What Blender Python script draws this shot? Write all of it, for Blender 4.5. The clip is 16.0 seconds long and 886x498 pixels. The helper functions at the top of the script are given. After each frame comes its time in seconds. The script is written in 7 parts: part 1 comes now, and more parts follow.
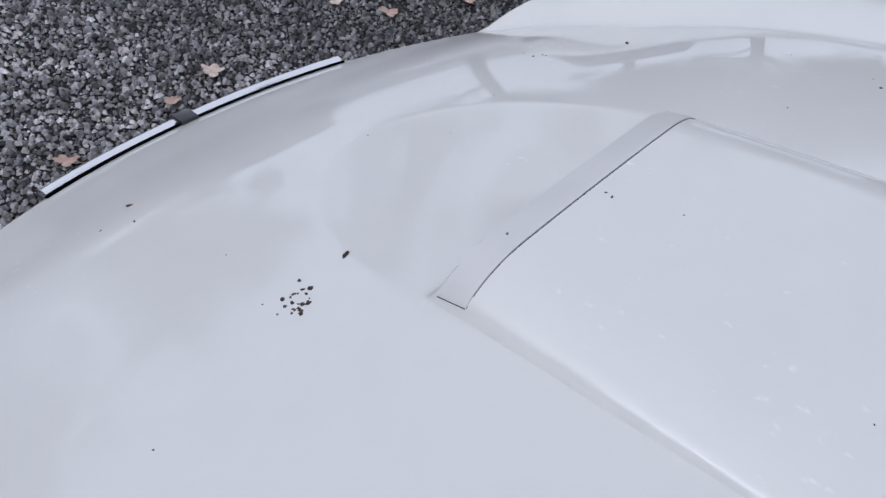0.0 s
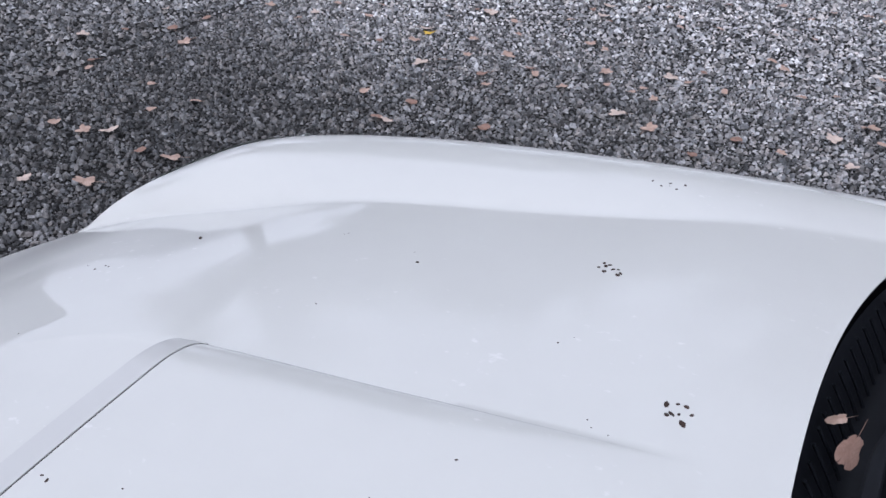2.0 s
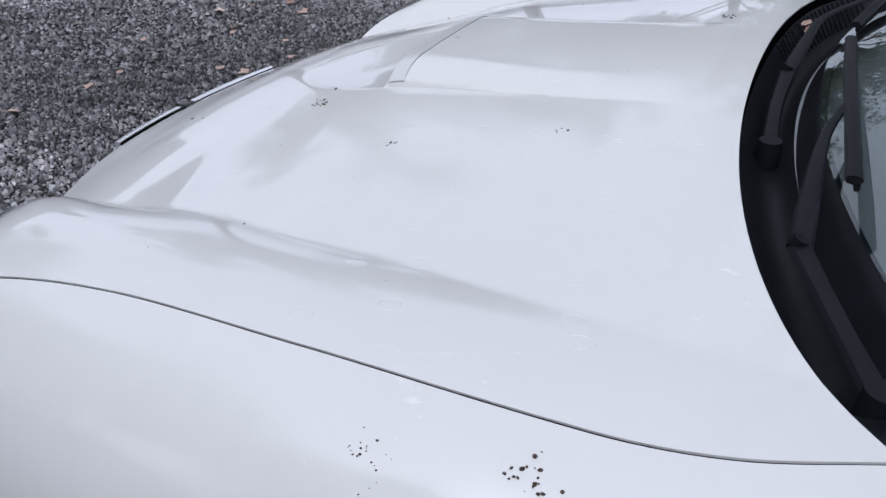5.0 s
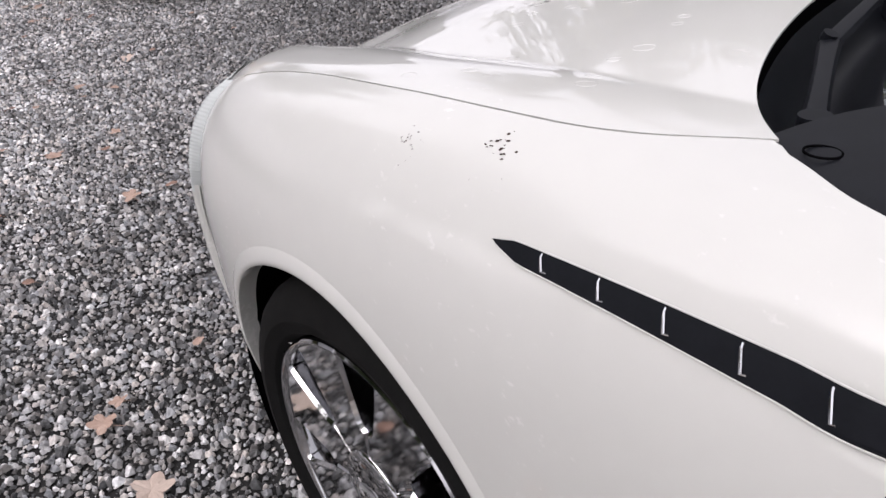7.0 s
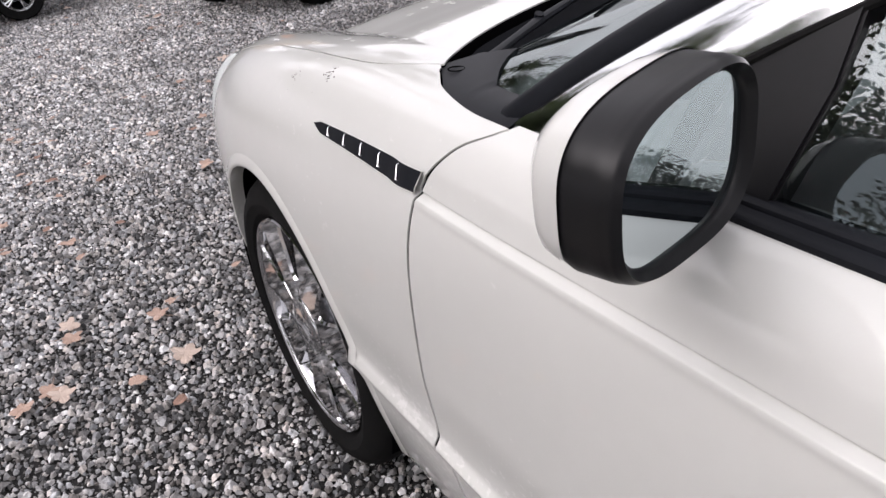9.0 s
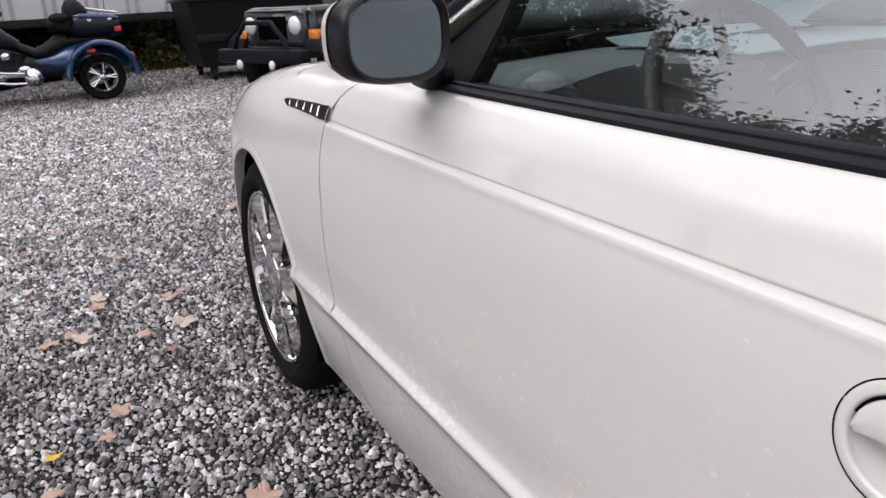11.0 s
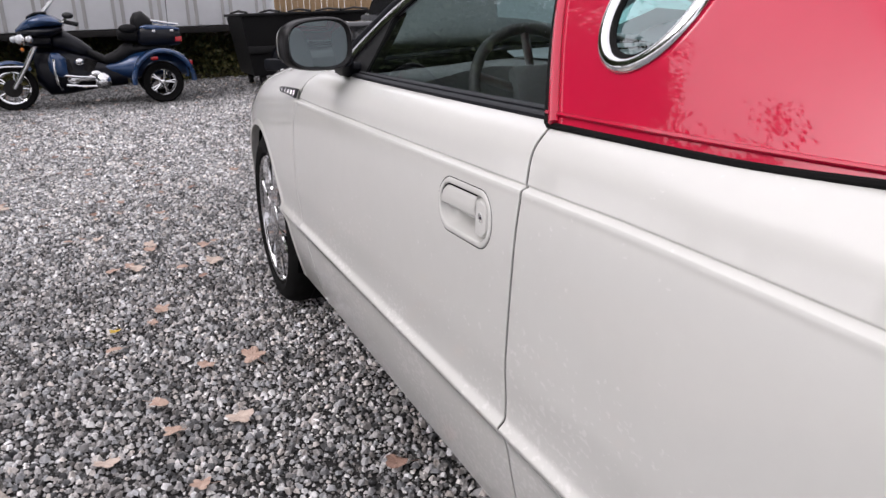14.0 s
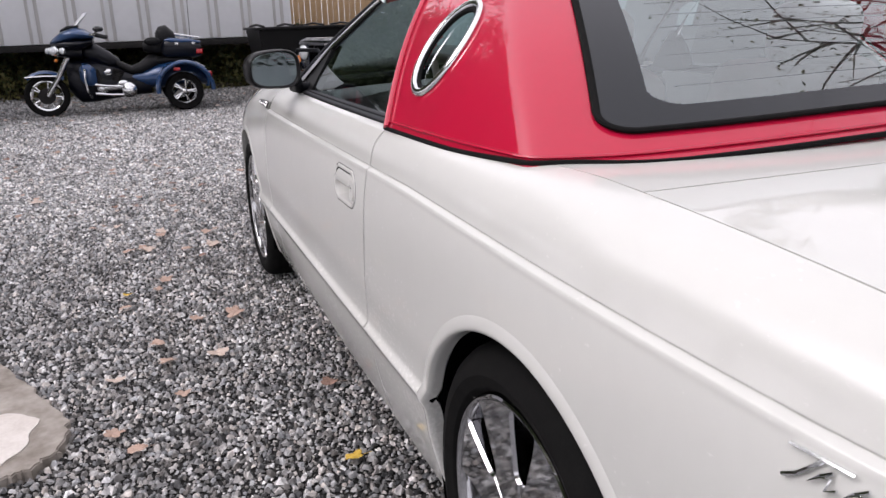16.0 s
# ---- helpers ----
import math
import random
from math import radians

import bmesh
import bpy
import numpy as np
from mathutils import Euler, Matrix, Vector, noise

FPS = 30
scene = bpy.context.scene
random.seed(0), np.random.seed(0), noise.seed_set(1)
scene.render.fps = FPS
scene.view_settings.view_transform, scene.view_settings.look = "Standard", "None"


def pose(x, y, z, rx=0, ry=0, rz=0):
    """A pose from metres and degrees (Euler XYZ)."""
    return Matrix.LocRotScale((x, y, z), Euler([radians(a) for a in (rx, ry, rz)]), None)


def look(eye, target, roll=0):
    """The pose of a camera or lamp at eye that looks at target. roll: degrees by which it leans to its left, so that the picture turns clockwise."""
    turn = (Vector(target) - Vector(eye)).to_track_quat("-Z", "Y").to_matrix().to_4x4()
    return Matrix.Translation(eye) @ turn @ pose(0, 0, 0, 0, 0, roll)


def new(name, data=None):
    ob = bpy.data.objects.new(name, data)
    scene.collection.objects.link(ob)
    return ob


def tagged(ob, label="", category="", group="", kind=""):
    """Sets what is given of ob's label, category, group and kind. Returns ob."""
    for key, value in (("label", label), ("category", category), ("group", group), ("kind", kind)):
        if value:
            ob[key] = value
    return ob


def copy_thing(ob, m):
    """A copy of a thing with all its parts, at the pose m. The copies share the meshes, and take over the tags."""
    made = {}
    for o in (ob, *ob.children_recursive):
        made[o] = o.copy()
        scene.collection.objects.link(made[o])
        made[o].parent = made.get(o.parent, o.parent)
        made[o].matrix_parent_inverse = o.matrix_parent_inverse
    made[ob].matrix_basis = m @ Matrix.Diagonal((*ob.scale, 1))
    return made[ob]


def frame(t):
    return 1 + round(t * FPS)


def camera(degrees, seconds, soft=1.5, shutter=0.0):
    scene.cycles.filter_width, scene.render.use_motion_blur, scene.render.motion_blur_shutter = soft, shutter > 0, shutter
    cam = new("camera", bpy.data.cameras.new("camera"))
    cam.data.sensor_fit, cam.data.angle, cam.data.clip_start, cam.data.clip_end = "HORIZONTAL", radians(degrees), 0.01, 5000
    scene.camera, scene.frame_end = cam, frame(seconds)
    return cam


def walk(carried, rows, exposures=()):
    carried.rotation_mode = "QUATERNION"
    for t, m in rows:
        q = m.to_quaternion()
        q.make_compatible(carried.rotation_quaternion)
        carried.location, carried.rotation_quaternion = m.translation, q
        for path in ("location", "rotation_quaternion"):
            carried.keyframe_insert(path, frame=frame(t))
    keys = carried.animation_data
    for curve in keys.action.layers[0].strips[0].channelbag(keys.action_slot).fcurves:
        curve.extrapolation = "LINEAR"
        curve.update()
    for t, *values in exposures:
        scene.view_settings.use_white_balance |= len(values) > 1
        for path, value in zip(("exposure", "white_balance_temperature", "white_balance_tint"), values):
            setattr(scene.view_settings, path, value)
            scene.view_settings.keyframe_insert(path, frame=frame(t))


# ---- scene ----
cam = camera(59.5, 16.0, soft=1.5)
PATH = [
    (0, pose(0.053, -0.473, 1.337, 47.72, -2.86, 41.91)),
    (0.5, pose(0.086, -0.373, 1.350, 49.61, -3.44, 40.45)),
    (1, pose(0.107, -0.319, 1.369, 52.47, -3.93, 36.08)),
    (1.5, pose(0.161, -0.272, 1.389, 55.10, -3.83, 30.32)),
    (2, pose(0.224, -0.244, 1.408, 56.91, -3.30, 24.59)),
    (2.5, pose(0.286, -0.243, 1.418, 57.98, -2.78, 19.83)),
    (3, pose(0.325, -0.320, 1.448, 58.47, -2.01, 15.62)),
    (3.5, pose(0.297, -0.521, 1.463, 58.31, -1.33, 13.22)),
    (4, pose(0.261, -0.777, 1.452, 57.75, -0.48, 12.81)),
    (4.5, pose(0.306, -0.974, 1.410, 57.00, 0.04, 17.18)),
    (5, pose(0.388, -1.154, 1.351, 57.77, 0.55, 26.41)),
    (5.2, pose(0.414, -1.232, 1.329, 58.44, 0.80, 29.92)),
    (7.3, pose(0.877, -1.268, 1.219, 60.12, 6.02, 51.47)),
    (7.5, pose(0.953, -1.285, 1.232, 60.41, 5.98, 52.39)),
    (8, pose(1.115, -1.318, 1.253, 60.65, 6.49, 54.21)),
    (8.5, pose(1.284, -1.305, 1.248, 61.11, 6.71, 55.95)),
    (9, pose(1.469, -1.286, 1.266, 61.62, 7.33, 57.62)),
    (9.2, pose(1.551, -1.295, 1.281, 62.28, 7.14, 58.27)),
    (11.3, pose(2.235, -1.376, 1.096, 72.30, 2.61, 62.94)),
    (11.5, pose(2.291, -1.375, 1.093, 72.62, 2.51, 63.11)),
    (12, pose(2.475, -1.361, 1.092, 72.92, 2.30, 63.88)),
    (12.5, pose(2.657, -1.362, 1.107, 72.65, 2.14, 64.68)),
    (13, pose(2.777, -1.390, 1.104, 72.54, 1.95, 65.57)),
    (13.5, pose(2.931, -1.433, 1.127, 72.44, 2.10, 66.22)),
    (14, pose(3.084, -1.429, 1.127, 72.76, 2.00, 66.57)),
    (14.5, pose(3.283, -1.400, 1.146, 73.21, 2.02, 67.11)),
    (15, pose(3.474, -1.358, 1.174, 73.67, 1.93, 67.87)),
    (15.5, pose(3.620, -1.348, 1.189, 73.77, 1.83, 68.37)),
    (16, pose(3.830, -1.375, 1.198, 73.46, 1.83, 68.41)),
]
walk(cam, PATH, exposures=[
    (0.0, 0.09, 5700, 17), (1.5, 0.23, 5700, 17), (2.5, 0.40, 5700, 17), (4.0, 0.46, 5700, 17), (5.2, 0.28, 5700, 17),
    (7.3, 0.65, 6500, 19), (11.3, 0.72, 6500, 18), (16.0, 0.68, 6450, 19)])

# ---------------------------------------------------------------- light
world = bpy.data.worlds.new("overcast")
scene.world = world
world.use_nodes = True
wn = world.node_tree.nodes
sky = wn.new("ShaderNodeTexSky")
sky.sky_type = "NISHITA"
sky.sun_disc = False
sky.sun_elevation = radians(48)
sky.sun_rotation = radians(200)
sky.air_density, sky.dust_density, sky.ozone_density = 1.0, 6.0, 1.0
grey = wn.new("ShaderNodeHueSaturation")
grey.inputs["Saturation"].default_value = 0.15
cloud = wn.new("ShaderNodeMix")
cloud.data_type = "RGBA"
cloud.inputs["Factor"].default_value = 0.6
cloud.inputs["B"].default_value = (6.9, 7.0, 7.2, 1)
world.node_tree.links.new(sky.outputs[0], grey.inputs["Color"])
world.node_tree.links.new(grey.outputs[0], cloud.inputs["A"])
world.node_tree.links.new(cloud.outputs["Result"], wn["Background"].inputs["Color"])
wn["Background"].inputs["Strength"].default_value = 0.14
sun = new("sun", bpy.data.lights.new("sun", "SUN"))
sun.data.energy = 0.8
sun.data.angle = radians(40)
sun.data.color = (1.0, 0.97, 0.93)
sun.matrix_world = look((2, -8, 7), (0, 0, 0))


# ---------------------------------------------------------------- helpers
def lerp(a, b, t):
    return a + (b - a) * t


def smooth(t):
    t = min(max(t, 0.0), 1.0)
    return t * t * (3 - 2 * t)


def curve(*knots):
    """A smooth function through knots (x, value)."""
    xs = [k[0] for k in knots]
    ys = [k[1] for k in knots]
    ms = []
    for i in range(len(xs)):
        a, b = max(i - 1, 0), min(i + 1, len(xs) - 1)
        ms.append((ys[b] - ys[a]) / (xs[b] - xs[a]))

    def f(x):
        if x <= xs[0]:
            return ys[0] + ms[0] * (x - xs[0])
        if x >= xs[-1]:
            return ys[-1] + ms[-1] * (x - xs[-1])
        for i in range(len(xs) - 1):
            if x <= xs[i + 1]:
                h = xs[i + 1] - xs[i]
                t = (x - xs[i]) / h
                return ((2 * t**3 - 3 * t**2 + 1) * ys[i] + (t**3 - 2 * t**2 + t) * h * ms[i]
                        + (-2 * t**3 + 3 * t**2) * ys[i + 1] + (t**3 - t**2) * h * ms[i + 1])
    return f


def part(name, bm, material, parent=None, label="", sharp=40):
    me = bpy.data.meshes.new(name)
    bm.to_mesh(me)
    bm.free()
    for p in me.polygons:
        p.use_smooth = True
    if sharp < 180:
        me.set_sharp_from_angle(angle=radians(sharp))
    for m in (material if isinstance(material, (list, tuple)) else [material]):
        me.materials.append(m)
    ob = new(name, me)
    if parent is not None:
        ob.parent = parent
    if label:
        ob["label"] = label
    return ob


def again(ob, m, parent):
    """The same mesh once more, as a part at the pose m."""
    o = new(ob.name.split(".")[0], ob.data)
    o.parent = parent
    o.matrix_basis = m
    if "label" in ob:
        o["label"] = ob["label"]
    return o


def grid(fn, nu, nv, keep=None, flip=False):
    """A sheet of points fn(u, v), u and v from 0 to 1."""
    bm = bmesh.new()
    vs = [[bm.verts.new(fn(i / nu, j / nv)) for j in range(nv + 1)] for i in range(nu + 1)]
    for i in range(nu):
        for j in range(nv):
            q = [vs[i][j], vs[i + 1][j], vs[i + 1][j + 1], vs[i][j + 1]]
            if keep and not keep(sum((v.co for v in q), Vector()) / 4):
                continue
            bm.faces.new(q[::-1] if flip else q)
    for v in [v for v in bm.verts if not v.link_faces]:
        bm.verts.remove(v)
    return bm


def solid(ob, thick, offset=-1.0, seal=None):
    """Turns the open edges of a panel inwards (offset -1) or outwards, with a crisp edge; a dark lining paints in the
    gap's shade.
    """
    bm = bmesh.new()
    bm.from_mesh(ob.data)
    bm.normal_update()
    rim = [e for e in bm.edges if e.is_boundary]
    way = {v: v.normal.copy() for e in rim for v in e.verts}
    if seal:
        ob.data.materials.append(seal)
    for step in ([0.0025, thick - 0.0025] if seal else [thick]):
        r = bmesh.ops.extrude_edge_only(bm, edges=rim)
        fresh = [g for g in r["geom"] if isinstance(g, bmesh.types.BMVert)]
        later = {}
        for v in fresh:
            near = [e.other_vert(v) for e in v.link_edges if e.other_vert(v) in way]
            if near:
                later[v] = way[near[0]]
                v.co += way[near[0]] * step * offset
        if seal and step > 0.0025:
            for g in r["geom"]:
                if isinstance(g, bmesh.types.BMFace) and g.calc_center_median().x > -0.38:
                    g.material_index = 1
        rim = [g for g in r["geom"] if isinstance(g, bmesh.types.BMEdge) and g.is_boundary and all(v in later for v in g.verts)]
        way = later
    bm.to_mesh(ob.data)
    bm.free()
    for p in ob.data.polygons:
        p.use_smooth = True
    ob.data.set_sharp_from_angle(angle=radians(50))
    return ob


def box(bm, x0, y0, z0, x1, y1, z1, bevel=0.0, seg=2, m=None):
    r = bmesh.ops.create_cube(bm, size=1.0)
    for v in r["verts"]:
        v.co = Vector((lerp(x0, x1, v.co.x + 0.5), lerp(y0, y1, v.co.y + 0.5), lerp(z0, z1, v.co.z + 0.5)))
    vs = r["verts"]
    if bevel:
        es = list({e for v in vs for e in v.link_edges})
        rr = bmesh.ops.bevel(bm, geom=es, offset=bevel, segments=seg, profile=0.5, affect="EDGES")
        vs = list({v for f in rr["faces"] for v in f.verts} | {v for v in vs if v.is_valid})
    if m is not None:
        bmesh.ops.transform(bm, matrix=m, verts=vs)
    return vs


def cyl(bm, p, q, r0, r1=None, n=16, caps=True):
    p, q = Vector(p), Vector(q)
    d = q - p
    m = Matrix.Translation((p + q) / 2) @ d.to_track_quat("Z", "Y").to_matrix().to_4x4()
    return bmesh.ops.create_cone(bm, cap_ends=caps, segments=n, radius1=r0, radius2=r0 if r1 is None else r1,
                                 depth=d.length, matrix=m)["verts"]


def ball(bm, c, sx, sy, sz, n=12, m=None):
    r = bmesh.ops.create_uvsphere(bm, u_segments=n, v_segments=max(n // 2, 5), radius=1.0)
    t = Matrix.Translation(c) @ (m if m is not None else Matrix()) @ Matrix.Diagonal((sx, sy, sz, 1))
    bmesh.ops.transform(bm, matrix=t, verts=r["verts"])
    return r["verts"]


def tube(bm, pts, r, n=8, closed=False, flat=1.0, up=None):
    """A round (or flattened) tube through pts."""
    pts = [Vector(p) for p in pts]
    rings = []
    k = len(pts)
    for i, p in enumerate(pts):
        a = pts[(i - 1) % k] if closed or i else p
        b = pts[(i + 1) % k] if closed or i < k - 1 else p
        d = (b - a).normalized()
        ref = Vector(up) if up else (Vector((0, 0, 1)) if abs(d.z) < 0.9 else Vector((1, 0, 0)))
        s = d.cross(ref).normalized()
        w = s.cross(d).normalized()
        rr = r[i] if isinstance(r, (list, tuple)) else r
        rings.append([bm.verts.new(p + s * math.cos(2 * math.pi * j / n) * rr
                                   + w * math.sin(2 * math.pi * j / n) * rr * flat) for j in range(n)])
    for i in range(k if closed else k - 1):
        a, b = rings[i], rings[(i + 1) % k]
        for j in range(n):
            bm.faces.new((a[j], a[(j + 1) % n], b[(j + 1) % n], b[j]))
    if not closed:
        bm.faces.new(rings[0][::-1])
        bm.faces.new(rings[-1])


def lathe(bm, prof, n=48, axis="y", c=(0, 0, 0)):
    """Turns a profile of (radius, height along the axis) about the axis."""
    c = Vector(c)
    rings = []
    for r, h in prof:
        ring = []
        for j in range(n):
            a = 2 * math.pi * j / n
            p = (r * math.cos(a), h, r * math.sin(a)) if axis == "y" else (r * math.cos(a), r * math.sin(a), h) \
                if axis == "z" else (h, r * math.cos(a), r * math.sin(a))
            ring.append(bm.verts.new(c + Vector(p)))
        rings.append(ring)
    for a, b in zip(rings, rings[1:]):
        for j in range(n):
            bm.faces.new((a[j], a[(j + 1) % n], b[(j + 1) % n], b[j]))


def plate(bm, outline, height, m=None):
    """A flat plate from a 2D outline in x, y, raised along z."""
    vs = [bm.verts.new((p[0], p[1], 0)) for p in outline]
    f = bm.faces.new(vs)
    r = bmesh.ops.extrude_face_region(bm, geom=[f])
    up = [g for g in r["geom"] if isinstance(g, bmesh.types.BMVert)]
    for v in up:
        v.co.z += height
    allv = vs + up
    if m is not None:
        bmesh.ops.transform(bm, matrix=m, verts=allv)
    bmesh.ops.recalc_face_normals(bm, faces=bm.faces[:])
    return allv


def thing(name, label, category, group="", kind="", at=None):
    ob = new(name)
    if at is not None:
        ob.matrix_basis = at
    return tagged(ob, label, category, group, kind)


# ---------------------------------------------------------------- materials
def material(name, colour, rough=0.5, metal=0.0, coat=0.0, **more):
    m = bpy.data.materials.new(name)
    m.use_nodes = True
    b = m.node_tree.nodes["Principled BSDF"]
    b.inputs["Base Color"].default_value = (*colour, 1)
    b.inputs["Roughness"].default_value = rough
    b.inputs["Metallic"].default_value = metal
    b.inputs["Coat Weight"].default_value = coat
    b.inputs["Coat Roughness"].default_value = 0.03
    for k, v in more.items():
        b.inputs[k.replace("_", " ")].default_value = v
    return m


def speckle(m, scale, amount, dark, light, detail=6.0, bump=0.0, bump_scale=None, rough=None, distance=0.002):
    """Colour that wanders between two tones, at two scales, with fine relief."""
    t = m.node_tree
    b = t.nodes["Principled BSDF"]
    co = t.nodes.new("ShaderNodeTexCoord")
    n1 = t.nodes.new("ShaderNodeTexNoise")
    n1.inputs["Scale"].default_value, n1.inputs["Detail"].default_value = scale, detail
    n2 = t.nodes.new("ShaderNodeTexNoise")
    n2.inputs["Scale"].default_value, n2.inputs["Detail"].default_value = scale * 9, 4.0
    for n in (n1, n2):
        t.links.new(co.outputs["Object"], n.inputs["Vector"])
    mix = t.nodes.new("ShaderNodeMath")
    mix.operation = "MULTIPLY_ADD"
    mix.inputs[1].default_value = 0.35
    t.links.new(n2.outputs["Fac"], mix.inputs[0])
    sc = t.nodes.new("ShaderNodeMath")
    sc.operation = "MULTIPLY"
    sc.inputs[1].default_value = 0.65
    t.links.new(n1.outputs["Fac"], sc.inputs[0])
    t.links.new(sc.outputs[0], mix.inputs[2])
    ramp = t.nodes.new("ShaderNodeValToRGB")
    ramp.color_ramp.elements[0].position, ramp.color_ramp.elements[1].position = 0.5 - amount, 0.5 + amount
    ramp.color_ramp.elements[0].color, ramp.color_ramp.elements[1].color = (*dark, 1), (*light, 1)
    t.links.new(mix.outputs[0], ramp.inputs["Fac"])
    t.links.new(ramp.outputs["Color"], b.inputs["Base Color"])
    if rough:
        mr = t.nodes.new("ShaderNodeMapRange")
        mr.inputs["To Min"].default_value, mr.inputs["To Max"].default_value = rough
        t.links.new(n1.outputs["Fac"], mr.inputs["Value"])
        t.links.new(mr.outputs[0], b.inputs["Roughness"])
    if bump:
        bp = t.nodes.new("ShaderNodeBump")
        bp.inputs["Strength"].default_value, bp.inputs["Distance"].default_value = bump, distance
        n3 = t.nodes.new("ShaderNodeTexNoise")
        n3.inputs["Scale"].default_value, n3.inputs["Detail"].default_value = bump_scale or scale * 20, 5.0
        t.links.new(co.outputs["Object"], n3.inputs["Vector"])
        t.links.new(n3.outputs["Fac"], bp.inputs["Height"])
        t.links.new(bp.outputs["Normal"], b.inputs["Normal"])
    return m


paint = speckle(material("white_paint", (0.74, 0.73, 0.70), 0.32, coat=1.0), 3.0, 0.35,
                (0.585, 0.588, 0.558), (0.632, 0.634, 0.602), rough=(0.5, 0.6))
paint.node_tree.nodes["Principled BSDF"].inputs["Specular IOR Level"].default_value = 0.2
red = speckle(material("red_paint", (0.52, 0.012, 0.03), 0.45, coat=1.0, Specular_IOR_Level=0.05), 4.0, 0.35,
              (0.43, 0.006, 0.034), (0.49, 0.009, 0.042))
red.node_tree.nodes["Principled BSDF"].inputs["Coat IOR"].default_value = 1.58
black_plastic = speckle(material("black_plastic", (0.007, 0.0072, 0.008), 0.45, Specular_IOR_Level=0.12), 30.0, 0.3,
                        (0.005, 0.0056, 0.0075), (0.010, 0.0112, 0.0145), bump=0.06, bump_scale=1400, distance=0.0006)
gloss_black = material("gloss_black", (0.012, 0.012, 0.014), 0.12, coat=0.4)
rubber = speckle(material("rubber", (0.012, 0.012, 0.013), 0.85, Specular_IOR_Level=0.1), 25.0, 0.3,
                 (0.004, 0.004, 0.0043), (0.011, 0.0108, 0.0105), bump=0.2, bump_scale=400, distance=0.001)
chrome = material("chrome", (0.80, 0.81, 0.82), 0.08, metal=1.0)
wheel_chrome = speckle(material("wheel_chrome", (0.6, 0.6, 0.61), 0.10, metal=1.0), 9.0, 0.3, (0.50, 0.50, 0.51), (0.66, 0.66, 0.67), rough=(0.03, 0.09))
dull_metal = speckle(material("dull_metal", (0.4, 0.4, 0.41), 0.4, metal=1.0), 12.0, 0.3,
                     (0.25, 0.25, 0.26), (0.5, 0.5, 0.5))
mirror = material("mirror_glass", (0.42, 0.47, 0.49), 0.01, metal=1.0)
# near-black for liners and slots; also stands for the shade in gaps
dark = material("liner_and_shade", (0.003, 0.003, 0.0035), 1.0, Specular_IOR_Level=0.0)
trim_grey = material("scoop_trim_paint", (0.54, 0.54, 0.52), 0.35, coat=0.6)
seat_cloth = speckle(material("pale_leather", (0.42, 0.43, 0.42), 0.55), 9.0, 0.3,
                     (0.36, 0.37, 0.36), (0.50, 0.51, 0.50), bump=0.25, bump_scale=300)
dash_grey = speckle(material("dash_plastic", (0.13, 0.14, 0.145), 0.6), 15.0, 0.3,
                    (0.15, 0.162, 0.168), (0.21, 0.222, 0.228), bump=0.2, bump_scale=700)
shell_black = speckle(material("mirror_shell", (0.004, 0.004, 0.005), 0.38, Specular_IOR_Level=0.3), 40.0, 0.3,
                      (0.003, 0.003, 0.0036), (0.006, 0.006, 0.007), bump=0.05, bump_scale=1600, distance=0.0005)
lens_mat = material("ribbed_lens", (0.62, 0.66, 0.65), 0.2, coat=0.5)


def dusty(m):
    """Dried splashes in small pale flecks on the lower flanks."""
    t = m.node_tree
    b = t.nodes["Principled BSDF"]
    src = b.inputs["Base Color"].links[0].from_socket
    co = t.nodes.new("ShaderNodeTexCoord")
    st = t.nodes.new("ShaderNodeMapping")
    st.inputs["Scale"].default_value = (0.65, 1, 1)
    t.links.new(co.outputs["Object"], st.inputs["Vector"])
    n = t.nodes.new("ShaderNodeTexNoise")
    n.inputs["Scale"].default_value, n.inputs["Detail"].default_value = 110, 3
    t.links.new(st.outputs[0], n.inputs["Vector"])
    patch = t.nodes.new("ShaderNodeTexNoise")
    patch.inputs["Scale"].default_value, patch.inputs["Detail"].default_value = 5, 3
    t.links.new(co.outputs["Object"], patch.inputs["Vector"])
    ad = t.nodes.new("ShaderNodeMath")
    ad.operation = "MULTIPLY_ADD"
    ad.inputs[1].default_value = 0.5
    t.links.new(patch.outputs["Fac"], ad.inputs[0])
    t.links.new(n.outputs["Fac"], ad.inputs[2])
    sep = t.nodes.new("ShaderNodeSeparateXYZ")
    t.links.new(co.outputs["Object"], sep.inputs[0])
    low = t.nodes.new("ShaderNodeMapRange")
    low.inputs["From Min"].default_value, low.inputs["From Max"].default_value = 0.74, 0.44
    low.inputs["To Min"].default_value, low.inputs["To Max"].default_value = -0.18, 0.0
    t.links.new(sep.outputs["Z"], low.inputs["Value"])
    a2 = t.nodes.new("ShaderNodeMath")
    a2.operation = "ADD"
    t.links.new(ad.outputs[0], a2.inputs[0])
    t.links.new(low.outputs[0], a2.inputs[1])
    k = t.nodes.new("ShaderNodeMapRange")
    k.inputs["From Min"].default_value, k.inputs["From Max"].default_value = 0.785, 0.89
    k.inputs["To Max"].default_value = 0.6
    t.links.new(a2.outputs[0], k.inputs["Value"])
    mx = t.nodes.new("ShaderNodeMix")
    mx.data_type = "RGBA"
    mx.inputs["B"].default_value = (0.74, 0.73, 0.71, 1)
    t.links.new(k.outputs[0], mx.inputs["Factor"])
    t.links.new(src, mx.inputs["A"])
    t.links.new(mx.outputs["Result"], b.inputs["Base Color"])
    return m


dusty(paint)


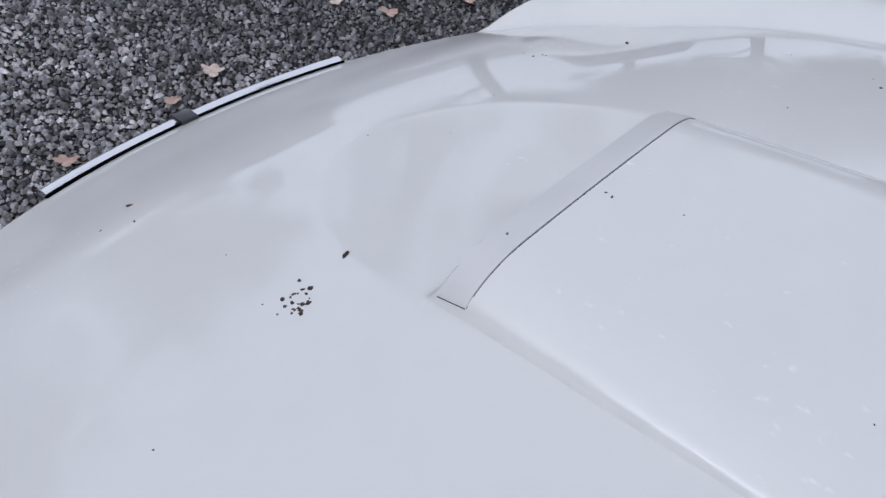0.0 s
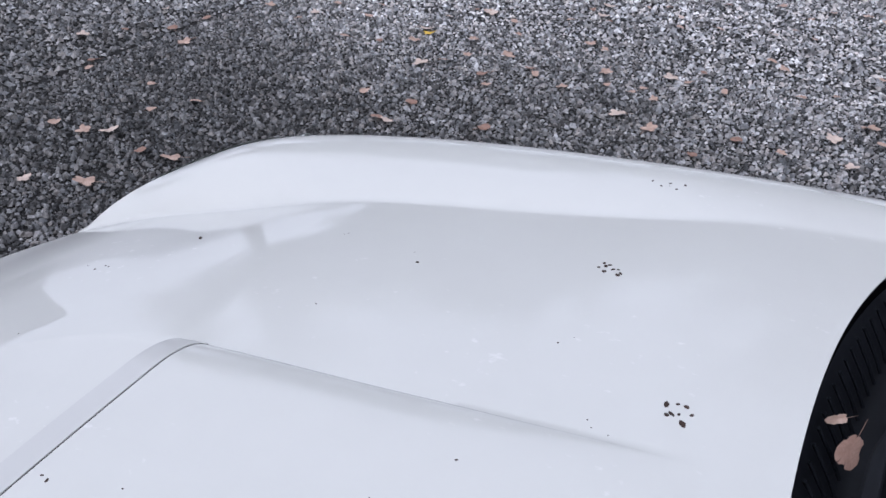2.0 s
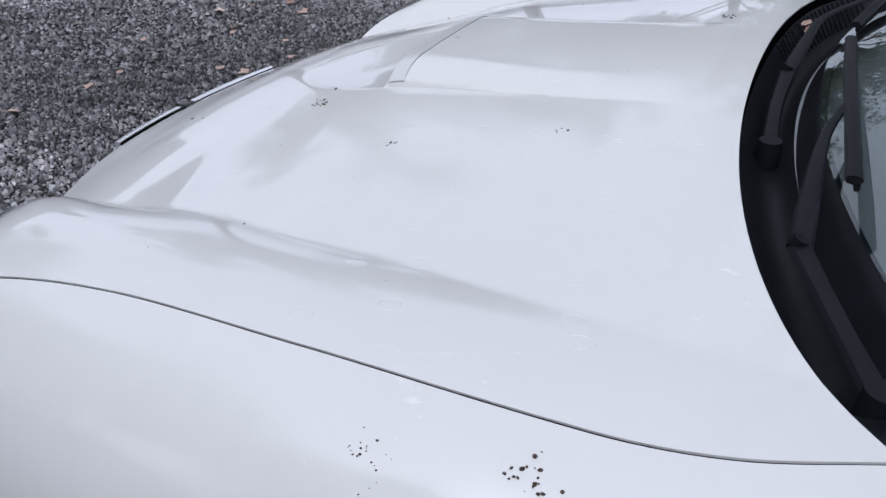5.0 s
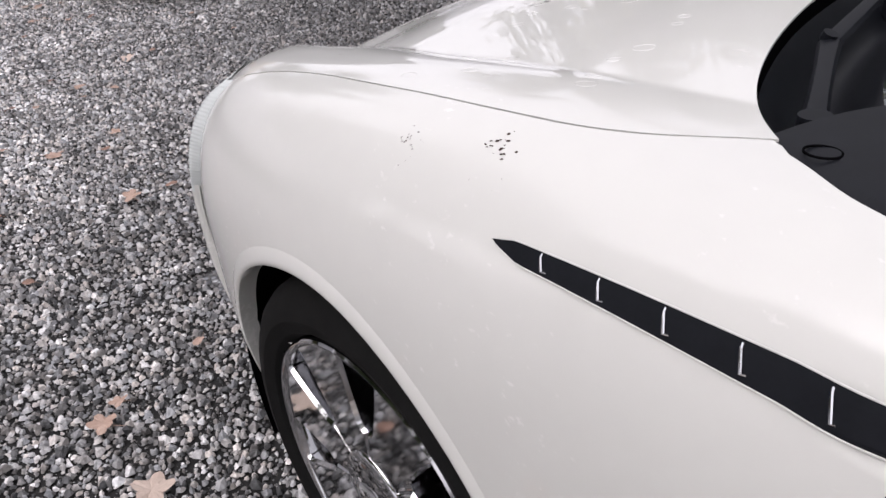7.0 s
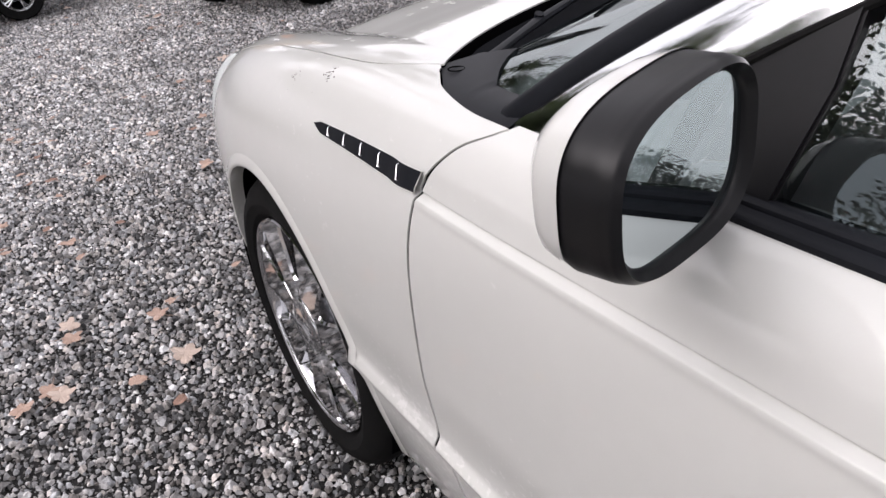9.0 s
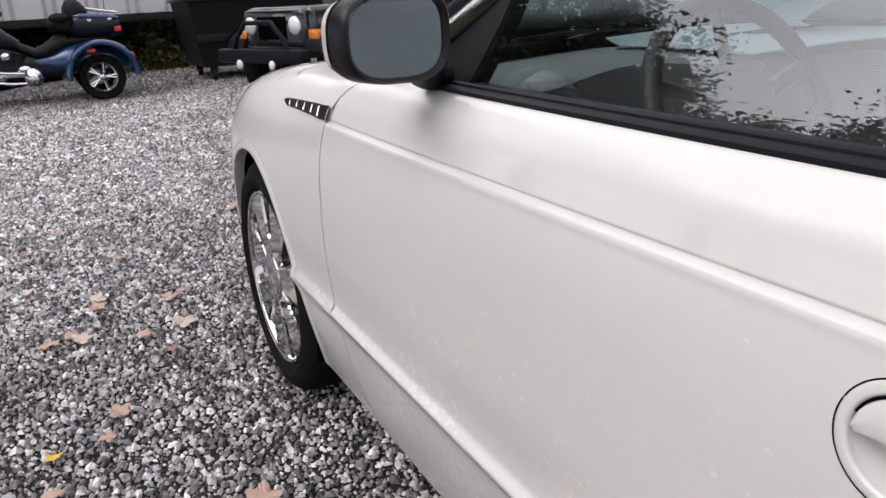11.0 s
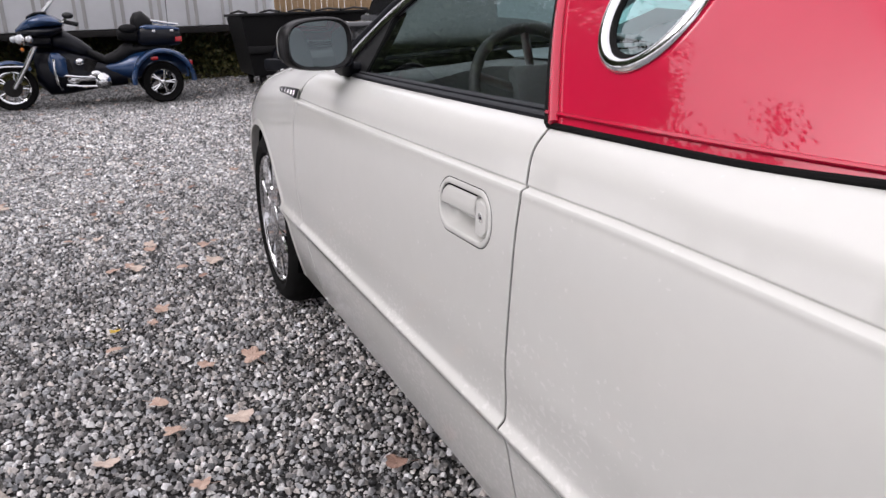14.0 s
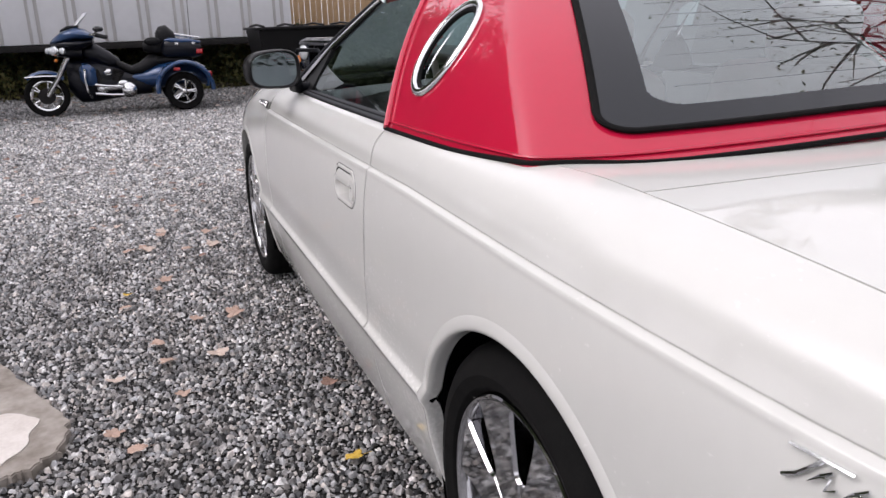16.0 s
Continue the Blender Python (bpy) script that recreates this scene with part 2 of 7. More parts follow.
def glass(name, tint, alpha):
    """Thin tinted glass: a mix of clear tint and mirror-smooth gloss by Fresnel."""
    m = bpy.data.materials.new(name)
    m.use_nodes = True
    t = m.node_tree
    t.nodes.remove(t.nodes["Principled BSDF"])
    tr = t.nodes.new("ShaderNodeBsdfTransparent")
    tr.inputs["Color"].default_value = (*tint, 1)
    gl = t.nodes.new("ShaderNodeBsdfGlossy")
    gl.inputs["Roughness"].default_value = 0.01
    gl.inputs["Color"].default_value = (0.93, 1.0, 1.0, 1)
    fr = t.nodes.new("ShaderNodeFresnel")
    fr.inputs["IOR"].default_value = alpha
    mx = t.nodes.new("ShaderNodeMixShader")
    t.links.new(fr.outputs[0], mx.inputs["Fac"])
    t.links.new(tr.outputs[0], mx.inputs[1])
    t.links.new(gl.outputs[0], mx.inputs[2])
    t.links.new(mx.outputs[0], t.nodes["Material Output"].inputs["Surface"])
    return m


pane = glass("tinted_glass", (0.80, 0.89, 0.885), 2.25)
screen_pane = glass("windscreen_glass", (0.80, 0.89, 0.89), 1.8)
rear_pane = glass("rear_glass", (0.86, 0.93, 0.93), 3.0)

# ---------------------------------------------------------------- the car's lines (y counts outwards from the middle)
half_width = curve((-0.95, 0.40), (-0.88, 0.58), (-0.8, 0.68), (-0.7, 0.755), (-0.55, 0.805), (-0.4, 0.861), (-0.2, 0.895),
                   (0.05, 0.907), (0.7, 0.910), (2.1, 0.914), (2.8, 0.910), (3.2, 0.895), (3.5, 0.865), (3.75, 0.80), (3.9, 0.70))
top_edge = curve((-0.95, 0.56), (-0.8, 0.73), (-0.7, 0.786), (-0.6, 0.817), (-0.5, 0.862), (-0.4, 0.884), (-0.2, 0.911), (0, 0.934),
                 (0.15, 0.949), (0.3, 0.960), (0.5, 0.967), (0.8, 0.974), (2.1, 0.978), (2.8, 0.970), (3.2, 0.955), (3.6, 0.925), (3.9, 0.88))
hood_mid = curve((-0.9, 0.62), (-0.85, 0.68), (-0.777, 0.742), (-0.65, 0.80), (-0.533, 0.848), (-0.4, 0.885), (-0.299, 0.91),
                 (-0.17, 0.936), (0.0, 0.957), (0.115, 0.971), (0.23, 0.984), (0.33, 0.99), (0.6, 1.0))
corner = curve((-0.7, 2.33), (0.1, 2.8), (0.45, 3.1), (0.9, 4.3), (2.2, 4.2), (2.9, 3.7), (3.5, 3.2))
seam_y = curve((-0.45, 0.745), (-0.2, 0.738), (0.05, 0.752), (0.3, 0.762), (0.4, 0.75), (0.5, 0.712))
ARCH_F, ARCH_R = (0.02, 0.345, 0.378), (2.862, 0.336, 0.392)
REAR_AXLE = 2.83
SILL = 0.20


def inner(x):
    return half_width(x) - 0.225


def middle(x):
    return min(0.6, top_edge(x) - 0.12)


def side_y(x, z):
    """How far out the flank lies."""
    zm, n = middle(x), corner(x)
    y = half_width(x)
    if z > zm:
        u = min((z - zm) / (top_edge(x) - zm), 1.0)
        y = inner(x) + (y - inner(x)) * max(1 - u ** n, 0) ** (1 / n)
    k = smooth((x - 0.62) / 0.08)
    cz = z + 0.033 * max((x - 2.35) / 0.95, 0) ** 1.2
    if k and cz > 0.84:
        y -= 0.0055 * k * smooth((cz - 0.8715) / 0.0045) * (1 - smooth((cz - 0.882) / 0.05))
        y -= 0.0035 * k * math.exp(-((cz - 0.8775) / 0.0022) ** 2)
        y += 0.0012 * k * math.exp(-((cz - 0.868) / 0.006) ** 2)
    r = smooth((x - 0.30) / 0.10) * (1 - smooth((x - 2.50) / 0.1))
    if z < 0.60:
        y += r * (0.013 * math.exp(-((z - 0.466) / (0.011 if z > 0.466 else 0.026)) ** 2) - 0.006 * smooth((0.60 - z) / 0.1) - 0.004 * smooth((0.47 - z) / 0.03))
        y -= 0.055 * max((0.47 - z) / 0.27, 0) ** 1.6
    return y


crease_y = curve((-0.7, 0.44), (-0.46, 0.507), (-0.27, 0.54), (-0.12, 0.57), (0.05, 0.595), (0.2, 0.625), (0.32, 0.645), (0.6, 0.66))
crown = curve((-0.7, 0.030), (-0.46, 0.029), (-0.27, 0.021), (-0.12, 0.020), (0.1, 0.016), (0.3, 0.012), (0.6, 0.010))


def top_z(x, y):
    """The height of hood and fender tops."""
    y = abs(y)
    yi = inner(x)
    yv = min(crease_y(x), yi - 0.03)
    base = hood_mid(x) - crown(x) * (min(y, yv) / 0.4) ** 2
    if y >= yi:
        zm, n = middle(x), corner(x)
        u = min((y - yi) / (half_width(x) - yi), 1.0)
        z = zm + (top_edge(x) - zm) * max(1 - u ** n, 0) ** (1 / n)
    else:
        z = base
        if y > yv:
            z = lerp(base, top_edge(x), 1 - ((yi - y) / (yi - yv)) ** 2)
    # the scoop and the hollow before it
    w = lerp(0.174, 0.192, (x + 0.17) / 0.4)
    if x > -0.210 and y < w:
        f = (x + 0.175) / 0.43
        h = 0.030 * max(1 - max(f, 0), 0) ** 0.85 * smooth((x + 0.209) / 0.012)
        t = max((y - w + 0.070) / 0.070, 0)
        z += h * (1 - t ** 2.2) ** 0.6
    e = ((x + 0.21) / 0.243) ** 2 + (y / 0.176) ** 2
    if x < -0.196 and e < 1.0:
        z -= 0.016 * (1 - e ** 0.5) ** 0.8 * (1 - smooth((x + 0.209) / 0.012))
    return z


def hood_front(y):
    return -0.775 + 0.60 * y * y


def hood_back(y):
    y = abs(y)
    return 0.312 + 0.20 * y * y + 0.25 * y ** 4


door_front = curve((0.2, 0.703), (0.42, 0.679), (0.5, 0.666), (0.6, 0.660), (0.72, 0.663), (0.795, 0.668), (0.86, 0.680),
                   (0.90, 0.697), (0.925, 0.719), (0.945, 0.744), (0.958, 0.775))
door_back = curve((0.2, 2.06), (0.476, 2.08), (0.63, 2.10), (0.755, 2.118), (0.866, 2.125), (0.96, 2.112))

car = thing("convertible_car", "white two-seat convertible with red hardtop parked on gravel", "car")


def both(name, fn, nu, nv, mat, keep=None, thick=0.03, label="", arch=None, sharp=40, parent=None):
    """A panel for each flank; fn gives (x, y outwards, z)."""
    made = []
    for s in (-1, 1):
        def f(u, v):
            x, y, z = fn(u, v)
            return (x, s * y, z)
        k = keep
        if arch:
            def k(c):
                return math.hypot(c.x - arch[0], c.z - arch[1]) > arch[2]
        bm = grid(f, nu, nv, k, flip=(s < 0))
        if arch:
            for v in bm.verts:
                if any(e.is_boundary for e in v.link_edges):
                    dx, dz = v.co.x - arch[0], v.co.z - arch[1]
                    d = math.hypot(dx, dz)
                    if d < arch[2] + 0.016 and v.co.z > SILL + 0.02 and abs(v.co.x - arch[0]) < arch[2] + 0.012:
                        v.co.x, v.co.z = arch[0] + dx / d * arch[2], arch[1] + dz / d * arch[2]
                        v.co.y = s * side_y(v.co.x, v.co.z)
        ob = part(name, bm, mat, parent[len(made)] if parent else car, label, sharp)
        if thick:
            solid(ob, thick, seal=dark if thick == 0.03 else None)
        made.append(ob)
    return made


GAP = 0.0029


def row_heights(top, bottom, n, mid=0.874, wide=0.012, handle=False):
    """Heights from top to bottom, closer together at the crease and at the sill's ridge."""
    z = np.linspace(top, bottom, 2000)
    w = 1 + 9 * np.exp(-((z - mid) / wide) ** 2) + 3 * np.exp(-((z - 0.466) / 0.03) ** 2) + (1.2 * (abs(z - 0.808) < 0.055) if handle else 0)
    c = np.cumsum(w)
    c = (c - c[0]) / (c[-1] - c[0])
    return [float(q) for q in np.interp(np.linspace(0, 1, n + 1), c, z)]


DOOR_ROWS = row_heights(0.966, SILL, 190, handle=True)
DOOR_COLS = [float(q) for q in np.interp(np.linspace(0, 1, 141), [0, 0.34, 0.94, 1], [0, 0.795, 0.975, 1])]
HANDLE_X, HANDLE_Z, HANDLE_LONG, HANDLE_HIGH = 1.943, 0.803, 0.1045, 0.0475
REAR_ROWS = row_heights(0.93, SILL, 240, 0.860, 0.026)
trim_edge = curve((0.46, 0.690), (0.50, 0.721), (0.536, 0.742), (0.581, 0.768), (0.645, 0.789), (0.709, 0.803), (0.78, 0.809))


# hood
def hood_column(a, w, edge):
    """Distance from the middle for a = 0 to 1: the scoop's flank w lies at 0.48."""
    return w * a / 0.48 if a < 0.48 else lerp(w, edge, (a - 0.48) / 0.52)


def hood_point(u, v):
    s = v * 2 - 1
    side = math.copysign(1, s)
    y = hood_column(abs(s), 0.18, 0.74)
    x = lerp(hood_front(y), hood_back(y) - 0.001, u)
    w = lerp(0.174, 0.192, (max(x, -0.26) + 0.17) / 0.4)
    y = side * hood_column(abs(s), w, seam_y(x) - 0.0014)
    return (x, y, top_z(x, y))


hood = solid(part("hood", grid(hood_point, 240, 300), paint, car, "white hood with a raised scoop"), 0.028, seal=dark)


# scoop trim: the grey strip across the scoop's mouth
def trim_point(u, v):
    y = (v * 2 - 1) * 0.170
    x = -0.1965 + 0.0255 * u
    return (x, y, top_z(x, y) + 0.0012)


solid(part("scoop_trim", grid(trim_point, 10, 60), trim_grey, hood, "pale grey plastic scoop strip"), 0.004)
bm = bmesh.new()
tube(bm, [Vector(trim_point(1, j / 40)) + Vector((0.0006, 0, -0.0012)) for j in range(41)], 0.00035, 5)
part("trim_gap", bm, dark, hood)
for v in (0, 1):
    bm = bmesh.new()
    tube(bm, [Vector(trim_point(j / 6, v)) + Vector((0, (v * 2 - 1) * 0.001, -0.0012)) for j in range(7)], 0.0004, 5)
    part("trim_gap", bm, dark, hood)


# front fenders, doors, rear quarters
def fender_point(u, v):
    if v < 0.5:
        q = v / 0.5
        zb = 0.6
        x = lerp(lerp(-0.428, -0.60, q), 0.70, u)
        for _ in range(3):
            ya = lerp(seam_y(min(x, 0.50)) + 0.0014, trim_edge(x) + 0.003, smooth((x - 0.485) / 0.03))
            # run from the seam round the shoulder to the middle height
            n = corner(x)
            yi, hw, zm, zt = inner(x), half_width(x), middle(x), top_edge(x)
            ua = min(max((ya - yi) / (hw - yi), 0), 1)
            a0 = math.atan2(max(1 - ua ** n, 1e-6) ** 0.5, max(ua, 1e-6) ** (n / 2))
            a = a0 * (1 - q)
            y = yi + (hw - yi) * max(math.cos(a), 0) ** (2 / n)
            z = zm + (zt - zm) * max(math.sin(a), 0) ** (2 / n)
            x = lerp(lerp(-0.428, -0.60, q), door_front(z) - GAP, u)
        y2 = side_y(x, z) if z < 0.9 else y
        return (x, lerp(y, y2, smooth((0.93 - z) / 0.05)), z)
    z = lerp(0.6, SILL, (v - 0.5) / 0.5)
    x = lerp(-0.60, door_front(z) - GAP, u)
    return (x, side_y(x, z), z)


fenders = both("front_fender", fender_point, 110, 80, paint, arch=ARCH_F)


def door_point(u, v):
    z = DOOR_ROWS[round(v * 190)]
    x = lerp(door_front(z) + GAP, door_back(z) - GAP, DOOR_COLS[round(u * 140)])
    if v < 0.003:
        return (x, side_y(x, z) - 0.028, z + 0.002)
    return (x, side_y(x, z), z)


def door_keep(c):
    """False within the handle's opening."""
    d = max(abs(c.x - HANDLE_X) - (HANDLE_LONG - HANDLE_HIGH), 0)
    return math.hypot(d, c.z - HANDLE_Z) > HANDLE_HIGH - 0.005


doors = both("door", door_point, 140, 190, paint, keep=door_keep)


def quarter_point(u, v):
    top_part = 16 / 256
    if v < top_part:
        q = v / top_part
        z = lerp(1.0, 0.93, q)
        x = lerp(door_back(min(z, 0.96)) + GAP, 3.78, u)
        ya = lerp(0.80, 0.752, smooth((x - 2.5) / 0.4)) - 0.10 * smooth((x - 3.4) / 0.5)
        zt = top_edge(x)
        zm, n = middle(x), corner(x)
        yi, hw = inner(x), half_width(x)
        ua = min(max((ya - yi) / (hw - yi), 0), 1)
        a0 = math.atan2(max(1 - ua ** n, 1e-6) ** 0.5, max(ua, 1e-6) ** (n / 2))
        zc = zt - 0.04
        a1 = math.asin(min(((zc - zm) / (zt - zm)) ** (n / 2), 1))
        a = lerp(a0, a1, q)
        return (x, yi + (hw - yi) * max(math.cos(a), 0) ** (2 / n), zm + (zt - zm) * max(math.sin(a), 0) ** (2 / n))
    q = (v - top_part) / (1 - top_part)
    z = REAR_ROWS[round(q * 240)]
    drop = 0.93 - (top_edge(lerp(2.1, 3.78, u)) - 0.04)
    z -= drop * smooth((z - 0.885) / 0.045)
    x = lerp(door_back(min(z, 0.96)) + GAP, 3.78, u)
    return (x, side_y(x, z), z)


quarters = both("rear_quarter", quarter_point, 140, 256, paint, arch=ARCH_R)


# rolled wheel-arch lips and dark liners
def lip(arch, a0, a1):
    def f(u, v):
        a = lerp(a0, a1, u)
        prof = [(0.024, -0.0005), (0.018, 0.0015), (0.007, 0.0035), (0.0, 0.0035), (-0.004, 0.001), (-0.005, -0.03)]
        i = min(int(v * 5 + 1e-6), 4)
        t = v * 5 - i
        d, o = lerp(prof[i][0], prof[i + 1][0], t), lerp(prof[i][1], prof[i + 1][1], t)
        x, z = arch[0] + math.cos(a) * (arch[2] + d), arch[1] + math.sin(a) * (arch[2] + d)
        return (x, side_y(x, z) + o, z)
    return f


for pan, arch, a0, a1 in ((fenders, ARCH_F, -0.36, 3.35), (quarters, ARCH_R, -0.25, 3.50)):
    both("arch_lip", lip(arch, a0, a1), 60, 10, paint, thick=0, parent=pan, sharp=60)

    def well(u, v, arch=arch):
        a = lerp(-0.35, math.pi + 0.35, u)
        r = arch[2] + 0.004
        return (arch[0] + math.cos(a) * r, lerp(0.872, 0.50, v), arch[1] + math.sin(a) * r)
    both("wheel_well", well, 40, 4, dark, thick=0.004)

# dark strips behind the seams, standing in for the shade inside the gaps
for fn in (lambda z: door_front(z), lambda z: door_back(z)):
    both("seam_shade", lambda u, v, fn=fn: (fn(lerp(0.955, SILL, v)) + lerp(-0.02, 0.02, u),
         side_y(fn(lerp(0.955, SILL, v)), lerp(0.955, SILL, v)) - 0.011, lerp(0.955, SILL, v)), 2, 40, dark, thick=0.003)
both("seam_shade", lambda u, v: (lerp(-0.42, 0.49, u), seam_y(lerp(-0.42, 0.49, u)) + lerp(-0.015, 0.015, v),
     top_z(lerp(-0.42, 0.49, u), seam_y(lerp(-0.42, 0.49, u)) + lerp(-0.015, 0.015, v)) - 0.007), 50, 4, dark, thick=0.003)


# nose between the hood and the bumper's lower edge
def nose_point(u, v):
    s = v * 2 - 1
    y0 = s * 0.742
    a = Vector((hood_front(y0) - 0.002, y0, top_z(hood_front(y0), y0) - 0.001))
    b = Vector((-0.875 + 0.27 * s * s, s * 0.83, 0.61 + 0.17 * s * s))
    c = Vector((-0.93 + 0.33 * abs(s) ** 3, s * 0.80, 0.42))
    d = Vector((-0.86 + 0.27 * abs(s) ** 3, s * 0.77, SILL))
    if u < 0.7:
        t = u / 0.7
        return a * (1 - t) ** 2 + b * 2 * t * (1 - t) + c * t * t
    return c.lerp(d, (u - 0.7) / 0.3)


bumper = solid(part("front_bumper", grid(nose_point, 40, 90, flip=True), paint, car), 0.01)
# bright grille surround along the hood's leading edge
bm = bmesh.new()
tube(bm, [Vector((hood_front(y) - 0.013, y, top_z(hood_front(y), y) - 0.001)) for y in [(-0.235 + 0.47 * i / 40) for i in range(41)]], 0.0075, 8, flat=0.7)
part("grille_surround", bm, chrome, bumper, "bright chrome grille edge")
bm = bmesh.new()
tube(bm, [Vector((hood_front(y) - 0.003, y, top_z(hood_front(y), y) - 0.001)) for y in [(-0.235 + 0.47 * i / 40) for i in range(41)]], 0.003, 6)
part("grille_gap", bm, dark, bumper)
bm = bmesh.new()
box(bm, -0.800, -0.034, 0.734, -0.770, -0.006, 0.752, 0.004)
part("grille_clip", bm, gloss_black, bumper)


# headlights: ribbed lenses set flush in the nose
def lamp_point(sgn):
    def f(u, v):
        vv = lerp(0.872, 0.997, v)
        uu = lerp(0.004, 0.36, u)
        p = Vector(nose_point(uu, vv))
        q = Vector(nose_point(uu + 0.01, vv)) - p
        r = Vector(nose_point(uu, vv + 0.002)) - p
        n = q.cross(r).normalized()
        if n.x > 0:
            n = -n
        p += n * (0.0025 + 0.0004 * math.cos(v * 30 * 2 * math.pi))
        return (p.x, p.y * sgn, p.z)
    return f


for s in (-1, 1):
    headlight = part("headlight", grid(lamp_point(s), 14, 240, flip=(s > 0)), lens_mat, car, "ribbed clear headlight lens", 180)

    def nose_side(z):
        """The nose's outer edge at height z."""
        lo, hi = 0.0, 1.0
        for _ in range(24):
            mid = (lo + hi) / 2
            lo, hi = (mid, hi) if Vector(nose_point(mid, 1.0)).z > z else (lo, mid)
        return Vector(nose_point(lo, 1.0))

    def lamp_side(v0, v1, ribs, s=s):
        def f(u, v):
            p = Vector(fender_point(0.0, lerp(v0, v1, v)))
            q = nose_side(p.z)
            m = p.lerp(q, u)
            bow = 0.012 * math.sin(math.pi * u) + ribs * math.cos(v * 34 * 2 * math.pi)
            m += Vector((-0.7, 0.7, 0.1)) * bow
            return (m.x, s * m.y, m.z)
        return f
    part("lamp_side", grid(lamp_side(0.0, 0.45, 0.0005), 8, 272, flip=(s > 0)), lens_mat, headlight, "ribbed outer lens", 180)
    part("nose_filler", grid(lamp_side(0.45, 0.99, 0.0), 6, 40, flip=(s > 0)), paint, bumper, "", 180)

# tail and underside that close the body
def tail_point(u, v):
    s = v * 2 - 1
    x = 3.78 + 0.16 * (1 - s * s) * math.sin(math.pi * min(u * 1.2, 1.0) / 2)
    w = lerp(0.66, side_y(3.78, lerp(0.86, SILL, u)), smooth(u * 4))
    return (x, s * w, lerp(0.905, SILL, u))


solid(part("rear_bumper", grid(tail_point, 20, 30), paint, car), 0.012)
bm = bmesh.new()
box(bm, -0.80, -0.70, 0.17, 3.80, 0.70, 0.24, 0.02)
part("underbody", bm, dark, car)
for x in (ARCH_F[0], REAR_AXLE):
    bm = bmesh.new()
    cyl(bm, (x, -0.68, 0.345), (x, 0.68, 0.345), 0.04, n=10)
    part("axle", bm, dark, car)


# fender vents: a dark slot with five bright fins
vent_lo = curve((0.325, 0.874), (0.66, 0.877))
vent_hi = curve((0.325, 0.889), (0.66, 0.906))
for s, fen in zip((-1, 1), fenders):
    def vp(u, v, s=s):
        x = lerp(0.325 + 0.010 * v, lerp(0.694, 0.680, v), u)
        z = lerp(vent_hi(x), vent_lo(x), v)
        z = lerp(z, (vent_hi(x) + vent_lo(x)) / 2, max(0, 1 - u * 14) * 0.7)
        return (x, s * (side_y(x, z) + 0.003 + 0.005 * smooth((x - 0.60) / 0.06)), z)
    part("fender_vent", grid(vp, 80, 30, flip=(s < 0)), black_plastic, fen, "black slot vent with five bright fins")
    bm = bmesh.new()
    rim = [vp(i / 30, 0) for i in range(31)] + [vp(1, j / 4) for j in range(1, 4)] + [vp(1 - i / 30, 1) for i in range(31)]
    tube(bm, rim, 0.0008, 6, closed=True)
    part("vent_edge", bm, paint, fen)
    for i in range(5):
        x = lerp(0.385, 0.632, i / 4)
        bm = bmesh.new()
        hi, lo = vent_hi(x), vent_lo(x)
        o = 0.005 * smooth((x - 0.60) / 0.06)
        zt, zb = lerp(lo, hi, 0.86), lerp(lo, hi, 0.22)
        tube(bm, [(x, s * (side_y(x, zt) + 0.002 + o), zt), (x + 0.001, s * (side_y(x, zt) + 0.0055 + o), zt - 0.001), (x + 0.006, s * (side_y(x, zb) + 0.005 + o), zb + 0.001),
                  (x + 0.010, s * (side_y(x, zb) + 0.002 + o), zb - 0.0005)], 0.0013, 6)
        part("vent_fin", bm, chrome, fen, "bright metal fin")


# ---------------------------------------------------------------- cowl, windscreen, wipers
def screen_base(y):
    return Vector((0.395 + 0.347 * y * y + 3.0 * max(abs(y) - 0.58, 0) ** 2, y, 0.978 - 0.020 * abs(y)))


def screen_top(y):
    k = y / 0.72
    return Vector((1.19 + 0.10 * k * k, k * 0.585, 1.300 - 0.035 * k * k))


ws_x = curve((0, 0.640), (0.12, 0.72), (0.24, 0.80), (0.36, 0.88), (0.45, 0.95), (0.62, 1.07), (1, 1.29))
ws_y = curve((0, 0.722), (0.12, 0.738), (0.24, 0.744), (0.36, 0.728), (0.45, 0.703), (0.62, 0.662), (1, 0.585))
ws_z = curve((0, 0.962), (0.12, 0.968), (0.24, 0.990), (0.36, 1.034), (0.45, 1.076), (0.62, 1.144), (1, 1.265))


def screen_point(u, v):
    y = (v * 2 - 1) * 0.72
    a, b = screen_base(y), screen_top(y)
    p = a.lerp(b, u)
    p.z += 0.05 * u * (1 - u)
    # near its sides the glass bends round to the pillars
    side = Vector((ws_x(u), ws_y(u), ws_z(u))) - screen_base(0.72).lerp(screen_top(0.72), u)
    side.z -= 0.05 * u * (1 - u)
    if y < 0:
        side.y = -side.y
    return p + side * abs(v * 2 - 1) ** 4


windscreen = part("windscreen", grid(screen_point, 24, 40), screen_pane, car, "tinted windscreen reflecting trees", 180)
windscreen.visible_shadow = False


def cowl_point(u, v):
    s = v * 2 - 1
    y = s * 0.700
    a = Vector((hood_back(y) - 0.004, y, top_z(hood_back(y), y) - 0.020))
    b = screen_base(s * 0.62) + Vector((0.01, 0, -0.006))
    p = a.lerp(b, u)
    p.z -= 0.055 * math.sin(math.pi * min(u * 1.05, 1.0)) * (1 - smooth((abs(s) - 0.86) / 0.14))
    return p


cowl = solid(part("cowl_panel", grid(cowl_point, 16, 60), black_plastic, car, "black plastic cowl tray below the windscreen"), 0.004)
